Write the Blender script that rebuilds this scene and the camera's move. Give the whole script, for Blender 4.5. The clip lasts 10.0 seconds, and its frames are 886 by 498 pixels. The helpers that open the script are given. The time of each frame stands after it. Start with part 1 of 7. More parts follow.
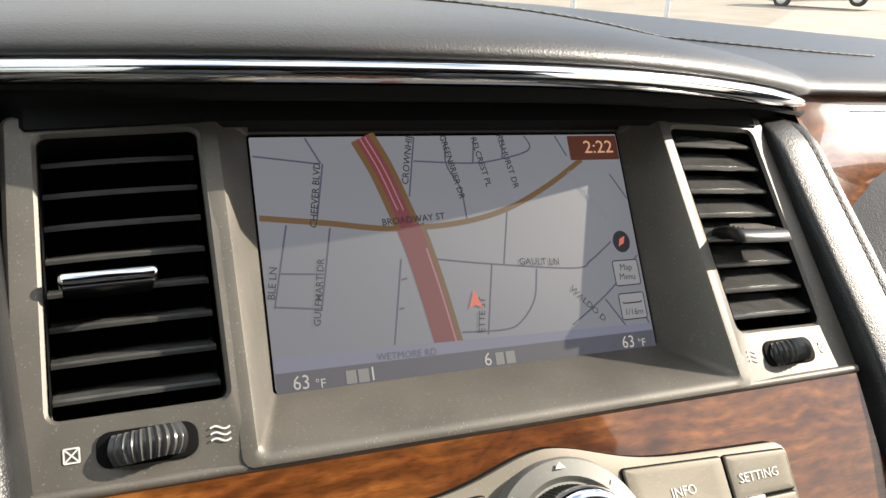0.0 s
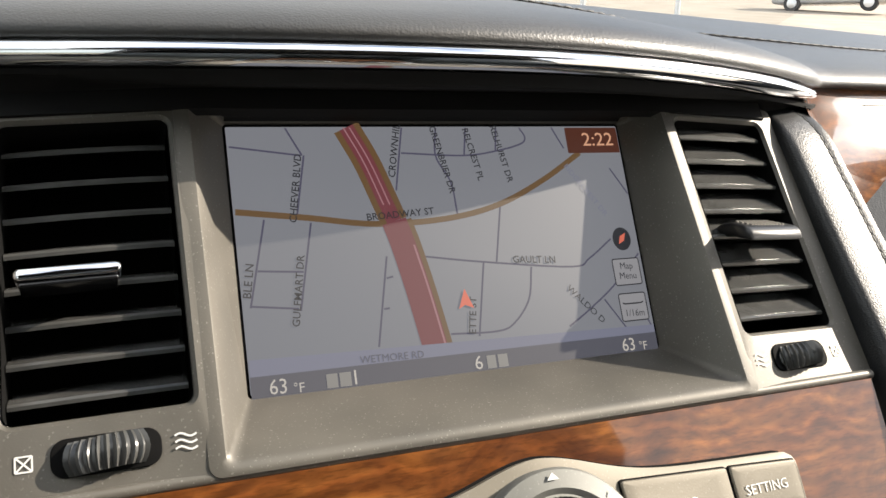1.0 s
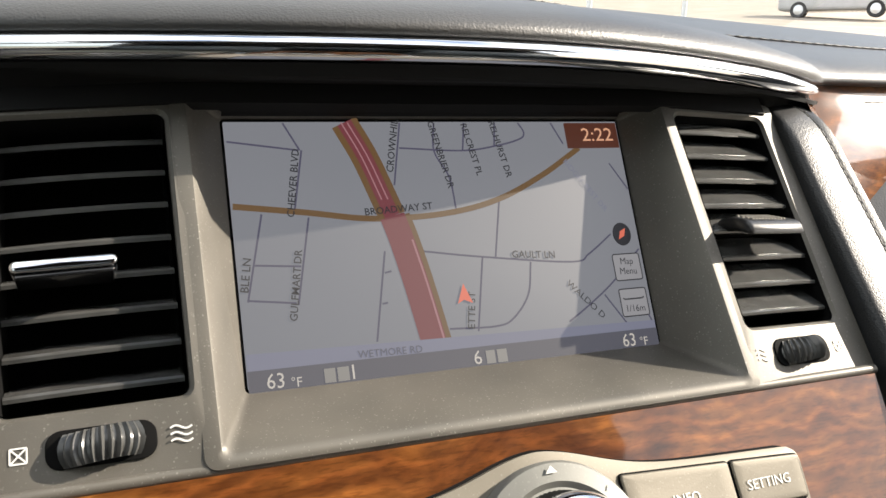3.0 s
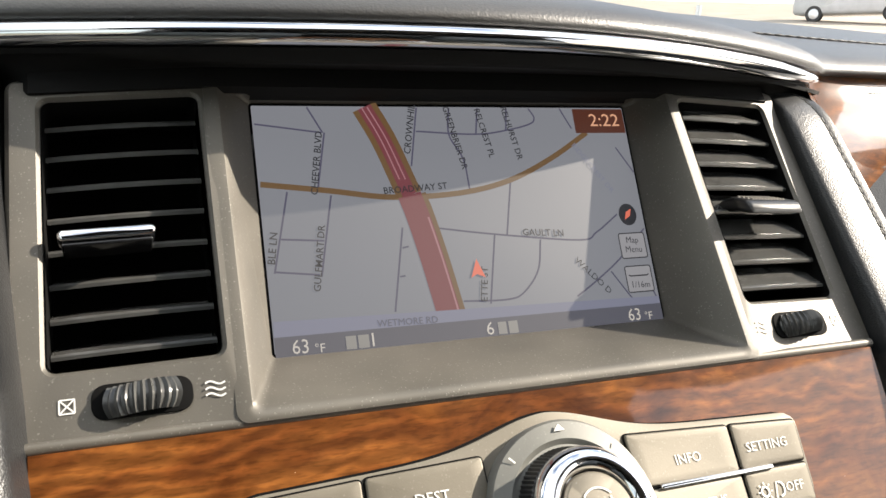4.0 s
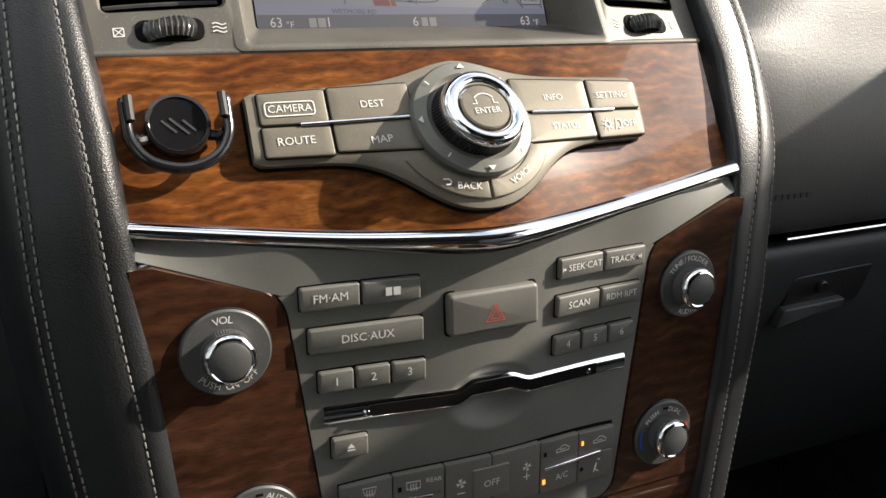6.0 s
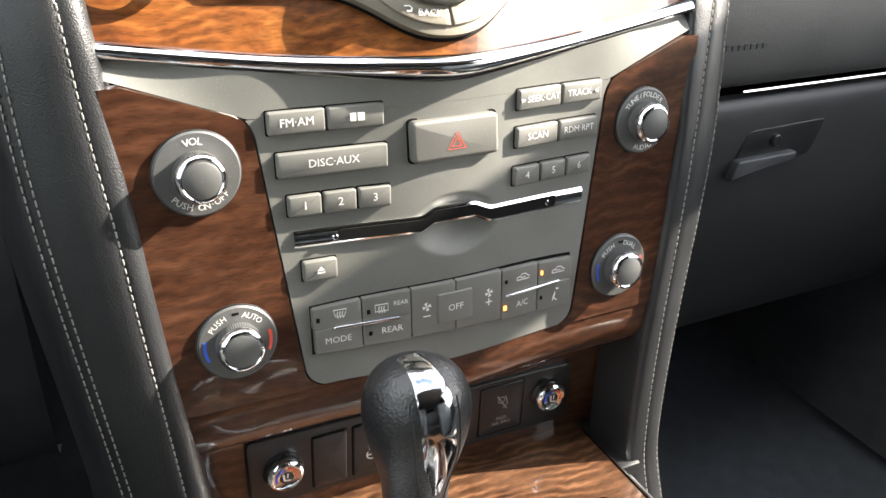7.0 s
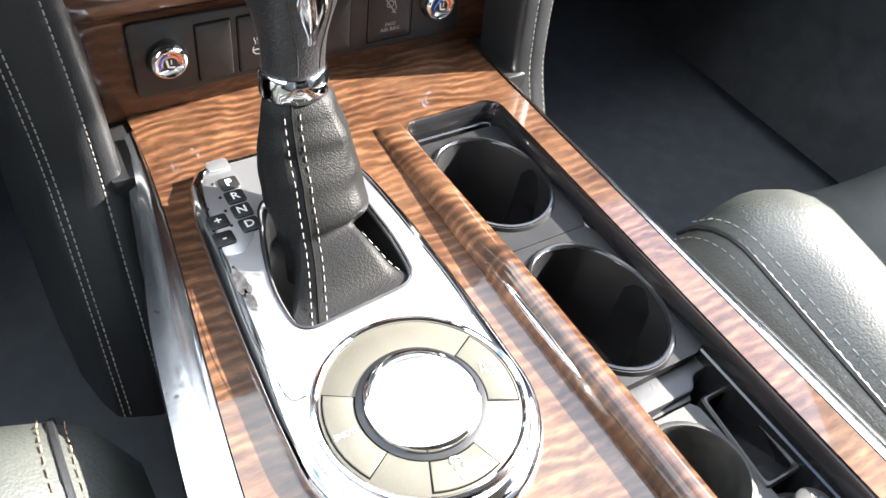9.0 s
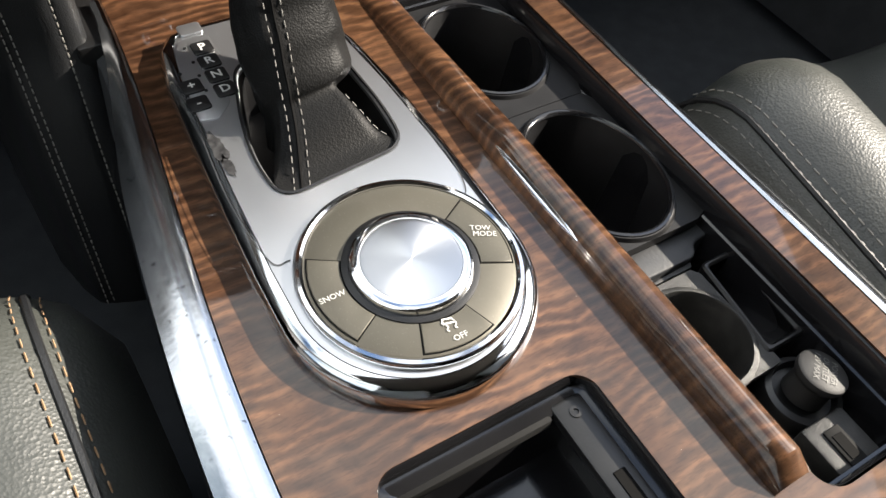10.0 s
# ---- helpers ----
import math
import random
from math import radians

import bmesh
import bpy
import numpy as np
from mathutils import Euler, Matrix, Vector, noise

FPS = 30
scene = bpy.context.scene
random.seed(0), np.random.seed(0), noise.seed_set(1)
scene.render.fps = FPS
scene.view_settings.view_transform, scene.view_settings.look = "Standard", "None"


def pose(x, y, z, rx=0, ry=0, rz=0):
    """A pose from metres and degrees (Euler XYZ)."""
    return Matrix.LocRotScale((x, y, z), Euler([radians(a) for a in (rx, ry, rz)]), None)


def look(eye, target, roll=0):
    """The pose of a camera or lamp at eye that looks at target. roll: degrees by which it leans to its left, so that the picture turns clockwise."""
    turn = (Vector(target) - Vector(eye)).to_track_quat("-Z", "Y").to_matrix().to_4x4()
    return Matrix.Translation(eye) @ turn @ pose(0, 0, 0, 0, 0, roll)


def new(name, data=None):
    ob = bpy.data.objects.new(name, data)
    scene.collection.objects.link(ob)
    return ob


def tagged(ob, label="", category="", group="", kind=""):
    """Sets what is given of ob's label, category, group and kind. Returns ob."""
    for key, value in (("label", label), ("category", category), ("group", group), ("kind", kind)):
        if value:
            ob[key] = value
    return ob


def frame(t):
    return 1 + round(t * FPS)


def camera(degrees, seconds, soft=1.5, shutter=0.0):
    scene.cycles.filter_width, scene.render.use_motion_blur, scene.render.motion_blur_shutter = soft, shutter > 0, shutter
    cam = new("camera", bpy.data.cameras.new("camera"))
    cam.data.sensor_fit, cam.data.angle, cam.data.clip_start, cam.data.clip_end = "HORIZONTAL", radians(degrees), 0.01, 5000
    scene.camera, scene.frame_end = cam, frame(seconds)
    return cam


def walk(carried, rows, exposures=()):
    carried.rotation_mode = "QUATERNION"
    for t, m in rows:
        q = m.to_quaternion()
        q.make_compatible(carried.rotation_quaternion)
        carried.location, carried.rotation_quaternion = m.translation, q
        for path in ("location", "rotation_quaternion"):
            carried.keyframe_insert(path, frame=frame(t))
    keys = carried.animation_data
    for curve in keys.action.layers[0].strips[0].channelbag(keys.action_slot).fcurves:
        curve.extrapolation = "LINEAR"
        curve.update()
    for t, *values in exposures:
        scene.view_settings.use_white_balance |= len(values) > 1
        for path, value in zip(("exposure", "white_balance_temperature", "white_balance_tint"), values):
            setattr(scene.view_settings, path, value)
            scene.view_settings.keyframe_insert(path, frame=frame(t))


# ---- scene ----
cam = camera(55.8, 10.0)
EXPOSURE = [(0, 1.35, 6500, 10), (4.0, 1.50, 6500, 10), (4.5, 1.27, 6500, 10), (5.0, 1.12, 6500, 10), (5.7, 1.06, 6500, 10), (6.8, 2.55, 6450, 10), (7.5, 3.75, 6150, 10), (8.5, 4.40, 6000, 10), (9.0, 3.45, 6050, 10), (9.5, 2.05, 6300, 10), (10.0, 1.72, 6400, 10)]
PATH = [
    (0, (-0.151, 0.004, 1.345), (0.636, 1.76, 0.802), 3.1),
    (0.5, (-0.139, 0.017, 1.337), (0.637, 1.781, 0.802), 2.9),
    (1, (-0.136, 0.017, 1.337), (0.632, 1.785, 0.804), 3.0),
    (1.5, (-0.136, 0.017, 1.339), (0.631, 1.787, 0.813), 2.9),
    (2, (-0.132, 0.016, 1.334), (0.632, 1.789, 0.811), 2.9),
    (2.5, (-0.132, 0.016, 1.332), (0.632, 1.789, 0.812), 2.8),
    (4, (-0.141, -0.005, 1.325), (0.583, 1.79, 0.822), 2.4),
    (4.5, (-0.151, -0.052, 1.315), (0.572, 1.741, 0.802), 2.5),
    (5, (-0.164, -0.095, 1.298), (0.576, 1.679, 0.745), 2.6),
    (5.5, (-0.176, -0.136, 1.283), (0.597, 1.596, 0.649), 2.6),
    (5.7, (-0.182, -0.146, 1.274), (0.602, 1.565, 0.597), 2.6),
    (6.8, (-0.192, -0.18, 1.236), (0.621, 1.416, 0.348), 2.4),
    (7, (-0.196, -0.188, 1.232), (0.627, 1.376, 0.296), 2.7),
    (7.5, (-0.204, -0.206, 1.226), (0.648, 1.272, 0.182), 4.0),
    (8, (-0.205, -0.221, 1.219), (0.662, 1.187, 0.093), 4.9),
    (8.5, (-0.204, -0.235, 1.197), (0.656, 1.043, -0.079), 6.7),
    (9, (-0.2, -0.248, 1.173), (0.634, 0.863, -0.266), 8.9),
    (9.5, (-0.199, -0.257, 1.147), (0.59, 0.729, -0.404), 9.5),
    (10, (-0.198, -0.256, 1.139), (0.583, 0.713, -0.426), 9.5),
]
walk(cam, [(t, look(eye, target, roll)) for t, eye, target, roll in PATH], EXPOSURE)
# ---- world, sun, exposure ----
SUN = Vector((1.0, -0.20, 0.62)).normalized()
world = bpy.data.worlds.new("sky")
scene.world = world
world.use_nodes = True
wn = world.node_tree.nodes
sky = wn.new("ShaderNodeTexSky")
sky.sky_type = 'NISHITA'
sky.sun_disc = False
sky.sun_elevation = math.asin(SUN.z)
sky.sun_rotation = math.atan2(SUN.x, SUN.y)
# thin bright cloud over the blue
wt = world.node_tree
co = wn.new("ShaderNodeTexCoord")
mp = wn.new("ShaderNodeMapping")
mp.inputs["Scale"].default_value = (1.6, 1.6, 3.4)
cl = wn.new("ShaderNodeTexNoise")
cl.inputs["Scale"].default_value, cl.inputs["Detail"].default_value, cl.inputs["Roughness"].default_value = 1.5, 6, 0.55
rp = wn.new("ShaderNodeValToRGB")
rp.color_ramp.elements[0].position, rp.color_ramp.elements[1].position = 0.37, 0.62
mixc = wn.new("ShaderNodeMix")
mixc.data_type = 'RGBA'
mixc.inputs["B"].default_value = (9.5, 9.3, 9.0, 1)
for a, b in ((co.outputs["Generated"], mp.inputs["Vector"]), (mp.outputs["Vector"], cl.inputs["Vector"]), (cl.outputs["Fac"], rp.inputs["Fac"]), (rp.outputs["Color"], mixc.inputs["Factor"]), (sky.outputs["Color"], mixc.inputs["A"]), (mixc.outputs["Result"], wn["Background"].inputs["Color"])):
    wt.links.new(a, b)
wn["Background"].inputs["Strength"].default_value = 0.11
lamp = bpy.data.lights.new("sun", 'SUN')
lamp.energy, lamp.angle, lamp.color = 4.7, radians(0.6), (1.0, 0.90, 0.765)
sun = new("sun", lamp)
sun.matrix_world = look(SUN * 20, (0, 0, 0))

# ---- materials ----


def material(name, color, rough=0.5, metal=0.0, coat=0.0, spec=0.5):
    m = bpy.data.materials.new(name)
    m.use_nodes = True
    b = m.node_tree.nodes["Principled BSDF"]
    b.inputs["Base Color"].default_value = (*color, 1)
    b.inputs["Roughness"].default_value = rough
    b.inputs["Metallic"].default_value = metal
    b.inputs["Coat Weight"].default_value = coat
    b.inputs["Coat Roughness"].default_value = 0.04
    b.inputs["Specular IOR Level"].default_value = spec
    return m


def node(m, kind, links=(), **values):
    """Adds a node; links are (input, node, output) and values are inputs or properties by name."""
    n = m.node_tree.nodes.new(kind)
    for key, value in values.items():
        n.inputs[key.replace("_", " ")].default_value = value
    for key, source, out in links:
        m.node_tree.links.new(source.outputs[out], n.inputs[key])
    return n


def place(m, scale=(1, 1, 1), turn=(0, 0, 0)):
    c = node(m, "ShaderNodeTexCoord")
    return node(m, "ShaderNodeMapping", [("Vector", c, "Object")], Scale=scale, Rotation=turn)


def ramp(m, source, out, stops):
    r = node(m, "ShaderNodeValToRGB", [("Fac", source, out)])
    e = r.color_ramp.elements
    while len(e) < len(stops):
        e.new(0.5)
    for k, (at, c) in zip(e, stops):
        k.position, k.color = at, (*c, 1) if len(c) == 3 else c
    return r


def wire(m, source, out, target):
    m.node_tree.links.new(source.outputs[out], m.node_tree.nodes["Principled BSDF"].inputs[target])


def relief(m, source, out, strength, distance, other=None):
    b = node(m, "ShaderNodeBump", [("Height", source, out)], Strength=strength, Distance=distance)
    if other:
        m.node_tree.links.new(other.outputs["Normal"], b.inputs["Normal"])
    wire(m, b, "Normal", "Normal")
    return b


def rough_by(m, source, out, low, high):
    r = node(m, "ShaderNodeMapRange", [("Value", source, out)], To_Min=low, To_Max=high)
    wire(m, r, "Result", "Roughness")


def leather(name, c1, c2, rough=(0.38, 0.55), grain=900, depth=0.00022, spec=0.8):
    m = material(name, c1, spec=spec)
    p = place(m)
    big = node(m, "ShaderNodeTexNoise", [("Vector", p, "Vector")], Scale=22, Detail=4)
    wire(m, ramp(m, big, "Fac", [(0.3, c1), (0.7, c2)]), "Color", "Base Color")
    v = node(m, "ShaderNodeTexVoronoi", [("Vector", p, "Vector")], Scale=grain)
    fine = node(m, "ShaderNodeTexNoise", [("Vector", p, "Vector")], Scale=grain * 0.5, Detail=3)
    creases = relief(m, fine, "Fac", 0.22, depth * 2.5)
    relief(m, v, "Distance", 0.5, depth, creases)
    rough_by(m, big, "Fac", *rough)
    return m


def satin(name, c1, c2, rough=(0.42, 0.55), metal=0.35, fleck=0.10):
    """Painted plastic with fine metallic flecks."""
    m = material(name, c1, metal=metal)
    p = place(m)
    big = node(m, "ShaderNodeTexNoise", [("Vector", p, "Vector")], Scale=30, Detail=3)
    base = ramp(m, big, "Fac", [(0.3, c1), (0.7, c2)])
    dots = node(m, "ShaderNodeTexVoronoi", [("Vector", p, "Vector")], Scale=2100)
    spot = ramp(m, dots, "Color", [(0.84, (0, 0, 0)), (0.97, (fleck, fleck, fleck * 0.93))])
    add = node(m, "ShaderNodeVectorMath", [(0, base, "Color"), (1, spot, "Color")])
    wire(m, add, "Vector", "Base Color")
    fine = node(m, "ShaderNodeTexNoise", [("Vector", p, "Vector")], Scale=1400, Detail=2)
    relief(m, fine, "Fac", 0.25, 0.00012)
    rough_by(m, big, "Fac", *rough)
    return m


def burl(name, turn, dark, mid, light, ripple=0.5, scale=1.0, clouds=(7, 26, 26), bands=(34, 150, 150), silk=0.0, axis='Y', pitch=40):
    """Lacquered figured wood: long clouds of colour along x, crossed by fine wavering ripples."""
    m = material(name, mid, rough=0.32, coat=1.0, spec=0.15)
    p = place(m, tuple(k * scale for k in clouds), turn)
    cloud = node(m, "ShaderNodeTexNoise", [("Vector", p, "Vector")], Scale=1.5, Detail=7, Roughness=0.60, Distortion=1.1)
    base = ramp(m, cloud, "Fac", [(0.30, dark), (0.46, mid), (0.58, tuple(0.55 * a + 0.45 * b for a, b in zip(mid, light))), (0.74, light)])
    q = place(m, tuple(k * scale for k in bands), turn)
    drift = node(m, "ShaderNodeTexNoise", [("Vector", q, "Vector")], Scale=0.35, Detail=2)
    add = node(m, "ShaderNodeVectorMath", [(0, q, "Vector"), (1, drift, "Color")])
    fig = node(m, "ShaderNodeTexNoise", [("Vector", add, "Vector")], Scale=1.15, Detail=3, Roughness=0.5, Distortion=0.9)
    lo = 1 - 0.75 * ripple
    streak = ramp(m, fig, "Fac", [(0.30, (lo, lo * 0.94, lo * 0.90)), (0.47, (0.90, 0.90, 0.90)), (0.62, (1.1, 1.08, 1.05)), (0.76, (1 + 0.5 * ripple, 1 + 0.42 * ripple, 1 + 0.3 * ripple))])
    mul = node(m, "ShaderNodeVectorMath", [(0, base, "Color"), (1, streak, "Color")])
    mul.operation = 'MULTIPLY'
    if silk:
        # fiddleback: wavering ripples across the length, thin bright crests on darker troughs
        w = node(m, "ShaderNodeTexWave", [("Vector", place(m, (0.80, 1, 1) if axis == 'Z' else (0.62, 1, 0.6), turn), "Vector")], Scale=pitch, Distortion=13, Detail=3, Detail_Scale=0.6 * 40 / pitch, Detail_Roughness=0.62)
        w.bands_direction = axis
        lit = ramp(m, w, "Fac", [(0.05, (1 - silk, 1 - silk * 1.06, 1 - silk * 1.10)), (0.50, (1 - 0.35 * silk, 1 - 0.37 * silk, 1 - 0.40 * silk)), (0.78, (1 + 0.35 * silk, 1 + 0.33 * silk, 1 + 0.30 * silk)), (0.93, (1 + 1.15 * silk, 1 + 1.05 * silk, 1 + 0.85 * silk))])
        # the figure is stronger in some places than in others
        patch = node(m, "ShaderNodeTexNoise", [("Vector", place(m), "Vector")], Scale=24, Detail=2)
        amount = ramp(m, patch, "Fac", [(0.34, (0.25, 0.25, 0.25)), (0.58, (1, 1, 1))])
        even = node(m, "ShaderNodeMix")
        even.data_type = 'RGBA'
        even.inputs[6].default_value = (1, 1, 1, 1)
        m.node_tree.links.new(amount.outputs["Color"], even.inputs[0])
        m.node_tree.links.new(lit.outputs["Color"], even.inputs[7])
        soft = node(m, "ShaderNodeVectorMath", [(0, mul, "Vector")])
        m.node_tree.links.new(even.outputs[2], soft.inputs[1])
        soft.operation = 'MULTIPLY'
        mul = soft
    pore = node(m, "ShaderNodeTexNoise", [("Vector", place(m, (160, 900, 900), turn), "Vector")], Scale=1.0, Detail=2)
    pr = ramp(m, pore, "Fac", [(0.36, (0.72, 0.70, 0.68)), (0.50, (1, 1, 1))])
    mul2 = node(m, "ShaderNodeVectorMath", [(0, mul, "Vector"), (1, pr, "Color")])
    mul2.operation = 'MULTIPLY'
    # a few pale specks of dust on the lacquer
    speck = node(m, "ShaderNodeTexVoronoi", [("Vector", place(m), "Vector")], Scale=420)
    near = ramp(m, speck, "Distance", [(0.045, (1, 1, 1)), (0.075, (0, 0, 0))])
    some = ramp(m, speck, "Color", [(0.905, (0, 0, 0)), (0.915, (0.30, 0.28, 0.25))])
    dots = node(m, "ShaderNodeVectorMath", [(0, near, "Color"), (1, some, "Color")])
    dots.operation = 'MULTIPLY'
    sum_ = node(m, "ShaderNodeVectorMath", [(0, mul2, "Vector"), (1, dots, "Vector")])
    wire(m, sum_, "Vector", "Base Color")
    dust = node(m, "ShaderNodeTexNoise", [("Vector", place(m), "Vector")], Scale=90, Detail=5)
    rough_by(m, dust, "Fac", 0.25, 0.42)
    c = node(m, "ShaderNodeMapRange", [("Value", dust, "Fac")], To_Min=0.015, To_Max=0.06)
    wire(m, c, "Result", "Coat Roughness")
    return m


def metal_worn(name, color, rough, pits=0.0, brush=None):
    m = material(name, color, rough, 1.0)
    p = place(m, brush or (1, 1, 1))
    n1 = node(m, "ShaderNodeTexNoise", [("Vector", p, "Vector")], Scale=160 if brush is None else 40, Detail=4)
    rough_by(m, n1, "Fac", rough * 0.6, rough * 1.5)
    if brush:
        relief(m, n1, "Fac", 0.12, 0.0002)
    if pits:
        n2 = node(m, "ShaderNodeTexNoise", [("Vector", place(m), "Vector")], Scale=260, Detail=5)
        c = ramp(m, n2, "Fac", [(0.27, tuple(k * 0.45 for k in color)), (0.36, color)])
        wire(m, c, "Color", "Base Color")
        relief(m, n2, "Fac", pits, 0.0004)
    return m


def plain_noise(name, c1, c2, rough, scale=60, bump=0.0, coat=0.0, spec=0.5):
    m = material(name, c1, coat=coat, spec=spec)
    n1 = node(m, "ShaderNodeTexNoise", [("Vector", place(m), "Vector")], Scale=scale, Detail=5)
    wire(m, ramp(m, n1, "Fac", [(0.35, c1), (0.65, c2)]), "Color", "Base Color")
    rough_by(m, n1, "Fac", rough * 0.85, rough * 1.2)
    if bump:
        n2 = node(m, "ShaderNodeTexNoise", [("Vector", place(m), "Vector")], Scale=scale * 14, Detail=2)
        relief(m, n2, "Fac", bump, 0.0003)
    return m


def glow(name, color, strength, rough=0.35):
    m = material(name, (0.01, 0.01, 0.01), rough)
    b = m.node_tree.nodes["Principled BSDF"]
    b.inputs["Emission Color"].default_value = (*color, 1)
    b.inputs["Emission Strength"].default_value = strength
    return m


LEATHER = leather("black_leather", (0.008, 0.0086, 0.0096), (0.014, 0.0148, 0.0162), (0.38, 0.48), 1250, 0.00024, 0.50)
GRIP_LEATHER = leather("grip_leather", (0.010, 0.010, 0.011), (0.017, 0.017, 0.018), (0.30, 0.42), 640, 0.00045, 0.6)
BOOT_LEATHER = leather("boot_leather", (0.007, 0.007, 0.007), (0.011, 0.011, 0.011), (0.46, 0.58), 1000, 0.00030, 0.14)
DASH = leather("dash_leather", (0.028, 0.028, 0.028), (0.040, 0.039, 0.038), (0.42, 0.54), 1000, 0.00020)
SEAT = leather("seat_leather", (0.030, 0.0325, 0.0290), (0.046, 0.049, 0.0440), (0.36, 0.50), 560, 0.00042, 0.7)
BEZEL = satin("bezel_satin_grey", (0.102, 0.095, 0.082), (0.130, 0.120, 0.103))
FACE = satin("faceplate_satin_grey", (0.128, 0.129, 0.117), (0.150, 0.151, 0.138), (0.48, 0.60), 0.25, 0.05)
BUTTON = satin("button_satin_grey", (0.128, 0.127, 0.116), (0.150, 0.148, 0.136), (0.46, 0.58), 0.25, 0.05)
# satin grey darkened: the shade on the knobs is put into the colour
KNOB_SHADED = satin("knob_satin_grey_shaded", (0.084, 0.086, 0.085), (0.104, 0.106, 0.104), metal=0.45, fleck=0.05)
TAN = satin("button_satin_bronze", (0.140, 0.125, 0.097), (0.168, 0.151, 0.119), (0.48, 0.60), 0.35, 0.06)
DIAL_KEY = satin("dial_satin_bronze", (0.092, 0.086, 0.068), (0.112, 0.104, 0.084), metal=0.4, fleck=0.03)
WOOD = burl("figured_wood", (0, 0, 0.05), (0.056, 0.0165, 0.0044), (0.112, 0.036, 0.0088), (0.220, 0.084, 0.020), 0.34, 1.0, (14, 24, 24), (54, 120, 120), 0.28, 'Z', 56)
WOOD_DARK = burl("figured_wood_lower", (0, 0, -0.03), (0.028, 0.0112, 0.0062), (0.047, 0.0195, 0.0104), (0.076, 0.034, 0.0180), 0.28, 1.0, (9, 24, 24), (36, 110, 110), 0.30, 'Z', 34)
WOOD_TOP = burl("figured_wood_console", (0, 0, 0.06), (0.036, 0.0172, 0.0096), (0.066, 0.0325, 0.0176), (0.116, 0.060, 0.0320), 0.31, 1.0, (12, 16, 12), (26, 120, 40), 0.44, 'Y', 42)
CHROME = metal_worn("chrome", (0.80, 0.81, 0.83), 0.07)
CHROME_PIT = metal_worn("worn_chrome", (0.56, 0.58, 0.61), 0.15, 0.10)
ALU = metal_worn("brushed_aluminium", (0.56, 0.57, 0.59), 0.26)
ALU.node_tree.nodes["Principled BSDF"].inputs["Metallic"].default_value = 0.90
for n in ALU.node_tree.nodes:
    if n.type == 'MAP_RANGE':
        n.inputs["To Min"].default_value, n.inputs["To Max"].default_value = 0.27, 0.33
ALU_SPIN = material("spun_aluminium", (0.58, 0.59, 0.61), 0.34, 1.0)
tg = node(ALU_SPIN, "ShaderNodeTangent")
tg.direction_type, tg.axis = 'RADIAL', 'Z'
wire(ALU_SPIN, tg, "Tangent", "Tangent")
ALU_SPIN.node_tree.nodes["Principled BSDF"].inputs["Anisotropic"].default_value = 0.85
GRAIN_GREY = plain_noise("sparkling_grained_plastic", (0.015, 0.0155, 0.0145), (0.028, 0.028, 0.026), 0.40, 160, 1.0)
MATT = plain_noise("matt_black_plastic", (0.005, 0.005, 0.005), (0.008, 0.008, 0.008), 0.8, 50, 0.1, 0.0, 0.25)
CUP = plain_noise("cup_holder_plastic", (0.006, 0.006, 0.0065), (0.010, 0.010, 0.011), 0.5, 60, 0.2, 0.0, 0.3)
BLACK = plain_noise("black_plastic", (0.007, 0.007, 0.0075), (0.012, 0.012, 0.0125), 0.36, 50, 0.15)
GLOSS = plain_noise("gloss_black_plastic", (0.008, 0.008, 0.009), (0.012, 0.012, 0.013), 0.16, 40, 0, 0.3)
FLAP = plain_noise("glove_box_plastic", (0.015, 0.016, 0.0165), (0.023, 0.024, 0.025), 0.5, 40, 0.4)
GRAINED = plain_noise("grained_dark_plastic", (0.026, 0.028, 0.031), (0.040, 0.042, 0.046), 0.5, 40, 0.5)
SLAT = plain_noise("vent_slat_plastic", (0.054, 0.054, 0.052), (0.074, 0.074, 0.071), 0.24, 80, 0.1)
RUBBER = plain_noise("black_rubber", (0.012, 0.012, 0.012), (0.02, 0.02, 0.02), 0.6, 90, 0.3)
CARPET = plain_noise("dark_carpet", (0.032, 0.037, 0.044), (0.046, 0.051, 0.059), 0.95, 40, 0.35)
THREAD = plain_noise("pale_thread", (0.17, 0.165, 0.155), (0.25, 0.24, 0.22), 0.8, 400)
TAN_THREAD = plain_noise("tan_thread", (0.24, 0.14, 0.07), (0.32, 0.21, 0.12), 0.8, 400)
WHITE = material("white_print", (0.62, 0.62, 0.60), 0.55)
RED = material("red_print", (0.55, 0.07, 0.04), 0.5)
BLUE = material("blue_print", (0.03, 0.10, 0.55), 0.5)
DARK = material("dark_gap", (0.004, 0.004, 0.004), 0.8, spec=0.1)
AMBER = glow("amber_indicator", (1.0, 0.28, 0.04), 1.2)

# ---- shapes ----


def A(u, v, w):
    """Upper stack: leaning plane from the lower edge of the bezel, swelling at the middle of its lower half."""
    h = min(1.0, max(0.0, (-v - 0.018) / 0.06))
    w = w + 0.0125 * math.exp(-(u / 0.065) ** 2) * h * h * (3 - 2 * h)
    return Vector((u, 0.250 + 0.545 * v - 0.838 * w, 1.198 + 0.838 * v + 0.545 * w))


def P(u, v, w):
    """Face of the vent surrounds: leans further back than the panel below and falls away at the sides."""
    h = min(1.0, max(0.0, v / 0.024))
    back = -0.0005 * h - 0.093 * max(0.0, v - 0.024)
    side = -0.0065 * max(0.0, min(1.3, (abs(u) - 0.105) / 0.056)) * (0.45 + 0.55 * h)
    return A(u, v, w + back + side)


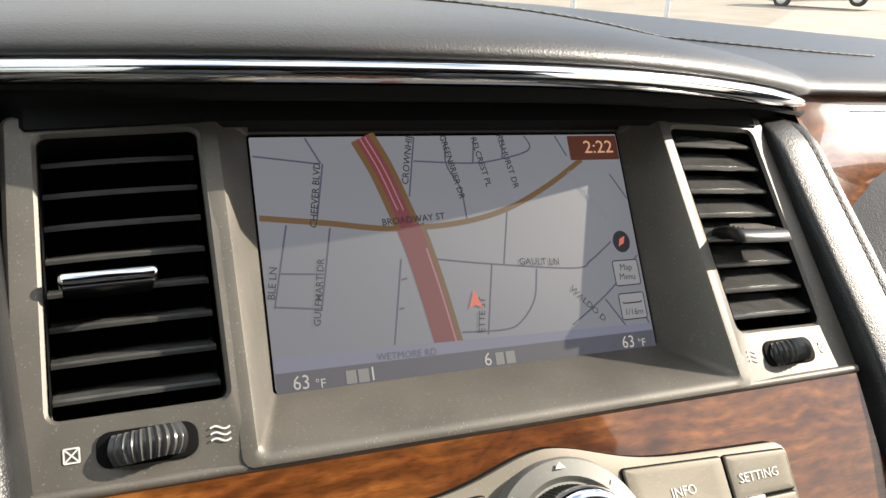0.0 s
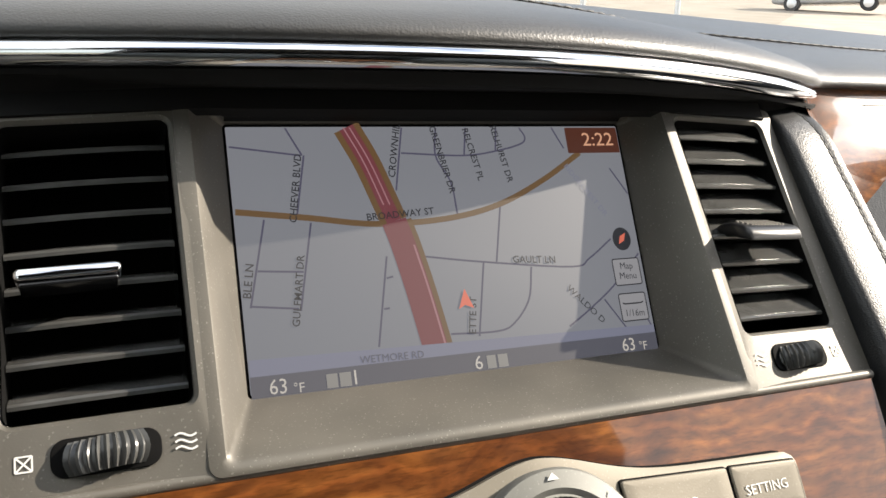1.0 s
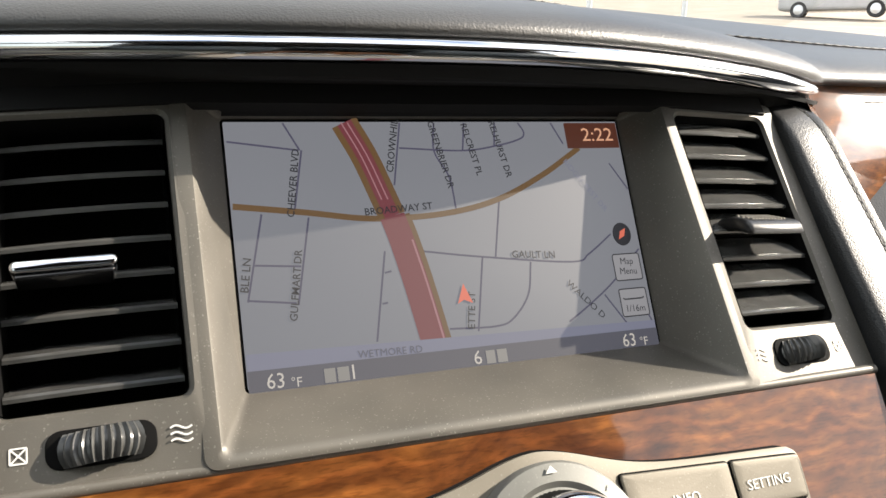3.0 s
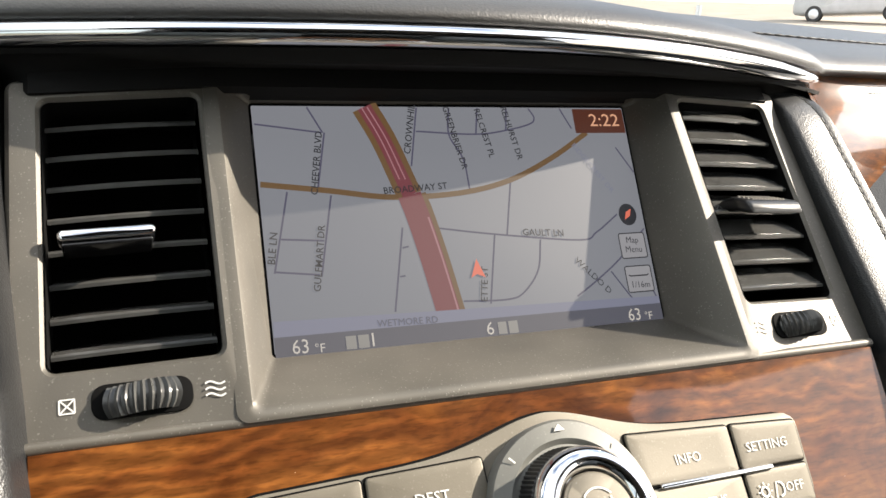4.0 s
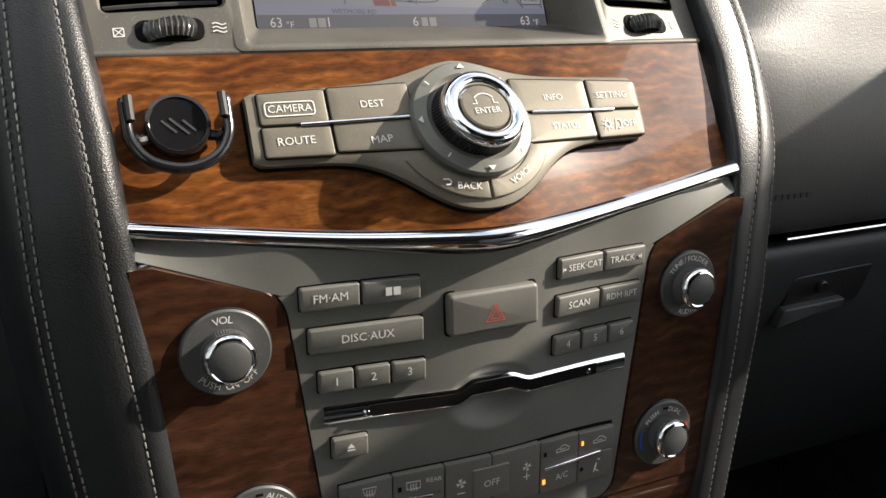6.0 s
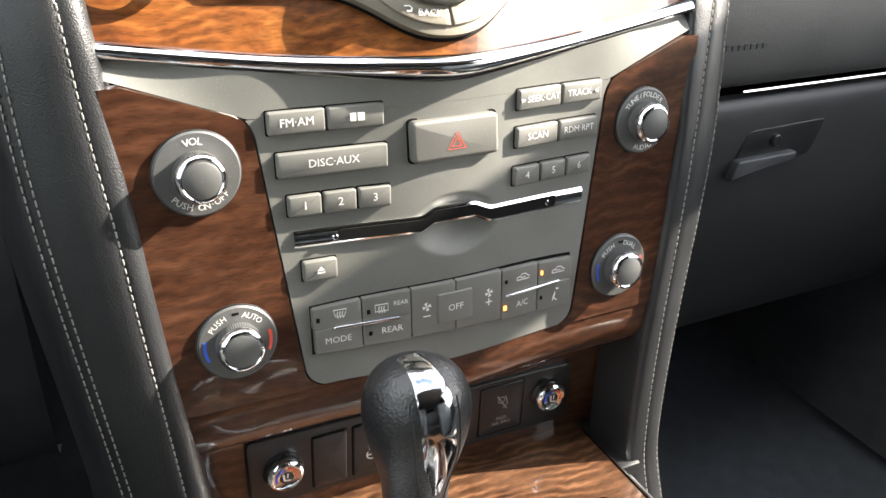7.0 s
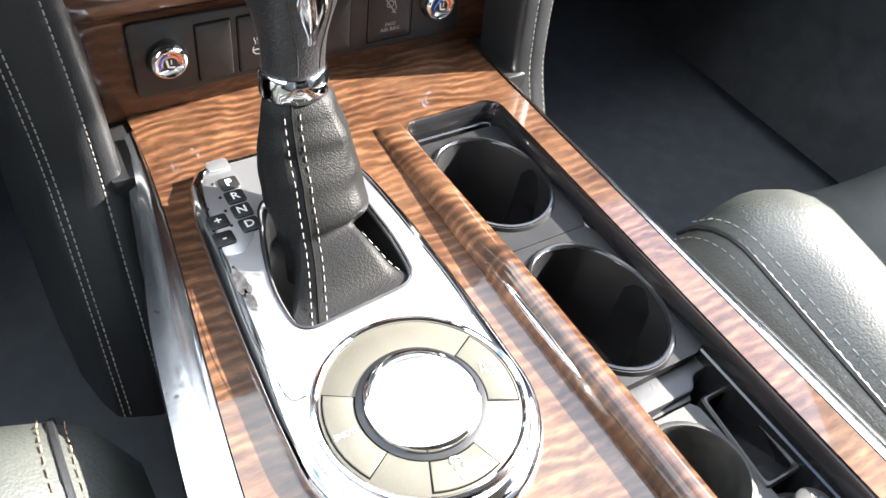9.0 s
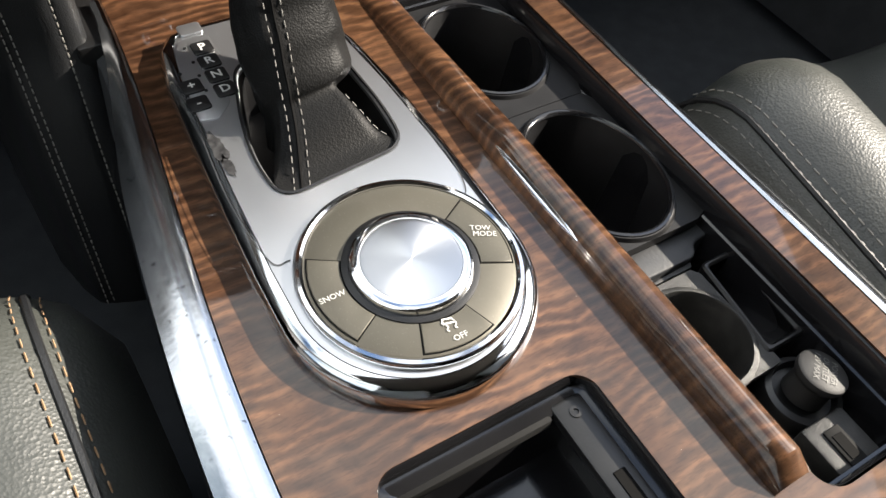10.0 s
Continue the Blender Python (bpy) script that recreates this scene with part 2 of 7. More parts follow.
def S(u, v, w):
    """The display's plane, from its lower edge."""
    return Vector((u, 0.292 + 0.484 * v - 0.875 * w, 1.2035 + 0.875 * v + 0.484 * w))


def B(u, v, w):
    """Lower stack: nearly upright and swelling in the middle; v is the height above the world's zero."""
    q = v - 0.981
    w = w - 0.0085 * (1 - math.exp(-(u / 0.06) ** 2))
    return Vector((u, 0.168 + 0.11 * q - 0.994 * w, v + 0.109 * w))


def K(u, v, w):
    """Switch row at the foot of the stack."""
    return Vector((u, 0.204 - w, v))


def C(u, v, w):
    return Vector((u, v, w))


def warp(bm, f):
    for v in bm.verts:
        v.co = f(*v.co)
    bmesh.ops.recalc_face_normals(bm, faces=bm.faces)
    return bm


def thing(name, at, label, category, group="", kind=""):
    ob = new(name)
    ob.empty_display_size = 0.02
    ob.matrix_basis = Matrix.Translation(at)
    return tagged(ob, label, category, group, kind)


def world_of(ob):
    m = ob.matrix_basis.copy()
    return world_of(ob.parent) @ ob.matrix_parent_inverse @ m if ob.parent else m


def part(name, bm, mat, parent=None, label="", smooth=38, fix=True):
    if fix:
        bmesh.ops.recalc_face_normals(bm, faces=bm.faces)
    for f in bm.faces:
        f.smooth = True
    for e in bm.edges:
        if len(e.link_faces) == 2 and e.calc_face_angle(0) > radians(smooth):
            e.smooth = False
    mesh = bpy.data.meshes.new(name)
    bm.to_mesh(mesh)
    bm.free()
    mesh.materials.append(mat)
    ob = new(name, mesh)
    if parent:
        ob.parent = parent
        ob.matrix_parent_inverse = world_of(parent).inverted()
    return tagged(ob, label)


def solo(name, bm, mat, label, category, group="", kind="", smooth=38):
    return tagged(part(name, bm, mat, None, label, smooth), label, category, group, kind)


def rounded(u0, u1, v0, v1, r, n=4):
    r = min(r, (u1 - u0) / 2 - 1e-5, (v1 - v0) / 2 - 1e-5)
    pts = []
    for cx, cy, a in ((u1 - r, v1 - r, 0), (u0 + r, v1 - r, 90), (u0 + r, v0 + r, 180), (u1 - r, v0 + r, 270)):
        for i in range(n + 1):
            t = radians(a + 90 * i / n)
            pts.append((cx + r * math.cos(t), cy + r * math.sin(t)))
    return pts


def soften(corners, r, n=4):
    """A polygon with rounded corners."""
    out = []
    k = len(corners)
    for i in range(k):
        p, a, b = Vector(corners[i]), Vector(corners[i - 1]), Vector(corners[(i + 1) % k])
        d1, d2 = (a - p), (b - p)
        q = min(r, d1.length * 0.45, d2.length * 0.45)
        s, e = p + d1.normalized() * q, p + d2.normalized() * q
        for j in range(n + 1):
            t = j / n
            out.append(tuple((1 - t) ** 2 * s + 2 * t * (1 - t) * p + t * t * e))
    return out


def shrink(pts, d):
    k = len(pts)
    area = sum(pts[i - 1][0] * pts[i][1] - pts[i][0] * pts[i - 1][1] for i in range(k))
    sign = 1 if area > 0 else -1
    out = []
    for i in range(k):
        p, a, b = Vector(pts[i]), Vector(pts[i - 1]), Vector(pts[(i + 1) % k])
        t = (b - a)
        if t.length < 1e-9:
            t = Vector((1, 0))
        t.normalize()
        out.append((p.x - sign * t.y * d, p.y + sign * t.x * d))
    return out


def rings(bm, loops, close_first=True, close_last=True, wrap=True):
    """Skins a list of point loops of equal length."""
    vs = [[bm.verts.new(p) for p in l] for l in loops]
    k = len(vs[0])
    for a, b in zip(vs, vs[1:]):
        for i in range(k if wrap else k - 1):
            j = (i + 1) % k
            bm.faces.new((a[i], a[j], b[j], b[i]))
    if close_first:
        bm.faces.new(vs[0][::-1])
    if close_last:
        bm.faces.new(vs[-1])
    return bm


def slab(pts, w0, w1, b=0.0006, crown=0.0, f=None, bm=None):
    """An extruded outline with a rounded front edge and, if wanted, a crowned front."""
    bm = bm or bmesh.new()
    loops = [[(x, y, w0) for x, y in pts], [(x, y, w1 - b) for x, y in pts]]
    for t in (30, 60, 90):
        s = shrink(pts, b * (1 - math.cos(radians(t))))
        loops.append([(x, y, w1 - b + b * math.sin(radians(t))) for x, y in s])
    if crown:
        cx, cy = sum(p[0] for p in pts) / len(pts), sum(p[1] for p in pts) / len(pts)
        last = loops[-1]
        for q in (0.75, 0.45, 0.15):
            loops.append([(cx + (x - cx) * q, cy + (y - cy) * q, z + crown * (1 - q * q)) for x, y, z in last])
    rings(bm, loops)
    return warp(bm, f) if f else bm


def frame_slab(outer, inner, w0, w1, b=0.0006, f=None):
    """A ring between two outlines of equal point number, with rounded front edges."""
    bm = bmesh.new()
    o2, i2 = shrink(outer, b), shrink(inner, -b)
    L = [[(x, y, w0) for x, y in inner], [(x, y, w0) for x, y in outer], [(x, y, w1 - b) for x, y in outer], [(x, y, w1) for x, y in o2], [(x, y, w1) for x, y in i2], [(x, y, w1 - b) for x, y in inner], [(x, y, w0) for x, y in inner]]
    rings(bm, L, False, False)
    bmesh.ops.remove_doubles(bm, verts=bm.verts, dist=1e-7)
    return warp(bm, f) if f else bm


def sheet(u0, u1, nu, lo, hi, nv, height, depth, f=None):
    """A curved plate between two edge curves lo(u) and hi(u), lifted by height(u, t), with rims going back by depth."""
    bm = bmesh.new()
    rows = []
    for j in range(-1, nv + 2):
        row = []
        t = min(1, max(0, j / nv))
        for i in range(-1, nu + 2):
            s = min(1, max(0, i / nu))
            u = u0 + (u1 - u0) * s
            v = lo(u) + (hi(u) - lo(u)) * t
            w = height(u, t) - (depth if i in (-1, nu + 1) or j in (-1, nv + 1) else 0)
            row.append(bm.verts.new((u, v, w)))
        rows.append(row)
    for a, b in zip(rows, rows[1:]):
        for i in range(len(a) - 1):
            bm.faces.new((a[i], a[i + 1], b[i + 1], b[i]))
    bmesh.ops.remove_doubles(bm, verts=bm.verts, dist=1e-6)
    return warp(bm, f) if f else bm


def lathe(profile, cu, cv, n=48, f=None, squash=1.0, bumps=0, bump=0.0, rows=(), shut=True):
    """Turns (radius, height) pairs about the normal at (cu, cv); rows listed in rows are ribbed."""
    bm = bmesh.new()
    loops = []
    for k, (r, w) in enumerate(profile):
        l = []
        for i in range(n):
            t = 2 * math.pi * i / n
            q = r - (bump if (k in rows and i % 2) else 0)
            l.append((cu + q * math.cos(t), cv + q * math.sin(t) * squash, w))
        loops.append(l)
    rings(bm, loops, shut, shut)
    return warp(bm, f) if f else bm


def tube(path, r, n=8, ends=True, flat=1.0):
    bm = bmesh.new()
    path = [Vector(p) for p in path]
    loops = []
    side = None
    for i, p in enumerate(path):
        d = (path[min(i + 1, len(path) - 1)] - path[max(i - 1, 0)]).normalized()
        if side is None:
            side = d.orthogonal().normalized()
        side = (side - d * side.dot(d)).normalized()
        up = d.cross(side)
        q = r[i] if isinstance(r, (list, tuple)) else r
        loops.append([p + side * q * math.cos(2 * math.pi * k / n) + up * q * flat * math.sin(2 * math.pi * k / n) for k in range(n)])
    return rings(bm, loops, ends, ends)


def stitches(path, length=0.0042, gap=0.0020, r=0.00042, lift=0.0003, bm=None, out=None):
    """A row of short thread stitches along a path."""
    bm = bm or bmesh.new()
    path = [Vector(p) for p in path]
    at, k = 0.0, 0
    total = [0.0]
    for a, b in zip(path, path[1:]):
        total.append(total[-1] + (b - a).length)

    def along(s):
        s = min(max(s, 0), total[-1])
        for i in range(len(path) - 1):
            if s <= total[i + 1] + 1e-9:
                return path[i].lerp(path[i + 1], (s - total[i]) / max(1e-9, total[i + 1] - total[i]))
        return path[-1]
    while at + length < total[-1]:
        a, b = along(at), along(at + length)
        d = (b - a).normalized()
        s = d.orthogonal().normalized()
        t = d.cross(s)
        m = (a + b) / 2
        loops = []
        for q, rr in ((-0.5, 0.35), (-0.36, 1.0), (0.36, 1.0), (0.5, 0.35)):
            c = m + d * q * (b - a).length
            loops.append([c + s * r * rr * math.cos(2 * math.pi * i / 5) + t * r * rr * math.sin(2 * math.pi * i / 5) for i in range(5)])
        rings(bm, loops)
        at += length + gap
    return bm


def chord(f, u0, u1):
    """Straightens a curved mapping between two widths, so that print lies on a flat key."""
    return lambda u, v, w: f(u0, v, w).lerp(f(u1, v, w), (u - u0) / (u1 - u0))


def text(name, words, size, u, v, w, f, mat, parent, turn=0.0, stretch=1.0, thick=0.0, align='CENTER', label=""):
    c = bpy.data.curves.new(name, 'FONT')
    c.body, c.size, c.align_x, c.align_y, c.resolution_u = words, size, align, 'CENTER', 2
    c.offset = thick
    o = bpy.data.objects.new(name, c)
    scene.collection.objects.link(o)
    bpy.context.view_layer.update()
    mesh = bpy.data.meshes.new_from_object(o.evaluated_get(bpy.context.evaluated_depsgraph_get()))
    bpy.data.objects.remove(o)
    bpy.data.curves.remove(c)
    bm = bmesh.new()
    bm.from_mesh(mesh)
    bpy.data.meshes.remove(mesh)
    co, si = math.cos(radians(turn)), math.sin(radians(turn))
    for q in bm.verts:
        x, y = q.co.x * stretch, q.co.y
        q.co = f(u + x * co - y * si, v + x * si + y * co, w)
    return part(name, bm, mat, parent, label, fix=False)


def bars(name, quads, w, f, mat, parent, thick=0.0002):
    """Small flat printed shapes: quads are (u0, u1, v0, v1)."""
    bm = bmesh.new()
    for u0, u1, v0, v1 in quads:
        rings(bm, [[(u0, v0, w), (u1, v0, w), (u1, v1, w), (u0, v1, w)], [(u0, v0, w + thick), (u1, v0, w + thick), (u1, v1, w + thick), (u0, v1, w + thick)]])
    return part(name, warp(bm, f), mat, parent)


def line(points, width, w, f, bm=None):
    """A flat printed line along points."""
    bm = bm or bmesh.new()
    P = [Vector((*p, 0)) for p in points]
    prev = None
    for i, p in enumerate(P):
        d = (P[min(i + 1, len(P) - 1)] - P[max(i - 1, 0)]).normalized()
        n = Vector((-d.y, d.x, 0)) * width / 2
        pair = (bm.verts.new(f(p.x + n.x, p.y + n.y, w)), bm.verts.new(f(p.x - n.x, p.y - n.y, w)))
        if prev:
            bm.faces.new((prev[0], prev[1], pair[1], pair[0]))
        prev = pair
    return bm


def smooth_path(points, per=8):
    """Catmull-Rom through points of any dimension."""
    P = [Vector(p) for p in points]
    P = [2 * P[0] - P[1]] + P + [2 * P[-1] - P[-2]]
    out = []
    for i in range(1, len(P) - 2):
        for k in range(per):
            t = k / per
            out.append(0.5 * (2 * P[i] + (P[i + 1] - P[i - 1]) * t + (2 * P[i - 1] - 5 * P[i] + 4 * P[i + 1] - P[i + 2]) * t * t + (3 * P[i] - P[i - 1] - 3 * P[i + 1] + P[i + 2]) * t ** 3))
    out.append(P[-2])
    return out


def block(x0, x1, y0, y1, z0, z1, b=0.003, seg=2, bm=None):
    fresh = bmesh.new()
    bmesh.ops.create_cube(fresh, size=1)
    for v in fresh.verts:
        v.co = ((x0 + x1) / 2 + v.co.x * (x1 - x0), (y0 + y1) / 2 + v.co.y * (y1 - y0), (z0 + z1) / 2 + v.co.z * (z1 - z0))
    if b:
        bmesh.ops.bevel(fresh, geom=fresh.edges[:], offset=b, segments=seg, profile=0.5, affect='EDGES')
    return fresh


def smoothstep(a, b, x):
    t = min(1.0, max(0.0, (x - a) / (b - a)))
    return t * t * (3 - 2 * t)


# ---- upper stack: bezel, display, vents ----
bezel = thing("display_fascia", (0, 0.26, 1.20), "satin grey flecked plastic bezel round the display and vents", "dashboard trim")


def pod(side):
    """Vent surround beside the display, with a slot for the thumb wheel left as a dark recess."""
    outer = rounded(-0.0345, 0.0388, 0.0, 0.136, 0.004, 4)
    inner = rounded(-0.0272, 0.0272, 0.0247, 0.1262, 0.003, 4)
    bm = frame_slab(outer, inner, -0.018, 0.0, 0.0016)
    for v in bm.verts:
        v.co.x = side * (v.co.x + 0.1372)
    return warp(bm, P)


for s in (-1, 1):
    part("vent_surround", pod(s), BEZEL, bezel)

loops = []
for q, (hw, v0, v1, w) in enumerate(((0.1078, -0.0004, 0.137, -0.002), (0.1076, 0.0002, 0.137, 0.0004), (0.1040, 0.0008, 0.136, 0.0007), (0.1024, 0.0030, 0.135, 0.0006), (0.1010, 0.0052, 0.134, -0.0010))):
    loops.append([P(u, v, w) for u, v in rounded(-hw, hw, v0, v1, 0.004, 4)])
loops.append([S(u, v, 0.0008) for u, v in rounded(-0.0890, 0.0890, -0.0008, 0.1035, 0.002, 4)])
loops.append([S(u, v, -0.004) for u, v in rounded(-0.0890, 0.0890, -0.0008, 0.1035, 0.002, 4)])
part("display_recess", rings(bmesh.new(), loops, False, False), BEZEL, bezel)
# rounded lower edge between the pods
part("lower_lip", tube([A(u, 0.0008, -0.0022) for u in (-0.171, -0.06, 0.06, 0.171)], 0.0022, 10), BEZEL, bezel)


def vent(side):
    t = thing("air_vent", P(side * 0.137, 0.075, 0), "black louvred air vent with %s adjuster tab" % ("chrome" if side < 0 else "a ribbed black"), "air vent", "dashboard vents")
    u0, u1 = side * 0.137 - 0.0270, side * 0.137 + 0.0270
    bm = bmesh.new()
    ring = rounded(u0, u1, 0.0249, 0.1260, 0.003, 4)
    rings(bm, [[P(u, v, -0.001) for u, v in ring], [P(u, v, -0.03) for u, v in ring]], False, True)
    part("housing", bm, DARK, t)
    for k in range(8):
        v = 0.0315 + k * 0.0125
        bm = bmesh.new()
        sec = [(-0.0035, 0.0012), (-0.0030, 0.0002), (-0.0034, -0.0010), (-0.018, 0.0052), (-0.018, 0.0068)]
        deep = 0.0035
        if side > 0:
            deep = -0.0026
            sec = [(-0.0036, 0.0014), (-0.0026, 0.0008), (-0.0022, -0.0002), (-0.0028, -0.0012), (-0.0040, -0.0014), (-0.0120, 0.0100), (-0.0120, 0.0118)]
        bow = -0.0012
        loops = []
        for i in range(9):
            q = i / 8
            u = u0 + 0.0004 + (u1 - u0 - 0.0008) * q
            loops.append([P(u, v + b, a + bow * (2 * q - 1) ** 2 - 0.002 - deep) for a, b in sec])
        rings(bm, loops)
        part("slat", bm, SLAT, t)
    # tab that slides along the middle slat
    c, v = side * 0.137 + (-0.007 if side < 0 else -0.0040), 0.0700 if side < 0 else 0.0720
    if side < 0:
        bm = slab(rounded(c - 0.0158, c + 0.0158, v - 0.0012, v + 0.0030, 0.0020, 6), -0.004, 0.0048, 0.0014, 0.0003, P)
        tab = part("tab", bm, CHROME, t, "polished chrome tab")
        part("lip", slab(rounded(c - 0.0146, c + 0.0146, v - 0.0030, v - 0.0012, 0.0008, 4), -0.010, 0.0030, 0.0006, 0, P), GLOSS, tab)
    else:
        bm = bmesh.new()
        loops = []
        for wq, h, hw in ((-0.014, 0.0022, 0.0125), (-0.004, 0.0030, 0.0140), (0.004, 0.0034, 0.0158), (0.0116, 0.0034, 0.0166), (0.0134, 0.0028, 0.0160), (0.0142, 0.0012, 0.0148)):
            loops.append([P(c + x, v + y - max(wq, 0) * 0.55, wq) for x, y in rounded(-hw, hw, -h, h, 0.0018, 4)])
        rings(bm, loops)
        tab = part("tab", bm, BLACK, t, "black tab with fine ribs")
        bm = bmesh.new()
        for i in range(11):
            for j in range(4):
                a, d = c - 0.0095 + 0.0019 * i, 0.0104 - 0.0025 * j
                p = P(a, v + 0.0034 - d * 0.55, d)
                rings(bm, [[p + Vector((x, y, 0)) for x, y in rounded(-0.0007, 0.0007, -0.0008, 0.0008, 0.0003, 1)], [p + Vector((x * 0.6, y * 0.6, 0.0006)) for x, y in rounded(-0.0008, 0.0008, -0.0008, 0.0008, 0.0003, 1)]])
        part("ribs", bm, BEZEL, tab)
    # thumb wheel below the louvres
    cu, cv = side * 0.136, 0.0130
    part("wheel_slot", slab(rounded(cu - 0.0155, cu + 0.0155, cv - 0.0058, cv + 0.0058, 0.0045, 6), -0.01, 0.00045, 0.0003, 0, P), DARK, t)
    bm = bmesh.new()
    n = 48
    loops = []
    for i in range(n + 1):
        ang = radians(-74 + 148 * i / n)
        r = 0.0160 + 0.0008 * math.cos(math.pi * i / 1.5)
        row = []
        for k in range(7):
            q = -1 + 2 * k / 6
            rr = r - 0.0022 * q * q
            row.append(P(cu + rr * math.sin(ang), cv + 0.0050 * q + 0.0006 * math.sin(ang * 2), -0.0092 + rr * math.cos(ang)))
        loops.append(row)
    rings(bm, loops, False, False, False)
    part("thumb_wheel", bm, SLAT, t, "ribbed black thumb wheel", 20)
    k = 0.0036
    for mark, m in (("closed_mark", -1), ("open_mark", 1)):
        cm = cu + m * (0.0225 if side < 0 else -0.0225)
        if mark == "closed_mark":
            bm = bmesh.new()
            sq = [(cm - k / 1.6, cv - k / 1.6), (cm + k / 1.6, cv - k / 1.6), (cm + k / 1.6, cv + k / 1.6), (cm - k / 1.6, cv + k / 1.6), (cm - k / 1.6, cv - k / 1.6)]
            for a, b in zip(sq, sq[1:]):
                line([a, b], 0.0005, 0.0003, P, bm)
            line([sq[0], sq[2]], 0.0005, 0.0003, P, bm)
            line([sq[1], sq[3]], 0.0005, 0.0003, P, bm)
        else:
            bm = bmesh.new()
            for r in range(3):
                line([(cm - 0.0032 + 0.0064 * i / 8, cv - 0.0020 + 0.0020 * r + 0.0006 * math.sin(i * 0.8)) for i in range(9)], 0.0006, 0.0003, P, bm)
        part(mark, bm, WHITE, t, fix=False)
    return t


for s in (-1, 1):
    vent(s)

# display with the road map
display = thing("navigation_display", S(0, 0, 0), "dashboard display showing a lit road map", "display screen")
GLASS = material("display_cover", (0.006, 0.006, 0.007), 0.10, 0, 0)
MAPBG = glow("map_ground", (0.42, 0.43, 0.475), 0.175)
ROAD = glow("map_road", (0.17, 0.16, 0.25), 0.16)
MAIN = glow("map_main_road", (0.30, 0.17, 0.07), 0.16)
HIGH = glow("map_highway", (0.36, 0.09, 0.11), 0.16)
HIGH2 = glow("map_highway_lines", (0.62, 0.30, 0.33), 0.19)
INK = glow("map_writing", (0.10, 0.10, 0.12), 0.08)
BAR = glow("status_bar", (0.20, 0.20, 0.25), 0.15)
STRIPE = glow("map_street_bar", (0.32, 0.33, 0.44), 0.20)
LIT = glow("status_writing", (0.80, 0.74, 0.66), 0.24)
DIM = glow("dim_status_mark", (0.55, 0.52, 0.48), 0.18)
CLOCK = glow("clock_writing", (0.80, 0.42, 0.26), 0.30)
CLOCKBOX = glow("clock_box", (0.16, 0.05, 0.03), 0.18)
KEYBOX = glow("map_key_box", (0.45, 0.44, 0.46), 0.22)
ARROW = glow("position_arrow", (0.70, 0.16, 0.10), 0.34)
for m in (MAPBG, ROAD, MAIN, HIGH, HIGH2, INK, BAR, STRIPE, LIT, CLOCK, CLOCKBOX, KEYBOX, ARROW):
    b = m.node_tree.nodes["Principled BSDF"]
    b.inputs["Base Color"].default_value = (0.018, 0.0175, 0.0175, 1)
    b.inputs["Roughness"].default_value = 0.62
    b.inputs["Specular IOR Level"].default_value = 0.25
part("panel", slab(rounded(-0.0888, 0.0888, -0.0005, 0.1032, 0.0015, 3), -0.004, -0.0002, 0.0002, 0, S), GLASS, display)
part("map_picture", slab(rounded(-0.0878, 0.0878, 0.0005, 0.1020, 0.0005, 2), -0.0001, 0.0001, 0.00005, 0, S), MAPBG, display)
MM = 0.001


def mm(pts):
    return [(a * MM, b * MM) for a, b in pts]


def road(points, width, mat, level, curve=True, name="road"):
    pts = mm(points)
    if curve and len(pts) > 2:
        pts = [tuple(p) for p in smooth_path(pts, 6)]
    return part(name, line(pts, width * MM, 0.0001 + level * 0.00005, S), mat, display, fix=False)


streets = [
    [(-87, 94), (-60, 90.2)], [(-59.5, 90.2), (-65, 101.5)], [(-58.8, 90.2), (-64.2, 65.2)], [(-76.7, 65), (-84.8, 32)],
    [(-59, 63), (-66.5, 29.5)], [(-81, 45.5), (-63.9, 44.1)], [(-84.3, 32.5), (-67.2, 30.3)], [(-30.4, 48), (-38.2, 13)],
    [(-31.6, 39.3), (-28.8, 39.8)], [(-34.2, 27.3), (-31.9, 27.5)], [(-16.8, 101.6), (-22.7, 74.8)],
    [(-18.5, 90.6), (9.5, 89.1), (26.2, 91.2), (37.2, 94), (39.8, 97), (37.6, 101.5)], [(-1.7, 101.5), (-3.4, 89), (1.6, 77.6), (2.5, 64)],
    [(12, 101.5), (9.5, 89)], [(26.4, 101.5), (24.5, 91)], [(22.7, 67), (16.8, 42.6)], [(-14.8, 47), (11.5, 43), (52, 38.3), (61.4, 41.4), (74, 49.4)],
    [(10.9, 43), (4.1, 13)], [(32.5, 39.5), (29, 26.2), (20.8, 17), (12.4, 14.2), (-8, 15)], [(45.9, 13), (56.7, 19.1), (70.8, 28.3), (87, 42)],
    [(53.8, 101.5), (58.4, 91.6)], [(80.2, 82), (87.5, 69.6)], [(65.2, 23), (74.8, 8)], [(81.7, 21.6), (87.2, 8)],
]
for k, s in enumerate(streets):
    road(s, 0.75, ROAD, 1 + 0.1 * (k % 5))
upper_run = [(-40.3, 101.7), (-33.6, 87), (-27.6, 69), (-25.4, 62)]
lower_run = [(-25.4, 62), (-22.8, 52), (-19.2, 34), (-15.4, 11)]
road(upper_run, 11.5, MAIN, 2, True, "highway_edge")
road([(a + 3.2, b) for a, b in lower_run], 8.6, MAIN, 2, True, "highway_edge")
road([(-87, 68.4), (-60, 65), (-33, 61.3), (-3, 62.1), (21.8, 67.1), (44.7, 77.1), (66, 89.5)], 2.4, MAIN, 2.2, True, "main_road")
road(upper_run, 6.4, HIGH, 3, True, "highway")
road(lower_run, 10.6, HIGH, 3, True, "highway")
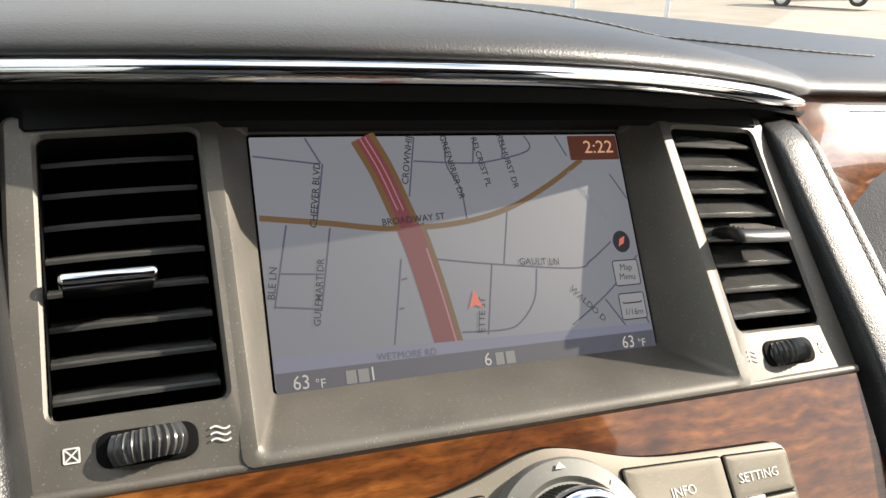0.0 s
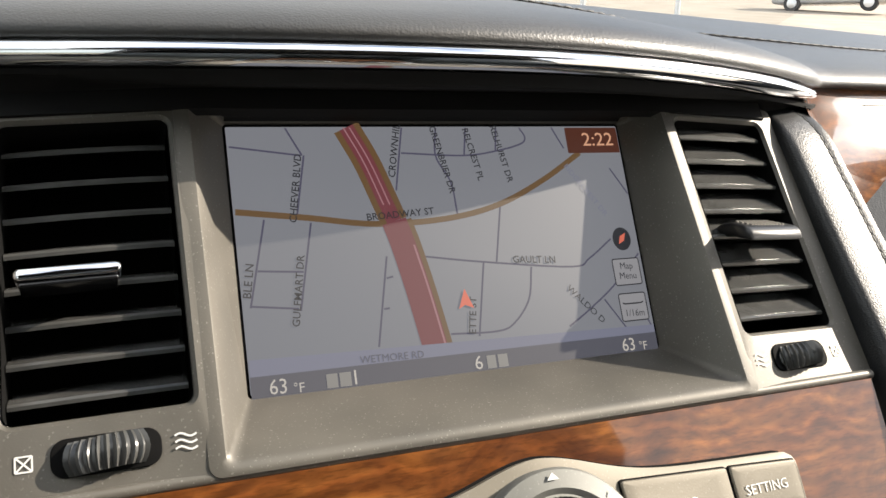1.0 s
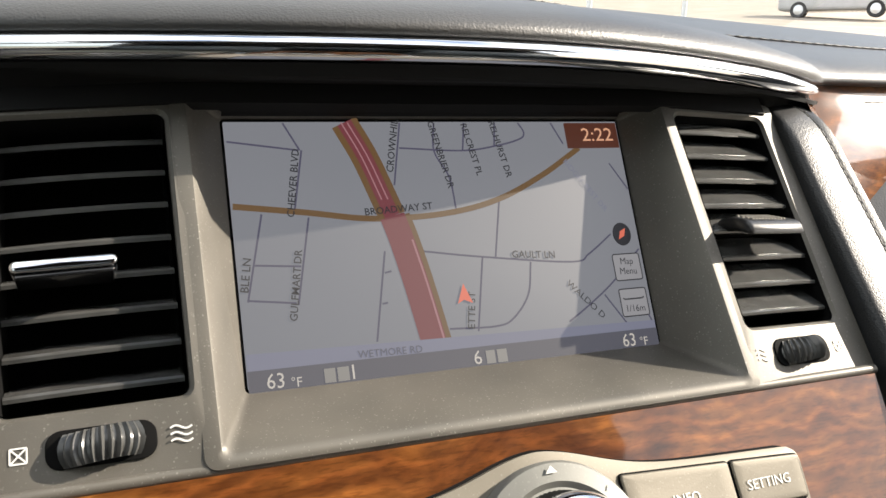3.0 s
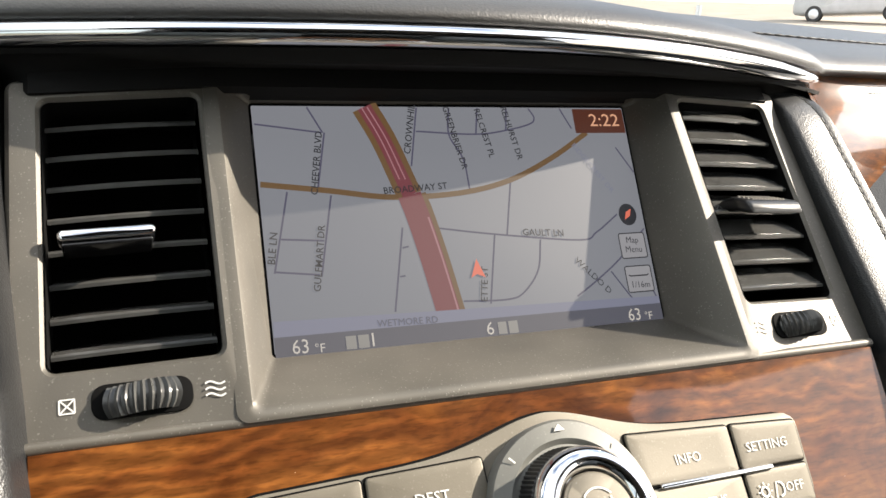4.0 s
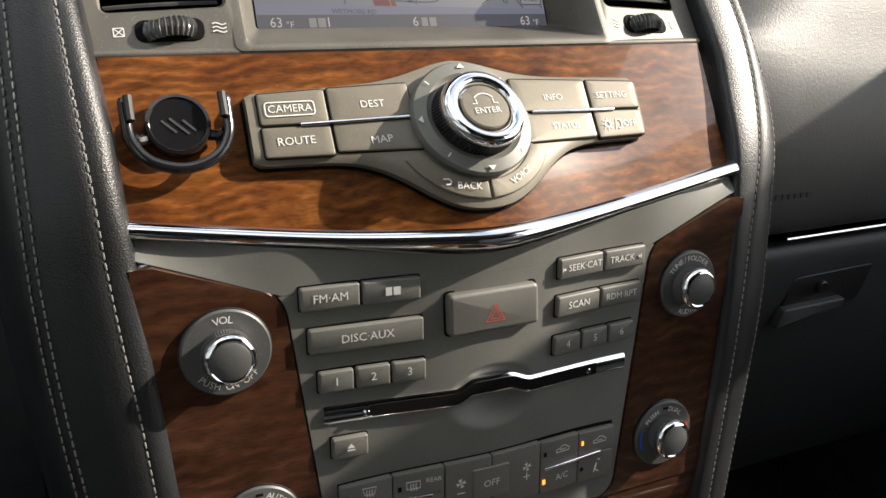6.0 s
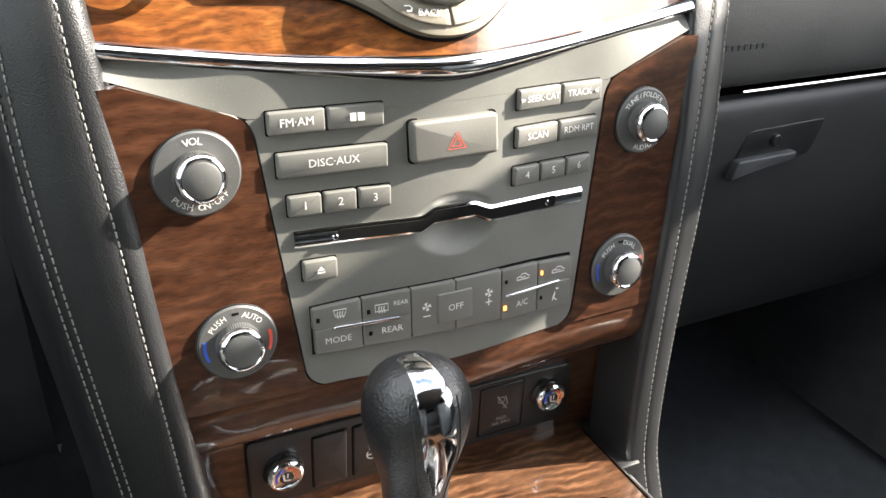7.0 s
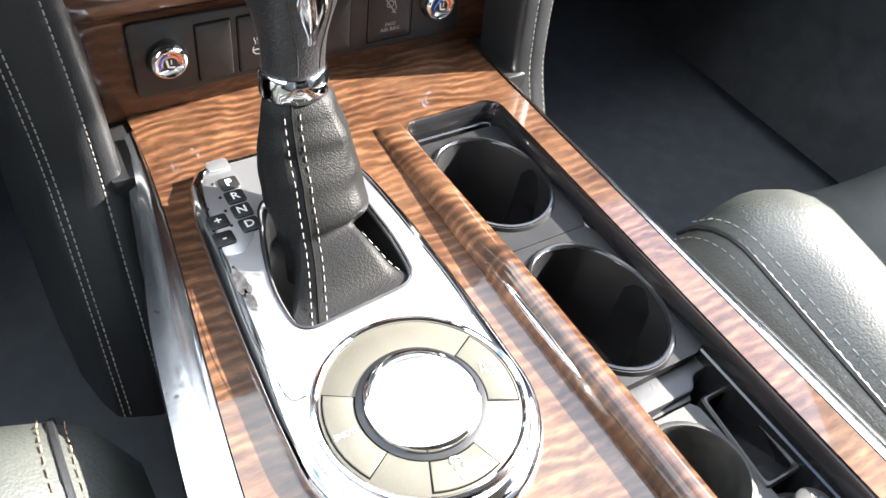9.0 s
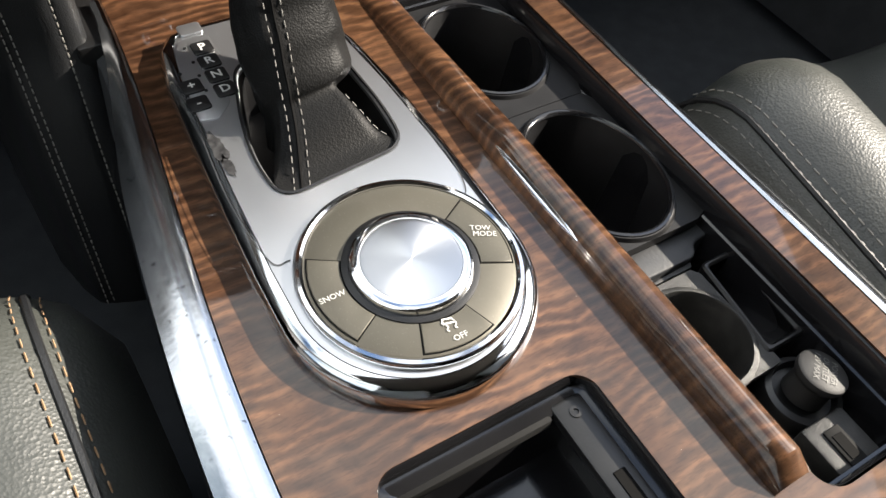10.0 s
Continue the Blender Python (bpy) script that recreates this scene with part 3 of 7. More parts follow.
for d in (-1.3, 1.3):
    road([(a + d, b) for a, b in upper_run[:3]], 0.6, HIGH2, 3.6, True, "highway_line")
road([(a + 4.4, b) for a, b in lower_run[1:]], 0.8, HIGH2, 3.6, True, "highway_line")
bm = bmesh.new()
line(mm([(-87.5, 9.6), (87.5, 6.4)]), 0.0070, 0.00042, S, bm)
part("street_name_bar", bm, STRIPE, display, fix=False)
bm = bmesh.new()
line(mm([(-87.6, 2.4), (87.6, 2.0)]), 0.0092, 0.00046, S, bm)
part("status_bar", bm, BAR, display, fix=False)
names = [
    ("CHEEVER BLVD", -63.4, 77, 80), ("GULFMART DR", -66.6, 37, 80), ("BLE LN", -84.6, 42, 80), ("CROWNHIL", -21.3, 91.5, 77), ("GREENBRIER DR", -1.0, 87.5, -80),
    ("RELCREST PL", 13.4, 89.5, -80), ("RELHURST DR", 26.8, 89.5, -80), ("BROADWAY ST", -22.3, 64.7, 3), ("GAULT LN", 34.3, 42.4, -4), ("ETTE ST", 2.5, 21.5, 80),
]
for words, u, v, turn in names:
    text("street_name", words, 0.0041 if len(words) > 8 else 0.0043, u * MM, v * MM, 0.00052, S, INK, display, turn, 1.0, 0.00004)
text("street_name", "WETMORE RD", 0.0040, -0.0335, 0.0085, 0.00060, S, BAR, display, -1, 1.0)
text("street_name", "WALDO D", 0.0040, 0.0555, 0.0215, 0.00052, S, INK, display, -48, 1.15)
text("street_name", "RIDGECREST DR", 0.0036, 0.0655, 0.0720, 0.00052, S, STRIPE, display, -55, 1.1)
part("clock_box", slab(rounded(0.0603, 0.0873, 0.0893, 0.1012, 0.0003, 1), 0.0003, 0.00052, 0.00003, 0, S), CLOCKBOX, display)
text("clock", "2:22", 0.0088, 0.0765, 0.0953, 0.0006, S, CLOCK, display, 0, 1.1, 0.00002)
text("temperature", "63", 0.0078, -0.0778, 0.0024, 0.0006, S, LIT, display, -1, 0.9)
text("temperature", "63", 0.0078, 0.0728, 0.0022, 0.0006, S, LIT, display, 0, 0.9)
for u in (-0.0704, 0.0800):
    text("unit", "\u00b0F", 0.0050, u, 0.0012, 0.0006, S, LIT, display, 0, 1.0)
text("channel", "6", 0.0078, 0.0018, 0.0023, 0.0006, S, LIT, display)
bars("channel_band", [(0.0055, 0.0094, -0.0003, 0.0049), (0.0104, 0.0147, -0.0003, 0.0049)], 0.0005, S, DIM, display, 0.0001)
bars("band_mark", [(-0.0600, -0.0558, -0.0002, 0.0050), (-0.0550, -0.0506, -0.0002, 0.0050)], 0.0005, S, DIM, display, 0.0001)
text("band_number", "1", 0.0078, -0.0490, 0.0024, 0.0006, S, LIT, display)
for (a, b, c, d), rows in (((0.0722, 0.0858, 0.0283, 0.0400), (("Map", 0.0366), ("Menu", 0.0322))), ((0.0722, 0.0858, 0.0125, 0.0245), (("1/16m", 0.0157),))):
    key = part("map_key", slab(rounded(a, b, c, d, 0.001, 3), 0.0003, 0.00056, 0.0001, 0, S), KEYBOX, display)
    for words, v in rows:
        text("writing", words, 0.0042, (a + b) / 2, v, 0.0007, S, INK, key, -2, 0.95)
    bm = bmesh.new()
    loop = rounded(a, b, c, d, 0.001, 3)
    line(loop + loop[:1], 0.0005, 0.00062, S, bm)
    if len(rows) == 1:
        line([(a + 0.0015, 0.0205), (a + 0.0025, 0.0200), (b - 0.0025, 0.0200), (b - 0.0015, 0.0205)], 0.0006, 0.00064, S, bm)
    part("outline", bm, INK, key, fix=False)
compass = part("compass", slab([(0.0795 + 0.0046 * math.cos(radians(a)), 0.0490 + 0.0052 * math.sin(radians(a))) for a in range(0, 360, 15)], 0.0003, 0.00058, 0.0001, 0, S), INK, display)
bm = bmesh.new()
bm.faces.new([bm.verts.new(S(a * MM, b * MM, 0.00064)) for a, b in ((77.4, 46.6), (80.4, 48.1), (81.6, 51.6), (78.6, 50.2))])
part("needle", bm, ARROW, compass, fix=False)
bm = bmesh.new()
bm.faces.new([bm.verts.new(S(a * MM, b * MM, 0.00062)) for a, b in ((-3.2, 24.6), (-0.3, 26.0), (3.4, 24.4), (0.3, 32.6))])
part("position_arrow", bm, ARROW, display, fix=False)

# ---- hood, chrome trim and padded dash top ----


def hood_y(x):
    a = abs(x)
    if x < 0:
        return 0.300 + 1.18 * min(a, 0.235) ** 2 + 0.10 * max(0, a - 0.235)
    return 0.300 + 1.0 * min(a, 0.21) ** 2 + 0.95 * min(0.04, max(0, a - 0.21)) + 0.10 * max(0, a - 0.25)


def hood_z(x):
    a = abs(x)
    if x < 0:
        return 1.3237 - 0.17 * min(a, 0.235) ** 2
    return 1.3237 - 0.35 * min(a, 0.21) ** 2 - 0.08 * min(0.04, max(0, a - 0.21)) - 0.012 * max(0, a - 0.25)


xs = [-0.42 + 0.0235 * i for i in range(29)]
xs = [x for x in xs if x < 0.20] + [0.2050, 0.2150, 0.2220]
bm = bmesh.new()
sec = [(0.000, -0.0052), (-0.0030, -0.0042), (-0.0046, -0.0018), (-0.0046, 0.0008), (-0.0030, 0.0030), (0.000, 0.0040), (0.006, 0.0040), (0.006, -0.0052)]
loops = []
for i, x in enumerate(xs):
    k = 1.0 if x < 0.18 else max(0.25, 1 - (x - 0.18) / 0.05)
    loops.append([Vector((x, hood_y(x) + a * k, hood_z(x) + b * k)) for a, b in sec])
rings(bm, loops)
hood = thing("display_hood", (0, 0.31, 1.31), "matt black display hood edged with a polished chrome strip", "dashboard trim")
part("chrome_strip", bm, CHROME, hood, "polished chrome strip", 60)

bm = bmesh.new()
loops = []
for i in range(61):
    x = -0.36 + 0.72 * i / 60
    e = 0.002
    d = 0.0115 - 0.0045 * smoothstep(0.09, 0.19, abs(x))
    y, z = hood_y(x), hood_z(x)
    top = P(x, 0.1378, 0.0014)
    sec = [(0.003, -0.0050), (0.0000, -0.0056), (0.0004, -0.0075), (0.0010, -d + 0.0012), (0.0025, -d), (0.005, -d + 0.0005)]
    row = [Vector((x, y + a, z + b)) for a, b in sec]
    # black strip over the vent surrounds' top border stands in for hood shade
    if -0.1760 < x < 0.1760:
        row += [row[-1].lerp(top, 0.5), top, P(x, 0.1292, 0.0013), P(x, 0.1284, -0.003)]
    else:
        q = row[-1]
        row += [q + Vector((0, 0.004, -0.004)), q + Vector((0, 0.008, -0.010)), q + Vector((0, 0.012, -0.022)), q + Vector((0, 0.016, -0.040))]
    loops.append(row)
rings(bm, loops, False, False, False)
part("underside", bm, MATT, hood, "matt black underside, with a strip for the shade on the vent tops")


bm = bmesh.new()
loops = []
for i in range(25):
    u = -0.0985 + 0.197 * i / 24
    loops.append([P(u, 0.1330, 0.0008), P(u, 0.1300, 0.0006), S(u * 0.897, 0.1046, 0.0040), S(u * 0.897, 0.1036, 0.0020)])
rings(bm, loops, False, False, False)
part("inner_shade", bm, MATT, hood, "matt black inner edge above the display")

PAD = [(0.0055, 0.0030), (-0.0005, 0.0046), (-0.0012, 0.0070), (0.0010, 0.0100), (0.006, 0.0130), (0.014, 0.0155), (0.03, 0.0185), (0.06, 0.0215), (0.10, 0.0235), (0.18, 0.0255), (0.30, 0.0265), (0.42, 0.0260), (0.55, 0.0220), (0.72, 0.012), (0.86, 0.004)]


def pad_at(x, k):
    a, b = PAD[k]
    far = 1.3585 - 0.030 * max(0, x - 0.30) + 0.020 * smoothstep(0.05, -0.3, x) - (0.05 if k == 14 else 0)
    t = smoothstep(0.05, 0.40, a)
    return Vector((x, hood_y(x) + a, (hood_z(x) + b) * (1 - t) + far * t))


bm = bmesh.new()
rings(bm, [[pad_at(-0.78 + 1.60 * i / 96, k) for k in range(15)] for i in range(97)], False, False, False)
pad = thing("dash_pad", (0, 0.4, 1.30), "padded black grained leather dashboard top with a stitched seam", "dashboard")
part("cover", bm, DASH, pad, "", 60)
seam = []
for i in range(40):
    x = -0.35 + 0.80 * i / 39
    k = 9 - 1.0 * smoothstep(0.30, 0.45, x)
    lo_, hi_ = pad_at(x, 8), pad_at(x, 9)
    seam.append(lo_.lerp(hi_, 0.9 - 0.8 * smoothstep(0.10, 0.45, x)) + Vector((0, 0, 0.0006)))
part("seam_welt", tube(seam, 0.0007, 6), RUBBER, pad)
bm = stitches([p + Vector((0, -0.004, 0.0002)) for p in seam], 0.0060, 0.0035, 0.0006)
part("stitching", bm, RUBBER, pad)

# ---- wooden panel with the control cluster ----


def v_edge(u):
    """Height of the chrome V that closes the upper panel."""
    return 1.1115 + 0.0215 * (math.sqrt((u / 0.168) ** 2 + 0.012) - 0.11) / 0.895


def a_of(z):
    return (z - 1.198) / 0.838


panel = thing("upper_wood_panel", A(0, -0.09, 0), "lacquered figured brown wood dashboard panel with a chrome V strip", "wood panel")
part("veneer", sheet(-0.1695, 0.1685, 64, lambda u: a_of(v_edge(u)) - 0.004, lambda u: -0.0012, 18, lambda u, t: 0.0, 0.012, A), WOOD, panel)

bm = bmesh.new()
loops = []
for i in range(61):
    u = -0.1685 + 0.337 * i / 60
    h = 0.0040 + 0.0014 * math.exp(-(u / 0.05) ** 2)
    c = A(u, a_of(v_edge(u)) - 0.004, 0.0032)
    loops.append([c + Vector((0, -0.0060 * math.cos(t) + 0.001, h * math.sin(t))) for t in [radians(-100 + 25 * k) for k in range(9)]])
rings(bm, loops, True, True, False)
part("chrome_strip", bm, CHROME, panel, "polished chrome strip dipping to a shallow V", 60)

cluster = thing("control_panel", A(0, -0.05, 0), "bronze grey button panel with a central rotary controller", "control panel")
DV = -0.0455


def cl_top(u):
    return -0.0236 + 0.0045 * (1 - abs(u) / 0.11) + 0.0090 * math.exp(-(u / 0.029) ** 2)


def cl_bot(u):
    return -0.0588 - 0.0040 * (1 - abs(u) / 0.11) - 0.0295 * math.exp(-(abs(u) / 0.042) ** 2.6)


def end_round(u, f, mid=-0.040, half=0.1105, r=0.006):
    d = max(0, abs(u) - (half - r)) / r
    k = math.sqrt(max(0, 1 - d * d))
    return f(u) if d == 0 else mid + (f(u) - mid) * (1 - 0.30 * (1 - k))


part("base", sheet(-0.1090, 0.1092, 70, lambda u: end_round(u, cl_bot), lambda u: end_round(u, cl_top), 16, lambda u, t: 0.0074 - 0.0018 * (2 * t - 1) ** 10, 0.010, A), TAN, cluster)
part("shadow_gap", sheet(-0.1103, 0.1105, 70, lambda u: end_round(u, cl_bot) - 0.0013, lambda u: end_round(u, cl_top) + 0.0010, 8, lambda u, t: 0.0012, 0.004, A), DARK, cluster)


def key_plate(name, corners, writing="", size=0.0064, at=None, thick=0.0, mat=None, top=0.0086, turn=0):
    b = part(name, slab(soften(corners, 0.0014, 3), 0.0045, top, 0.0007, 0.0002, A), mat or TAN, cluster)
    part("gap", slab(shrink(soften(corners, 0.0014, 3), -0.0006), 0.0045, 0.0078, 0.0002, 0, A), DARK, b)
    if writing:
        u = at[0] if at else sum(c[0] for c in corners) / len(corners)
        v = at[1] if at else sum(c[1] for c in corners) / len(corners)
        text("writing", writing, size, u, v, top + 0.0005, A, WHITE, b, turn, 1.0, thick)
    return b


left = [(-0.1040, -0.0716, "CAMERA", "ROUTE"), (-0.0702, -0.0285, "DEST", "MAP")]
for u0, u1, hi_word, lo_word in left:
    key_plate("button", [(u0, -0.0404), (u1, -0.0408), (u1, -0.0222 if u1 > -0.05 else -0.0236), (u0, -0.0250 if u0 < -0.08 else -0.0234)], hi_word, 0.0054, (-0.0893 if u0 < -0.08 else -0.0488, -0.0330))
    key_plate("button", [(u0, -0.0562), (u1, -0.0592 if u1 > -0.05 else -0.0575), (u1, -0.0420), (u0, -0.0416)], lo_word, 0.0056, (-0.0889, -0.0492) if u0 < -0.08 else (-0.0484, -0.0522))
for u0, u1, hi_word, lo_word in [(0.0290, 0.0750, "INFO", "STATUS"), (0.0764, 0.1078, "SETTING", "")]:
    key_plate("button", [(u0, -0.0420), (u1, -0.0424), (u1, -0.0268 if u1 > 0.09 else -0.0250), (u0, -0.0226 if u0 < 0.05 else -0.0250)], hi_word, 0.0052, (0.0530 if u0 < 0.05 else 0.0908, -0.0346))
    b = key_plate("button", [(u0, -0.0605 if u0 < 0.05 else -0.0590), (u1, -0.0580), (u1, -0.0436), (u0, -0.0432)], lo_word or "OFF", 0.0052, (0.0560 if lo_word else 0.0985, -0.0515))
    if not lo_word:
        bm = bmesh.new()
        line([(0.0835 + 0.0018 * math.cos(radians(a)), -0.0515 + 0.0018 * math.sin(radians(a))) for a in range(0, 361, 30)], 0.0008, 0.0092, A, bm)
        for a in range(0, 360, 45):
            c, s = math.cos(radians(a)), math.sin(radians(a))
            line([(0.0835 + 0.0026 * c, -0.0515 + 0.0026 * s), (0.0835 + 0.0036 * c, -0.0515 + 0.0036 * s)], 0.0005, 0.0092, A, bm)
        line([(0.0884, -0.0545), (0.0898, -0.0485)], 0.0005, 0.0092, A, bm)
        line([(0.0908 + 0.0022 * math.cos(radians(a)), -0.0515 + 0.0026 * math.sin(radians(a))) for a in range(-100, 101, 25)], 0.0008, 0.0092, A, bm)
        part("day_night_mark", bm, WHITE, b, fix=False)
# outline round the word on the first key
bm = bmesh.new()
loop = rounded(-0.1010, -0.0776, -0.0364, -0.0296, 0.0015, 3)
line(loop + loop[:1], 0.0006, 0.0092, A, bm)
part("word_outline", bm, WHITE, cluster, fix=False)
for u0, u1, v in ((-0.0858, -0.0309, -0.0412), (0.0370, 0.0905, -0.0428)):
    part("bright_bar", slab(rounded(u0, u1, v - 0.0009, v + 0.0009, 0.0008, 4), 0.006, 0.0100, 0.0006, 0, A), CHROME, cluster)
for a0, a1, word, turn in ((206, 269, "BACK", -8), (271, 334, "VOICE", 28)):
    arc = [(0.0440 * math.cos(radians(a0 + (a1 - a0) * i / 12)), DV + 0.0425 * math.sin(radians(a0 + (a1 - a0) * i / 12))) for i in range(13)]
    arc += [(0.0330 * math.cos(radians(a1 - (a1 - a0) * i / 12)), DV + 0.0330 * math.sin(radians(a1 - (a1 - a0) * i / 12))) for i in range(13)]
    b = part("button", slab(arc, 0.004, 0.0082, 0.0008, 0, A), TAN, cluster)
    m = radians(253 if word == "BACK" else 300)
    text("writing", word, 0.0050, 0.0375 * math.cos(m), DV + 0.0372 * math.sin(m), 0.0087, A, WHITE, b, turn)
    if word == "BACK":
        bm = bmesh.new()
        line([(-0.0238, -0.0762), (-0.0210, -0.0765), (-0.0200, -0.0778), (-0.0208, -0.0792), (-0.0228, -0.0790)], 0.0007, 0.0087, A, bm)
        part("return_mark", bm, WHITE, b, fix=False)
# rotary controller: direction ring, chrome collar, knurled grip and cap
dial = part("direction_ring", lathe([(0.0316, 0.003), (0.0319, 0.0115), (0.0310, 0.0130), (0.0250, 0.0142), (0.0230, 0.0128)], 0, DV, 64, A), FACE, cluster)
bm = bmesh.new()
for a in (0, 90, 180, 270):
    c, s = math.cos(radians(a)), math.sin(radians(a))
    q = [(0.0302 * c, 0.0302 * s), (0.0278 * c - 0.0022 * s, 0.0278 * s + 0.0022 * c), (0.0278 * c + 0.0022 * s, 0.0278 * s - 0.0022 * c)]
    bm.faces.new([bm.verts.new(A(u, DV + v, 0.0144)) for u, v in q])
for a in (45, 135, 225, 315):
    c, s = math.cos(radians(a)), math.sin(radians(a))
    line([(0.0272 * c, DV + 0.0272 * s), (0.0300 * c, DV + 0.0300 * s)], 0.0006, 0.0144, A, bm)
part("arrow_marks", bm, WHITE, dial, fix=False)
part("knurled_grip", lathe([(0.0222, 0.010), (0.0222, 0.0138), (0.0212, 0.0205), (0.0190, 0.0212)], 0, DV, 160, A, 1.0, 0, 0.0005, (1, 2)), BLACK, cluster, "", 10)
part("chrome_collar", lathe([(0.0200, 0.0205), (0.0211, 0.0220), (0.0214, 0.0238), (0.0210, 0.0256), (0.0201, 0.0271), (0.0188, 0.0282), (0.0171, 0.0287), (0.0155, 0.0283), (0.0141, 0.0272), (0.0131, 0.0256), (0.0127, 0.0235)], 0, DV, 80, A), CHROME, cluster)
cap = part("cap", lathe([(0.0124, 0.023), (0.0124, 0.0264), (0.0117, 0.0272), (0.0060, 0.0275), (0.0008, 0.0275)], 0, DV, 48, A), TAN, cluster)
text("writing", "ENTER", 0.0047, 0, DV - 0.0026, 0.0279, A, WHITE, cap)
bm = bmesh.new()
line([(0.0066 * math.cos(radians(a)), DV + 0.0005 + 0.0066 * math.sin(radians(a))) for a in range(40, 141, 10)], 0.0006, 0.0279, A, bm)
for s in (-1, 1):
    line([(s * 0.0070, DV + 0.0015), (s * 0.0046, DV + 0.0015), (s * 0.0046, DV + 0.0040)], 0.0005, 0.0279, A, bm)
part("turn_mark", bm, WHITE, cap, fix=False)

# phone holder stuck on the wood
holder = thing("phone_holder", A(-0.139, -0.035, 0), "black plastic magnetic phone holder with a curved cradle", "phone holder")
hc = (-0.1400, -0.0366)
part("puck", lathe([(0.0142, 0.0004), (0.0144, 0.0062), (0.0140, 0.0072), (0.0126, 0.0076), (0.0121, 0.0068), (0.0006, 0.0066)], hc[0], hc[1], 48, A), GLOSS, holder)
bm = bmesh.new()
for k, (d, h) in enumerate(((-0.0040, 0.0040), (0.0004, 0.0052), (0.0048, 0.0036))):
    line([(hc[0] + d - h * 0.75, hc[1] + h * 0.75 - 0.001), (hc[0] + d + h * 0.75, hc[1] - h * 0.75 - 0.001)], 0.0011, 0.0071, A, bm)
part("raised_bars", bm, GRAINED, holder, fix=False)
cp = [(a, hc[1] + b, c) for a, b, c in [(hc[0] + x, y, w) for x, y, w in ((-0.0218, 0.0125, 0.0085), (-0.0218, 0.0040, 0.0085), (-0.0207, -0.0075, 0.0090), (-0.0138, -0.0172, 0.0095), (0, -0.0215, 0.0098), (0.0138, -0.0172, 0.0095), (0.0207, -0.0075, 0.0090), (0.0218, 0.0040, 0.0085), (0.0218, 0.0125, 0.0085))]]
path = [A(*p) for p in smooth_path(cp, 6)]
part("cradle", tube(path, [0.0018] + [0.0026] * (len(path) - 2) + [0.0018], 12), GLOSS, holder, "glossy black curved cradle")
for s in (-1, 1):
    part("arm", tube([A(hc[0] + s * 0.0130, hc[1] - 0.005, 0.004), A(hc[0] + s * 0.0178, hc[1] - 0.0062, 0.0055), A(hc[0] + s * 0.0200, hc[1] - 0.005, 0.0080)], 0.0026, 8), GLOSS, holder)
    part("pad", tube([A(hc[0] + s * 0.0200, hc[1] + 0.0125, 0.0112), A(hc[0] + s * 0.0200, hc[1] + 0.0010, 0.0115)], 0.0020, 8), RUBBER, holder)

# ---- lower stack: grey faceplate, wood surround, knobs ----


def outer_x(z):
    """Half width of the stack at a height, where the padded bolsters begin."""
    return 0.142 + 0.025 * smoothstep(0.80, 1.13, z) + 0.002


def inner_x(z):
    """Half width of the grey faceplate."""
    if z > 1.0975:
        return 0.104 + (z - 1.0975) / (1.121 - 1.0975) * 0.062
    base = 0.0862 + 0.0170 * ((z - 0.955) / 0.1425)
    if z < 0.958:
        d = (0.958 - z) / 0.011
        base -= 0.011 * (1 - math.sqrt(max(0, 1 - d * d)))
    if z > 1.088:
        base += 0.0030 * ((z - 1.088) / 0.0095) ** 2
    return base


def column(z_list, x0f, x1f, n, w, f, depth=0.008):
    """A plate built row by row between two side curves."""
    bm = bmesh.new()
    loops = []
    for z in z_list:
        a, b = x0f(z), x1f(z)
        row = [(a, z, w - depth)] + [(a + (b - a) * i / n, z, w) for i in range(n + 1)] + [(b, z, w - depth)]
        loops.append([f(*p) for p in row])
    first = [f(p[0], z_list[0], w - depth) for p in [(x0f(z_list[0]) + (x1f(z_list[0]) - x0f(z_list[0])) * min(1, max(0, (i - 1) / n)),) for i in range(n + 3)]]
    last = [f(p[0], z_list[-1], w - depth) for p in [(x0f(z_list[-1]) + (x1f(z_list[-1]) - x0f(z_list[-1])) * min(1, max(0, (i - 1) / n)),) for i in range(n + 3)]]
    rings(bm, [first] + loops + [last], False, False, False)
    bmesh.ops.remove_doubles(bm, verts=bm.verts, dist=1e-6)
    return bm


audio = thing("audio_panel", B(0, 0.95, 0), "satin grey faceplate with audio and climate buttons", "control panel")
zs = [0.9472 + 0.0005 * i for i in range(22)] + [0.9582 + 0.0045 * i for i in range(31)] + [1.0975]
zs = sorted(set(round(z, 4) for z in zs))


def dished(u, v, w):
    """The faceplate's surface, with the shallow oval finger scoop pressed in across the disc slot."""
    r = ((u - 0.002) / 0.0265) ** 2 + ((v - 1.0300) / 0.0185) ** 2
    return B(u, v, w - (0.0075 * (1 - r) ** 1.4 if r < 1 else 0.0))


zs = sorted(set(zs + [round(1.010 + 0.0012 * i, 4) for i in range(35)]))
bm = column(zs, lambda z: -inner_x(z), inner_x, 120, 0.0, dished)
part("faceplate", bm, FACE, audio)
# the band under the chrome V, up to the strip
band = sheet(-0.166, 0.166, 60, lambda u: 1.0976 if abs(u) < 0.104 else 1.0976 + (abs(u) - 0.104) / 0.062 * 0.0235, lambda u: v_edge(u) - 0.0035, 8, lambda u, t: -0.004 * smoothstep(0.10, 0.168, abs(u)) - 0.006 * t * smoothstep(0.09, 0.168, abs(u)), 0.006, B)
part("upper_band", band, FACE, audio)


def BB(u, v, w):
    return B(u - 0.0013, v + 0.0009, w)


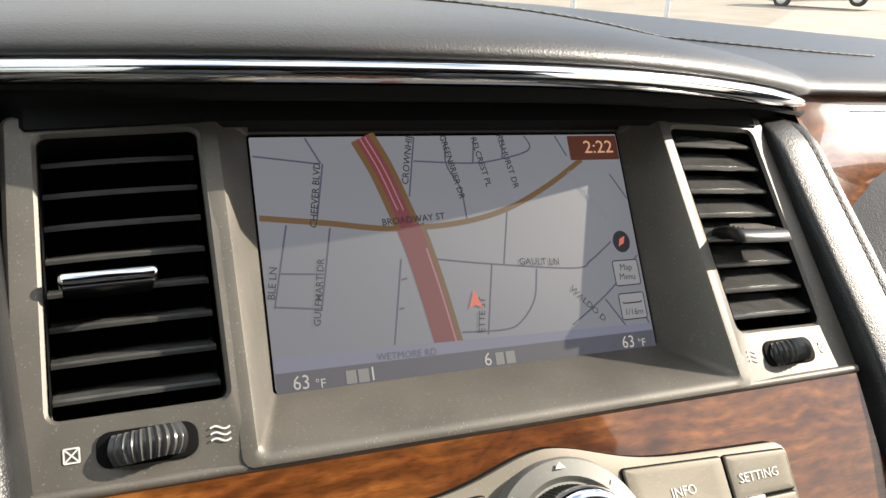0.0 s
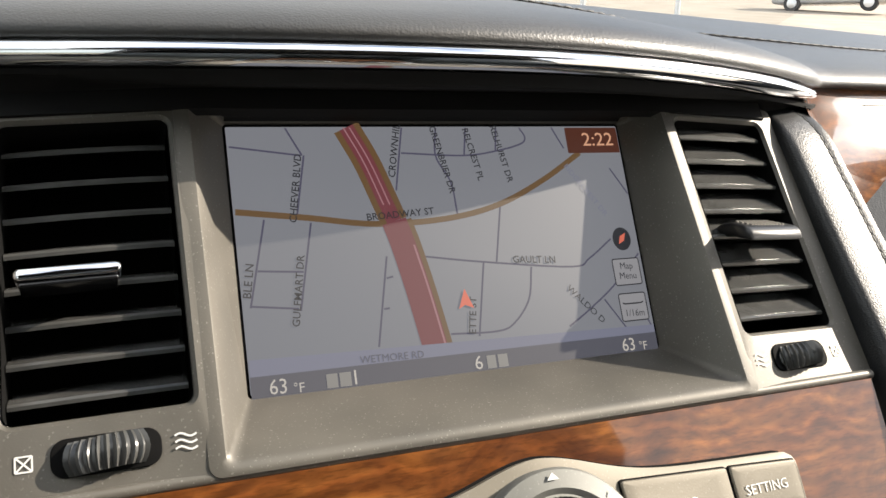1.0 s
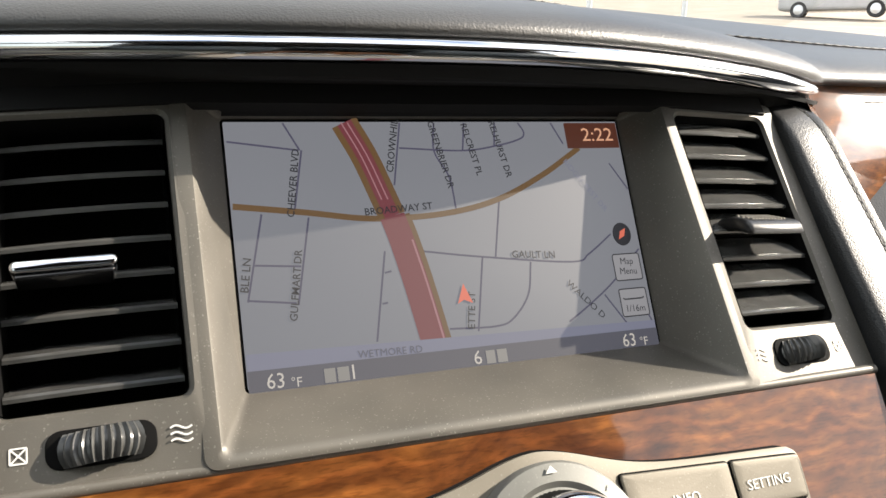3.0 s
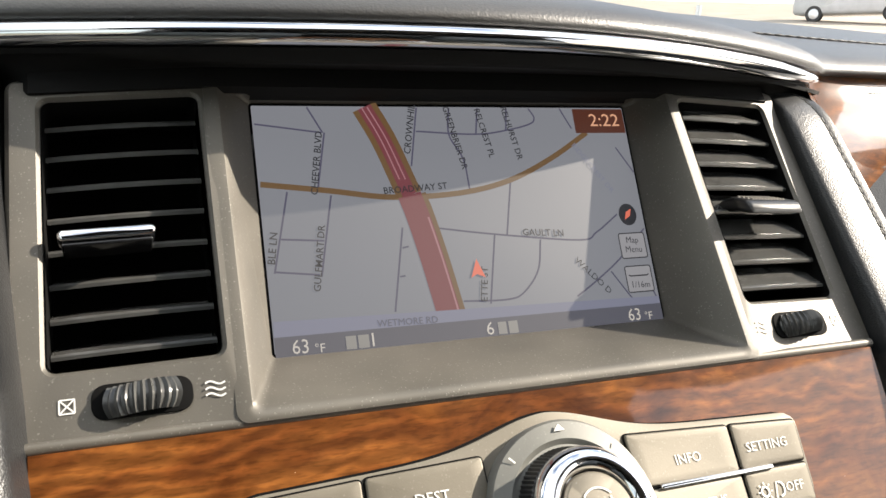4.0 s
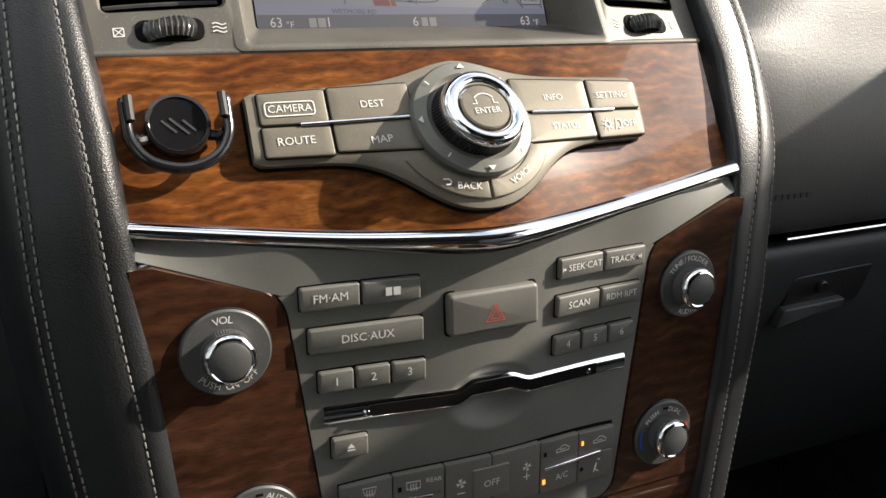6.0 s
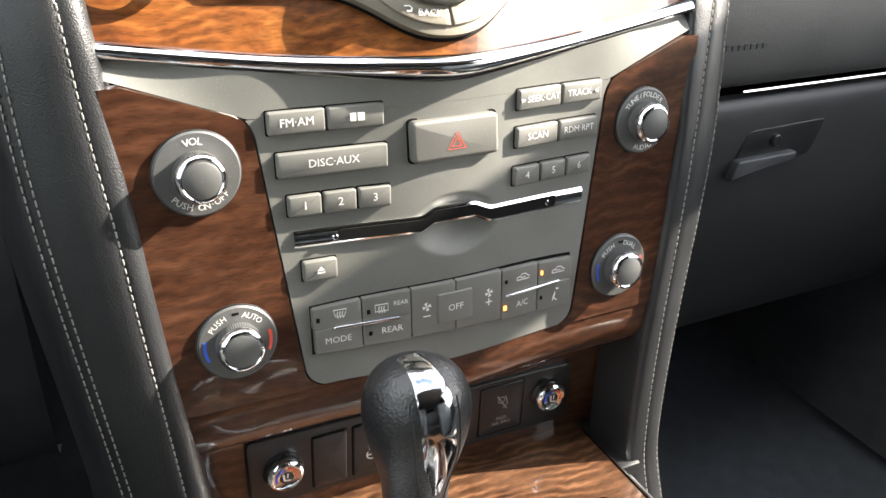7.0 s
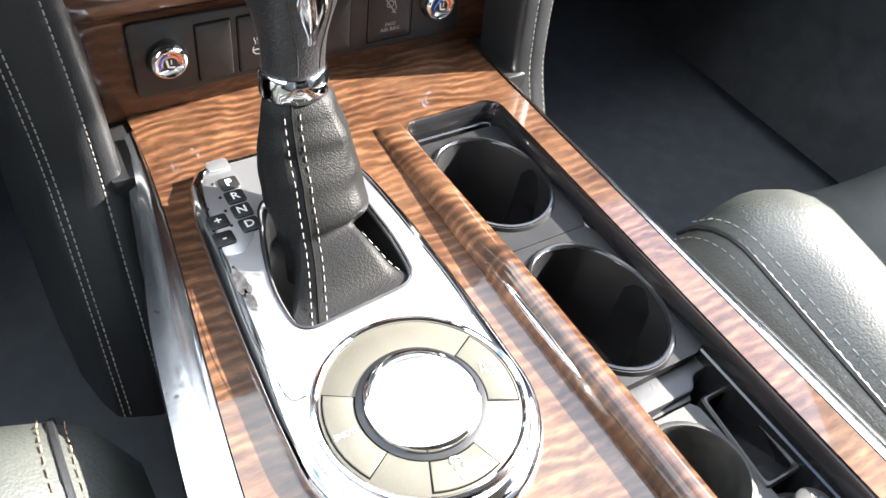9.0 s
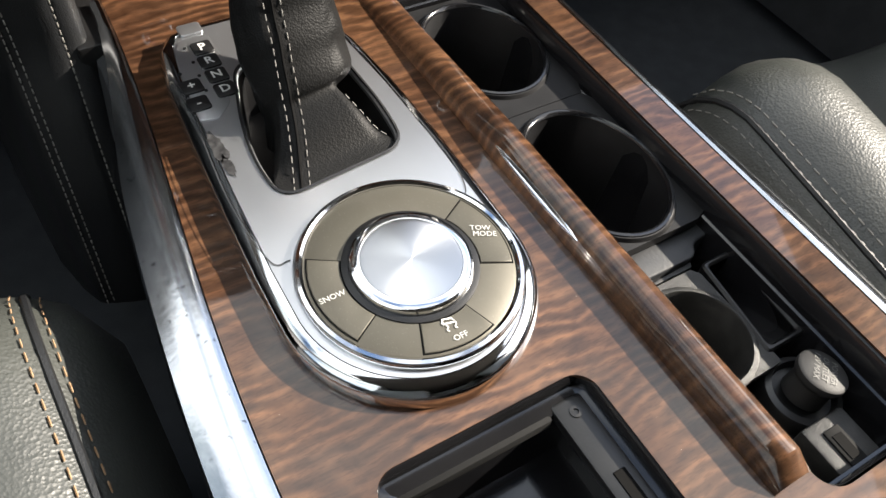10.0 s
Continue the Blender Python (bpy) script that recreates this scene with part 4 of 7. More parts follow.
def press(name, u0, u1, v0, v1, word="", size=0.0060, r=0.0012, top=0.0034, slope=0.0, parent=None, mat=None, at=(0, 0)):
    corners = [(u0, v0 - slope), (u1, v0 + slope), (u1, v1 + slope), (u0, v1 - slope)]
    out = [(u0 - 0.0007, v0 - 0.0007 - slope), (u1 + 0.0007, v0 - 0.0007 + slope), (u1 + 0.0007, v1 + 0.0007 + slope), (u0 - 0.0007, v1 + 0.0007 - slope)]
    b = part(name, slab(soften(corners, r, 3), -0.003, top, 0.0011, 0, chord(BB, u0, u1)), mat or BUTTON, parent or audio)
    part("gap", slab(soften(out, r, 3), -0.003, 0.0003, 0.0002, 0, BB), DARK, b)
    if word:
        text("writing", word, size, (u0 + u1) / 2 + at[0], (v0 + v1) / 2 + at[1], top + 0.0003, chord(BB, u0, u1), WHITE, b)
    return b


press("button", -0.0955, -0.0672, 1.0885, 1.0998, "FM\u00b7AM", 0.0058)
xm = press("button", -0.0660, -0.0375, 1.0885, 1.0998)
bars("band_mark", [(-0.0550, -0.0520, 1.0922, 1.0962), (-0.0512, -0.0478, 1.0922, 1.0962)], 0.0038, BB, WHITE, xm)
press("button", -0.0925, -0.0362, 1.0668, 1.0792, "DISC\u00b7AUX", 0.0058)
for k, (a, b) in enumerate(((-0.0886, -0.0715), (-0.0703, -0.0534), (-0.0522, -0.0352))):
    press("button", a, b, 1.0462, 1.0570, str(k + 1), 0.0060)
seek = press("button", 0.0412, 0.0703, 1.0868, 1.0980, "SEEK\u00b7CAT", 0.0052, at=(0.0022, 0))
track = press("button", 0.0715, 0.0992, 1.0868, 1.0980, "TRACK", 0.0052, at=(-0.0022, 0))
bars("skip_mark", [(0.0425, 0.0429, 1.0912, 1.0936), (0.0433, 0.0446, 1.0918, 1.0930)], 0.0039, BB, WHITE, seek)
bars("skip_mark", [(0.0940, 0.0953, 1.0918, 1.0930), (0.0957, 0.0961, 1.0912, 1.0936)], 0.0039, BB, WHITE, track)
press("button", 0.0405, 0.0690, 1.0660, 1.0775, "SCAN", 0.0056)
press("button", 0.0702, 0.0975, 1.0660, 1.0775, "RDM\u00b7RPT", 0.0052)
for k, (a, b) in enumerate(((0.0395, 0.0570), (0.0582, 0.0757), (0.0769, 0.0940))):
    press("button", a, b, 1.0445, 1.0552, str(k + 4), 0.0058)
haz = part("hazard_button", slab(soften([(-0.0235, 1.0668), (0.0275, 1.0668), (0.0265, 1.0888), (-0.0242, 1.0888)], 0.003, 4), -0.003, 0.0052, 0.0022, 0, chord(BB, -0.0240, 0.0270)), BUTTON, audio, "grey button with a red triangle")
part("gap", slab(soften([(-0.0246, 1.0658), (0.0285, 1.0658), (0.0276, 1.0898), (-0.0252, 1.0898)], 0.003, 4), -0.003, 0.0003, 0.0002, 0, BB), DARK, haz)
bm = bmesh.new()
for k in (1.0, 0.52):
    tri = [(0.0015 + 0.0052 * k, 1.0752 - 0.0028 * k), (0.0015, 1.0752 + 0.0062 * k), (0.0015 - 0.0052 * k, 1.0752 - 0.0028 * k)]
    tri = tri + tri[:2]
    line(tri, 0.0007, 0.0056, chord(BB, -0.0240, 0.0270), bm)
part("warning_triangle", bm, RED, haz, fix=False)


# disc slot: bright frame that steps up over a finger scoop
def slot_mid(u):
    return 1.0318 - 0.0015 * u / 0.09 + 0.0044 * smoothstep(-0.019, -0.008, u) * (1 - smoothstep(0.012, 0.026, u))


slotf = part("disc_slot_frame", sheet(-0.0865, 0.0905, 120, lambda u: slot_mid(u) - 0.0047, lambda u: slot_mid(u) + 0.0047, 12, lambda u, t: 0.0016 - 0.0012 * abs(2 * t - 1) ** 3, 0.007, BB), CHROME, audio, "bright chrome disc slot surround")
part("slot", sheet(-0.0650, 0.0700, 100, lambda u: slot_mid(u) - 0.0030 * min(1, (u + 0.0652) / 0.002), lambda u: slot_mid(u) + 0.0030 * min(1, (u + 0.0652) / 0.002), 4, lambda u, t: 0.0021, 0.004, BB), DARK, slotf)
for u in (-0.0655, 0.0640):
    part("slot_roller", lathe([(0.0016, 0.0015), (0.0016, 0.0026), (0.0010, 0.0031), (0.0004, 0.0031)], u, slot_mid(u) - 0.0004, 16, BB), CHROME, slotf)
ej = press("button", -0.0835, -0.0655, 1.0100, 1.0212)
bm = bmesh.new()
bm.faces.new([bm.verts.new(BB(-0.0745 + a, 1.0157 + b, 0.0041)) for a, b in ((-0.0020, 0), (0.0020, 0), (0, 0.0024))])
line([(-0.0765, 1.0146), (-0.0725, 1.0146)], 0.0008, 0.0041, BB, bm)
part("eject_mark", bm, WHITE, ej, fix=False)

# climate keys, one slightly bowed row
CL = [(-0.0808, -0.0540), (-0.0534, -0.0262), (-0.0256, 0.0006), (0.0012, 0.0315), (0.0321, 0.0583), (0.0589, 0.0842)]


def bow(u):
    return 0.0030 * (1 - (u / 0.083) ** 2)


part("climate_recess", sheet(-0.0813, 0.0846, 40, lambda u: 0.9660 - 0.0015 * (1 - (u / 0.083) ** 2) * 0 - 0.006 * smoothstep(0.02, 0.085, u) * 0.6, lambda u: 0.9945 + bow(u), 4, lambda u, t: 0.0003, 0.002, BB), DARK, audio)


def climate(u0, u1, v0, v1, word="", size=0.0048, at=(0, 0), name="climate_button"):
    m0, m1 = bow(u0), bow(u1)
    pts = soften([(u0, v0), (u1, v0 - (u1 - u0) * 0.03), (u1, v1 + m1), (u0, v1 + m0)], 0.0009, 2)
    b = part(name, slab(pts, -0.002, 0.0034, 0.0007, 0, chord(BB, u0, u1)), BUTTON, audio)
    if word:
        text("writing", word, size, (u0 + u1) / 2 + at[0], (v0 + v1) / 2 + at[1], 0.0037, chord(BB, u0, u1), WHITE, b)
    return b


c1 = climate(CL[0][0], CL[0][1], 0.9815, 0.9938)
c2 = climate(CL[1][0], CL[1][1], 0.9815, 0.9938, "REAR", 0.0036, (0.0078, 0.0022))
climate(CL[0][0] + 0.0006, CL[0][1], 0.9672, 0.9808, "MODE", 0.0052, (-0.0005, 0))
climate(CL[1][0], CL[1][1], 0.9672, 0.9808, "REAR", 0.0052, (0.0025, 0.0005))
climate(CL[2][0], CL[2][1], 0.9672, 0.9938)
climate(CL[3][0], CL[3][1], 0.9662, 0.9938)
climate(CL[4][0], CL[4][1], 0.9795, 0.9930)
climate(CL[5][0], CL[5][1], 0.9790, 0.9925)
climate(CL[4][0], CL[4][1], 0.9638, 0.9788, "A/C", 0.0054, (0.002, 0))
climate(CL[5][0], CL[5][1] - 0.0006, 0.9625, 0.9783)
off = part("off_key", slab(rounded(-0.0105, 0.0115, 0.9720, 0.9905, 0.0012, 3), -0.002, 0.0041, 0.0009, 0, chord(BB, -0.0105, 0.0115)), BUTTON, audio)
text("writing", "OFF", 0.0056, 0.0006, 0.9810, 0.0044, chord(BB, -0.0105, 0.0115), WHITE, off)
for u0, u1, v in ((-0.0700, -0.0330, 0.9812), (0.0345, 0.0745, 0.9790)):
    part("bright_bar", slab(rounded(u0, u1, v - 0.0009, v + 0.0009, 0.0008, 3), 0.001, 0.0048, 0.0005, 0, BB), CHROME, audio)
# lamps and pictograms on the keys
for q in ((-0.0790, -0.0772, 0.9860, 0.9885), (-0.0512, -0.0494, 0.9860, 0.9885), (-0.0505, -0.0487, 0.9730, 0.9752), (0.0340, 0.0357, 0.9868, 0.9890), (0.0605, 0.0622, 0.9697, 0.9720)):
    bars("indicator", [q], 0.0036, BB, DARK, audio, 0.0005)
for q in ((0.0607, 0.0619, 0.9860, 0.9884), (0.0335, 0.0352, 0.9700, 0.9726)):
    bars("indicator", [q], 0.0036, BB, AMBER, audio, 0.0006)
for cx, cy, wide in ((-0.0660, 0.9895, 1), (-0.0430, 0.9885, 0)):
    bm = bmesh.new()
    fan = [(-0.0036, 0.0022), (0.0036, 0.0022), (0.0024 if wide else 0.0036, -0.0018), (-0.0024 if wide else -0.0036, -0.0018)]
    pts = [(cx + a, cy + b) for a, b in fan]
    line(pts + pts[:2], 0.0006, 0.0040, BB, bm)
    for k in (-1, 0, 1):
        line([(cx + k * 0.0014 + 0.0003 * math.sin(i * 1.2), cy - 0.0030 + 0.0042 * i / 6) for i in range(7)], 0.0005, 0.0041, BB, bm)
    part("demist_mark", bm, WHITE, audio, fix=False)
for cx, plus in ((-0.0172, 0), (0.0225, 1)):
    bm = bmesh.new()
    for k in range(4):
        a = radians(90 * k + 20)
        bm.faces.new([bm.verts.new(BB(cx + x, 0.9845 + y, 0.0040)) for x, y in ((0, 0), (0.0028 * math.cos(a - 0.5), 0.0028 * math.sin(a - 0.5)), (0.0026 * math.cos(a + 0.35), 0.0026 * math.sin(a + 0.35)))])
    line([(cx - 0.0022, 0.9788), (cx + 0.0022, 0.9788)], 0.0007, 0.0040, BB, bm)
    if plus:
        line([(cx, 0.9766), (cx, 0.9810)], 0.0007, 0.0040, BB, bm)
    part("fan_mark", bm, WHITE, audio, fix=False)
for cx, cy in ((0.0470, 0.9880), (0.0735, 0.9862)):
    bm = bmesh.new()
    car = [(-0.0045, -0.0010), (-0.0042, 0.0008), (-0.0020, 0.0010), (-0.0008, 0.0024), (0.0020, 0.0022), (0.0034, 0.0008), (0.0046, 0.0004), (0.0044, -0.0012), (-0.0045, -0.0010)]
    line([(cx + a, cy + b) for a, b in car], 0.0006, 0.0040, BB, bm)
    line([(cx - 0.0018, cy + 0.0002), (cx + 0.0018, cy + 0.0002)], 0.0006, 0.0041, BB, bm)
    part("air_intake_mark", bm, WHITE, audio, fix=False)
bm = bmesh.new()
line([(0.0700, 0.9668), (0.0716, 0.9700), (0.0720, 0.9725), (0.0704, 0.9690), (0.0735, 0.9665)], 0.0007, 0.0040, BB, bm)
line([(0.0725, 0.9745), (0.0745, 0.9738)], 0.0010, 0.0040, BB, bm)
part("airflow_mark", bm, WHITE, audio, fix=False)

# wood surround: two side panels and the apron that rolls back to the switch row
wood = thing("lower_wood_surround", (0, 0.17, 0.83), "dark lacquered wood surround with four rotary knobs", "wood panel")
zw = [0.9462 + 0.0005 * i for i in range(24)] + [0.9582 + 0.005 * i for i in range(28)] + [1.0975] + [1.100 + 0.003 * i for i in range(7)]
zw = sorted(set(round(z, 4) for z in zw))
for s in (-1, 1):
    def in_edge(z, s=s):
        return s * (inner_x(max(z, 0.9474)) + 0.0012)

    def out_edge(z, s=s):
        return s * outer_x(z)
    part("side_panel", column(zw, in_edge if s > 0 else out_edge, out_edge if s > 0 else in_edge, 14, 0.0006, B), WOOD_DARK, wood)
bm = bmesh.new()
prof = smooth_path([(0.1652, 0.9466), (0.1635, 0.9380), (0.1655, 0.9250), (0.1760, 0.9120), (0.1900, 0.9040), (0.2005, 0.8960), (0.2045, 0.8850), (0.2050, 0.8600), (0.2050, 0.8120)], 5)
loops = []
for i in range(41):
    q = -1 + 2 * i / 40
    row = []
    for k, (y, z) in enumerate(prof):
        u = q * outer_x(z)
        d = 0.0085 * (1 - math.exp(-(u / 0.06) ** 2)) * smoothstep(0.885, 0.935, z)
        row.append(Vector((u, y + d, z)))
    loops.append(row)
rings(bm, loops, False, False, False)
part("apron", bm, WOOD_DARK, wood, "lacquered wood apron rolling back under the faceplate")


def knob(cu, cv, words, low="", hot=False, r=0.0205):
    k = thing("rotary_knob", B(cu, cv, 0), "grey rotary knob with a bright chrome rim", "knob", "stack knobs")
    ring = part("ring", lathe([(r, 0.0), (r, 0.0022), (r - 0.0008, 0.0030), (r - 0.0100, 0.0030)], cu, cv, 56, B), KNOB_SHADED, k)
    part("rim", lathe([(r + 0.0006, 0.0), (r + 0.0006, 0.0012), (r, 0.0016)], cu, cv, 56, B), BLACK, k)
    part("grip", lathe([(0.0118, 0.002), (0.0118, 0.0058), (0.0112, 0.0085)], cu, cv, 120, B, 1.0, 0, 0.0004, (1, 2)), KNOB_SHADED, k, "", 10)
    part("chrome_rim", lathe([(0.0112, 0.0075), (0.0120, 0.0092), (0.0121, 0.0108), (0.0117, 0.0124), (0.0108, 0.0135), (0.0098, 0.0139), (0.0090, 0.0133)], cu, cv, 56, B), CHROME, k)
    part("cap", lathe([(0.0092, 0.012), (0.0090, 0.0136), (0.0080, 0.0142), (0.0006, 0.0144)], cu, cv, 40, B), KNOB_SHADED, k)

    def arc(word, mid, size, rr, flip=False):
        n = len(word)
        step = size * 0.62 / rr
        for i, ch in enumerate(word):
            off_ = (i - (n - 1) / 2) * step
            a = radians(mid) + (off_ if flip else -off_)
            if ch != " ":
                text("letter", ch, size, cu + rr * math.cos(a), cv + rr * math.sin(a), 0.0033, B, WHITE, ring, math.degrees(a) + (90 if flip else -90), 1.0)
    for word, mid in words:
        arc(word, mid, 0.0050 if not hot and len(word) < 5 else 0.0044, 0.0158)
    if low:
        arc(low, 270, 0.0044, 0.0162, True)
    if hot:
        for m, a0, a1 in ((BLUE, 165, 205), (RED, -25, 15)):
            b2 = line([(cu + 0.0170 * math.cos(radians(a)), cv + 0.0170 * math.sin(radians(a))) for a in range(a0, a1 + 1, 5)], 0.0016, 0.0033, B)
            part("scale_mark", b2, m, ring, fix=False)
        bars("lamp_mark", [(cu - 0.0018, cu + 0.0018, cv + 0.0158, cv + 0.0172)], 0.0031, B, DARK, ring)
    return k


knob(-0.1315, 1.0755, [("VOL", 92)], "PUSH ON\u00b7OFF")
knob(-0.1217, 0.9845, [("PUSH", 128), ("AUTO", 58)], "", True)
knob(0.1310, 1.0710, [("TUNE/FOLDER", 95)], "AUDIO", False, 0.0195)
knob(0.1205, 0.9790, [("PUSH", 128), ("DUAL", 62)], "", True, 0.0205)

# ---- switch row ----
sw = thing("switch_panel", K(0, 0.84, 0), "black switch panel with heated seat knobs", "switch panel")
part("plate", slab(soften([(-0.1165, 0.8395), (0.1185, 0.8375), (0.1165, 0.8865), (-0.1175, 0.8925)], 0.005, 5), -0.006, 0.0030, 0.0012, 0, K), BLACK, sw)
for u0, u1, mark in ((-0.0765, -0.0540, ""), (-0.0495, -0.0255, "wheel"), (-0.0215, 0.0020, ""), (0.0060, 0.0290, ""), (0.0430, 0.0770, "pass")):
    b = part("switch", slab(rounded(u0, u1, 0.8440, 0.8840, 0.0015, 3), 0.001, 0.0046 if mark != "pass" else 0.0036, 0.001, 0.0008, K), BLACK, sw)
    part("gap", slab(rounded(u0 - 0.0008, u1 + 0.0008, 0.8432, 0.8848, 0.0015, 3), 0.001, 0.0032, 0.0002, 0, K), DARK, b)
    m = (u0 + u1) / 2
    if mark == "wheel":
        bm = bmesh.new()
        line([(m + 0.0038 * math.cos(radians(a)), 0.8600 + 0.0036 * math.sin(radians(a))) for a in range(-220, 41, 20)], 0.0008, 0.0062, K, bm)
        line([(m - 0.0034, 0.8600), (m + 0.0034, 0.8600)], 0.0010, 0.0062, K, bm)
        for k in (-1, 0, 1):
            line([(m + k * 0.0022 + 0.0005 * math.sin(i), 0.8640 + 0.0050 * i / 6) for i in range(7)], 0.0007, 0.0062, K, bm)
        part("heated_wheel_mark", bm, WHITE, b, fix=False)
    if mark == "pass":
        g = plain_noise("dim_print", (0.20, 0.20, 0.19), (0.26, 0.26, 0.25), 0.6)
        text("writing", "PASS", 0.0040, m, 0.8562, 0.0046, K, g, b)
        text("writing", "AIR BAG", 0.0040, m, 0.8522, 0.0046, K, g, b)
        bm = bmesh.new()
        line([(m - 0.0045, 0.8760), (m + 0.0035, 0.8640)], 0.0009, 0.0046, K, bm)
        line([(m - 0.0010 + 0.0026 * math.cos(radians(a)), 0.8720 + 0.0026 * math.sin(radians(a))) for a in range(0, 361, 30)], 0.0007, 0.0046, K, bm)
        line([(m + 0.002, 0.8750), (m + 0.004, 0.8680), (m + 0.0005, 0.8650)], 0.0008, 0.0046, K, bm)
        part("passenger_mark", bm, g, b, fix=False)
for cu in (-0.0955, 0.0975):
    kn = part("seat_heat_knob", lathe([(0.0128, 0.002), (0.0130, 0.0036), (0.0120, 0.0048), (0.0115, 0.0065), (0.0105, 0.0072)], cu, 0.8655, 48, K), BLACK, sw)
    part("chrome_rim", lathe([(0.0112, 0.0045), (0.0119, 0.0066), (0.0118, 0.0084), (0.0108, 0.0104), (0.0092, 0.0112), (0.0080, 0.0106)], cu, 0.8655, 48, K), CHROME, kn)
    part("cap", lathe([(0.0084, 0.0090), (0.0082, 0.0104), (0.0006, 0.0108)], cu, 0.8655, 32, K), BLACK, kn)
    for m, a0, a1 in ((BLUE, 100, 200), (RED, -20, 80)):
        part("scale_mark", line([(cu + 0.0064 * math.cos(radians(a)), 0.8655 + 0.0064 * math.sin(radians(a))) for a in range(a0, a1 + 1, 10)], 0.0011, 0.0110, K), m, kn, fix=False)
    bm = bmesh.new()
    line([(cu - 0.0022, 0.8690), (cu - 0.0016, 0.8640), (cu + 0.0024, 0.8632)], 0.0013, 0.0112, K, bm)
    line([(cu + 0.0004, 0.8655), (cu + 0.0006, 0.8690)], 0.0008, 0.0112, K, bm)
    part("seat_mark", bm, WHITE, kn, fix=False)

# ---- padded bolsters on both sides of the stack ----
SPINE = [(0.372, 1.306), (0.336, 1.300), (0.3045, 1.273), (0.263, 1.232), (0.234, 1.198), (0.214, 1.165), (0.2035, 1.14), (0.1985, 1.114), (0.194, 1.087), (0.187, 1.046), (0.182, 1.0), (0.175, 0.93), (0.170, 0.8855), (0.165, 0.845), (0.159, 0.815), (0.142, 0.775), (0.124, 0.73), (0.10, 0.66)]
EDGE = [(0.66, -0.002), (0.80, -0.003), (0.90, -0.004), (1.00, -0.005), (1.05, -0.0062), (1.09, -0.0062), (1.12, -0.005), (1.14, -0.003), (1.17, -0.001), (1.21, 0.0035), (1.24, 0.0065), (1.27, 0.0090), (1.31, 0.0100)]
FIRST = [(0.66, 0.0120), (0.77, 0.0115), (0.85, 0.0100), (1.00, 0.0066), (1.05, 0.0055), (1.10, 0.0075), (1.15, 0.0100), (1.21, 0.0143), (1.28, 0.0170), (1.31, 0.0180)]


def table(rows, z):
    """Reads a curve given by pairs, straight between them."""
    for (a, p), (b, q) in zip(rows, rows[1:]):
        if z <= b:
            return p + (q - p) * min(1.0, max(0.0, (z - a) / (b - a)))
    return rows[-1][1]


for s in (-1, 1):
    bol = thing("padded_bolster", (s * 0.185, 0.20, 0.68), "black stitched leather bolster beside the centre stack", "dashboard bolster", "stack bolsters")
    spine = smooth_path(SPINE, 5)
    bm = bmesh.new()
    loops, rows = [], []
    for i, p in enumerate(spine):
        d = (spine[min(i + 1, len(spine) - 1)] - spine[max(i - 1, 0)]).normalized()
        nrm = Vector((d.y, -d.x))
        if nrm.x > 0:
            nrm = -nrm
        z = p.y
        e, f1 = table(EDGE, z), table(FIRST, z)
        if s > 0:
            e = min(e, 0.0015)
        # the passenger's bolster lies lower and further out beside the vent
        sunk = smoothstep(1.09, 1.19, z) * (1 - 0.5 * smoothstep(1.235, 1.31, z)) if s > 0 else 0.0
        e -= 0.0112 * sunk
        second = 0.0345 if s < 0 else 0.0262
        third = second + 0.0040
        fade = 1 - 0.35 * smoothstep(1.288, 1.306, z)
        section = [(e - 0.0030, -0.034), (e, -0.004), (e + 0.0006, 0.0012), (e + 0.0024, 0.0056), (e + 0.0055, 0.0076), (f1 - 0.0014, 0.0084), (f1, 0.0077), (f1 + 0.0014, 0.0084), (f1 + 0.006, 0.0080)]
        if s > 0:
            section[1:5] = [(e, -0.004), (e + 0.0002, 0.0030), (e + 0.0009, 0.0060), (e + 0.0022, 0.0076), (e + 0.0045, 0.0083)]
        if s < 0:
            section += [(0.024, 0.0052), (second - 0.004, 0.0014), (second, -0.0006), (second + 0.0020, -0.0026), (third, -0.0030), (third + 0.004, -0.0075), (third + 0.010, -0.020), (third + 0.017, -0.050), (third + 0.022, -0.14)]
        else:
            section += [(second - 0.005, 0.0062), (second - 0.0015, 0.0040), (second, 0.0028), (second + 0.0016, 0.0020), (third, -0.0005), (third + 0.0022, -0.006), (third + 0.003, -0.020), (third + 0.0035, -0.050), (third + 0.004, -0.14)]
        row = []
        for a, b in section:
            n2 = nrm if b > -0.01 else Vector((-1.0, 0.0))
            low = Vector((p.x, z)) - nrm * 0.015 * sunk + n2 * b * fade
            row.append(Vector((s * (outer_x(z) + a + 0.0166 * sunk), low.x, low.y)))
        loops.append(row)
        k = len(row) - 18
        rows.append((row[k + 6], row[k + 11], row[k + 13]))
    rings(bm, loops, True, True, False)
    part("cover", bm, LEATHER, bol)
    lift = Vector((0, -0.0004, 0.0001))
    for k in (0, 1, 2) if s < 0 else (0, 1):
        part("stitching", stitches([r[k] + lift for r in rows], 0.0034, 0.0012, 0.00046), THREAD, bol, "pale thread stitching")

# ---- centre console ----
ZC = 0.826


def left_edge(y):
    return -0.1255 - 0.034 * smoothstep(0.20, -0.16, y) - 0.004 * smoothstep(-0.1, -0.4, y)


console = thing("centre_console", (0, 0, 0.52), "centre console with figured wood top and chrome rails", "centre console")
WELL = (0.0345, 0.1085, -0.243, 0.131)
TRAY = (-0.128, -0.0205, -0.36, -0.1465)


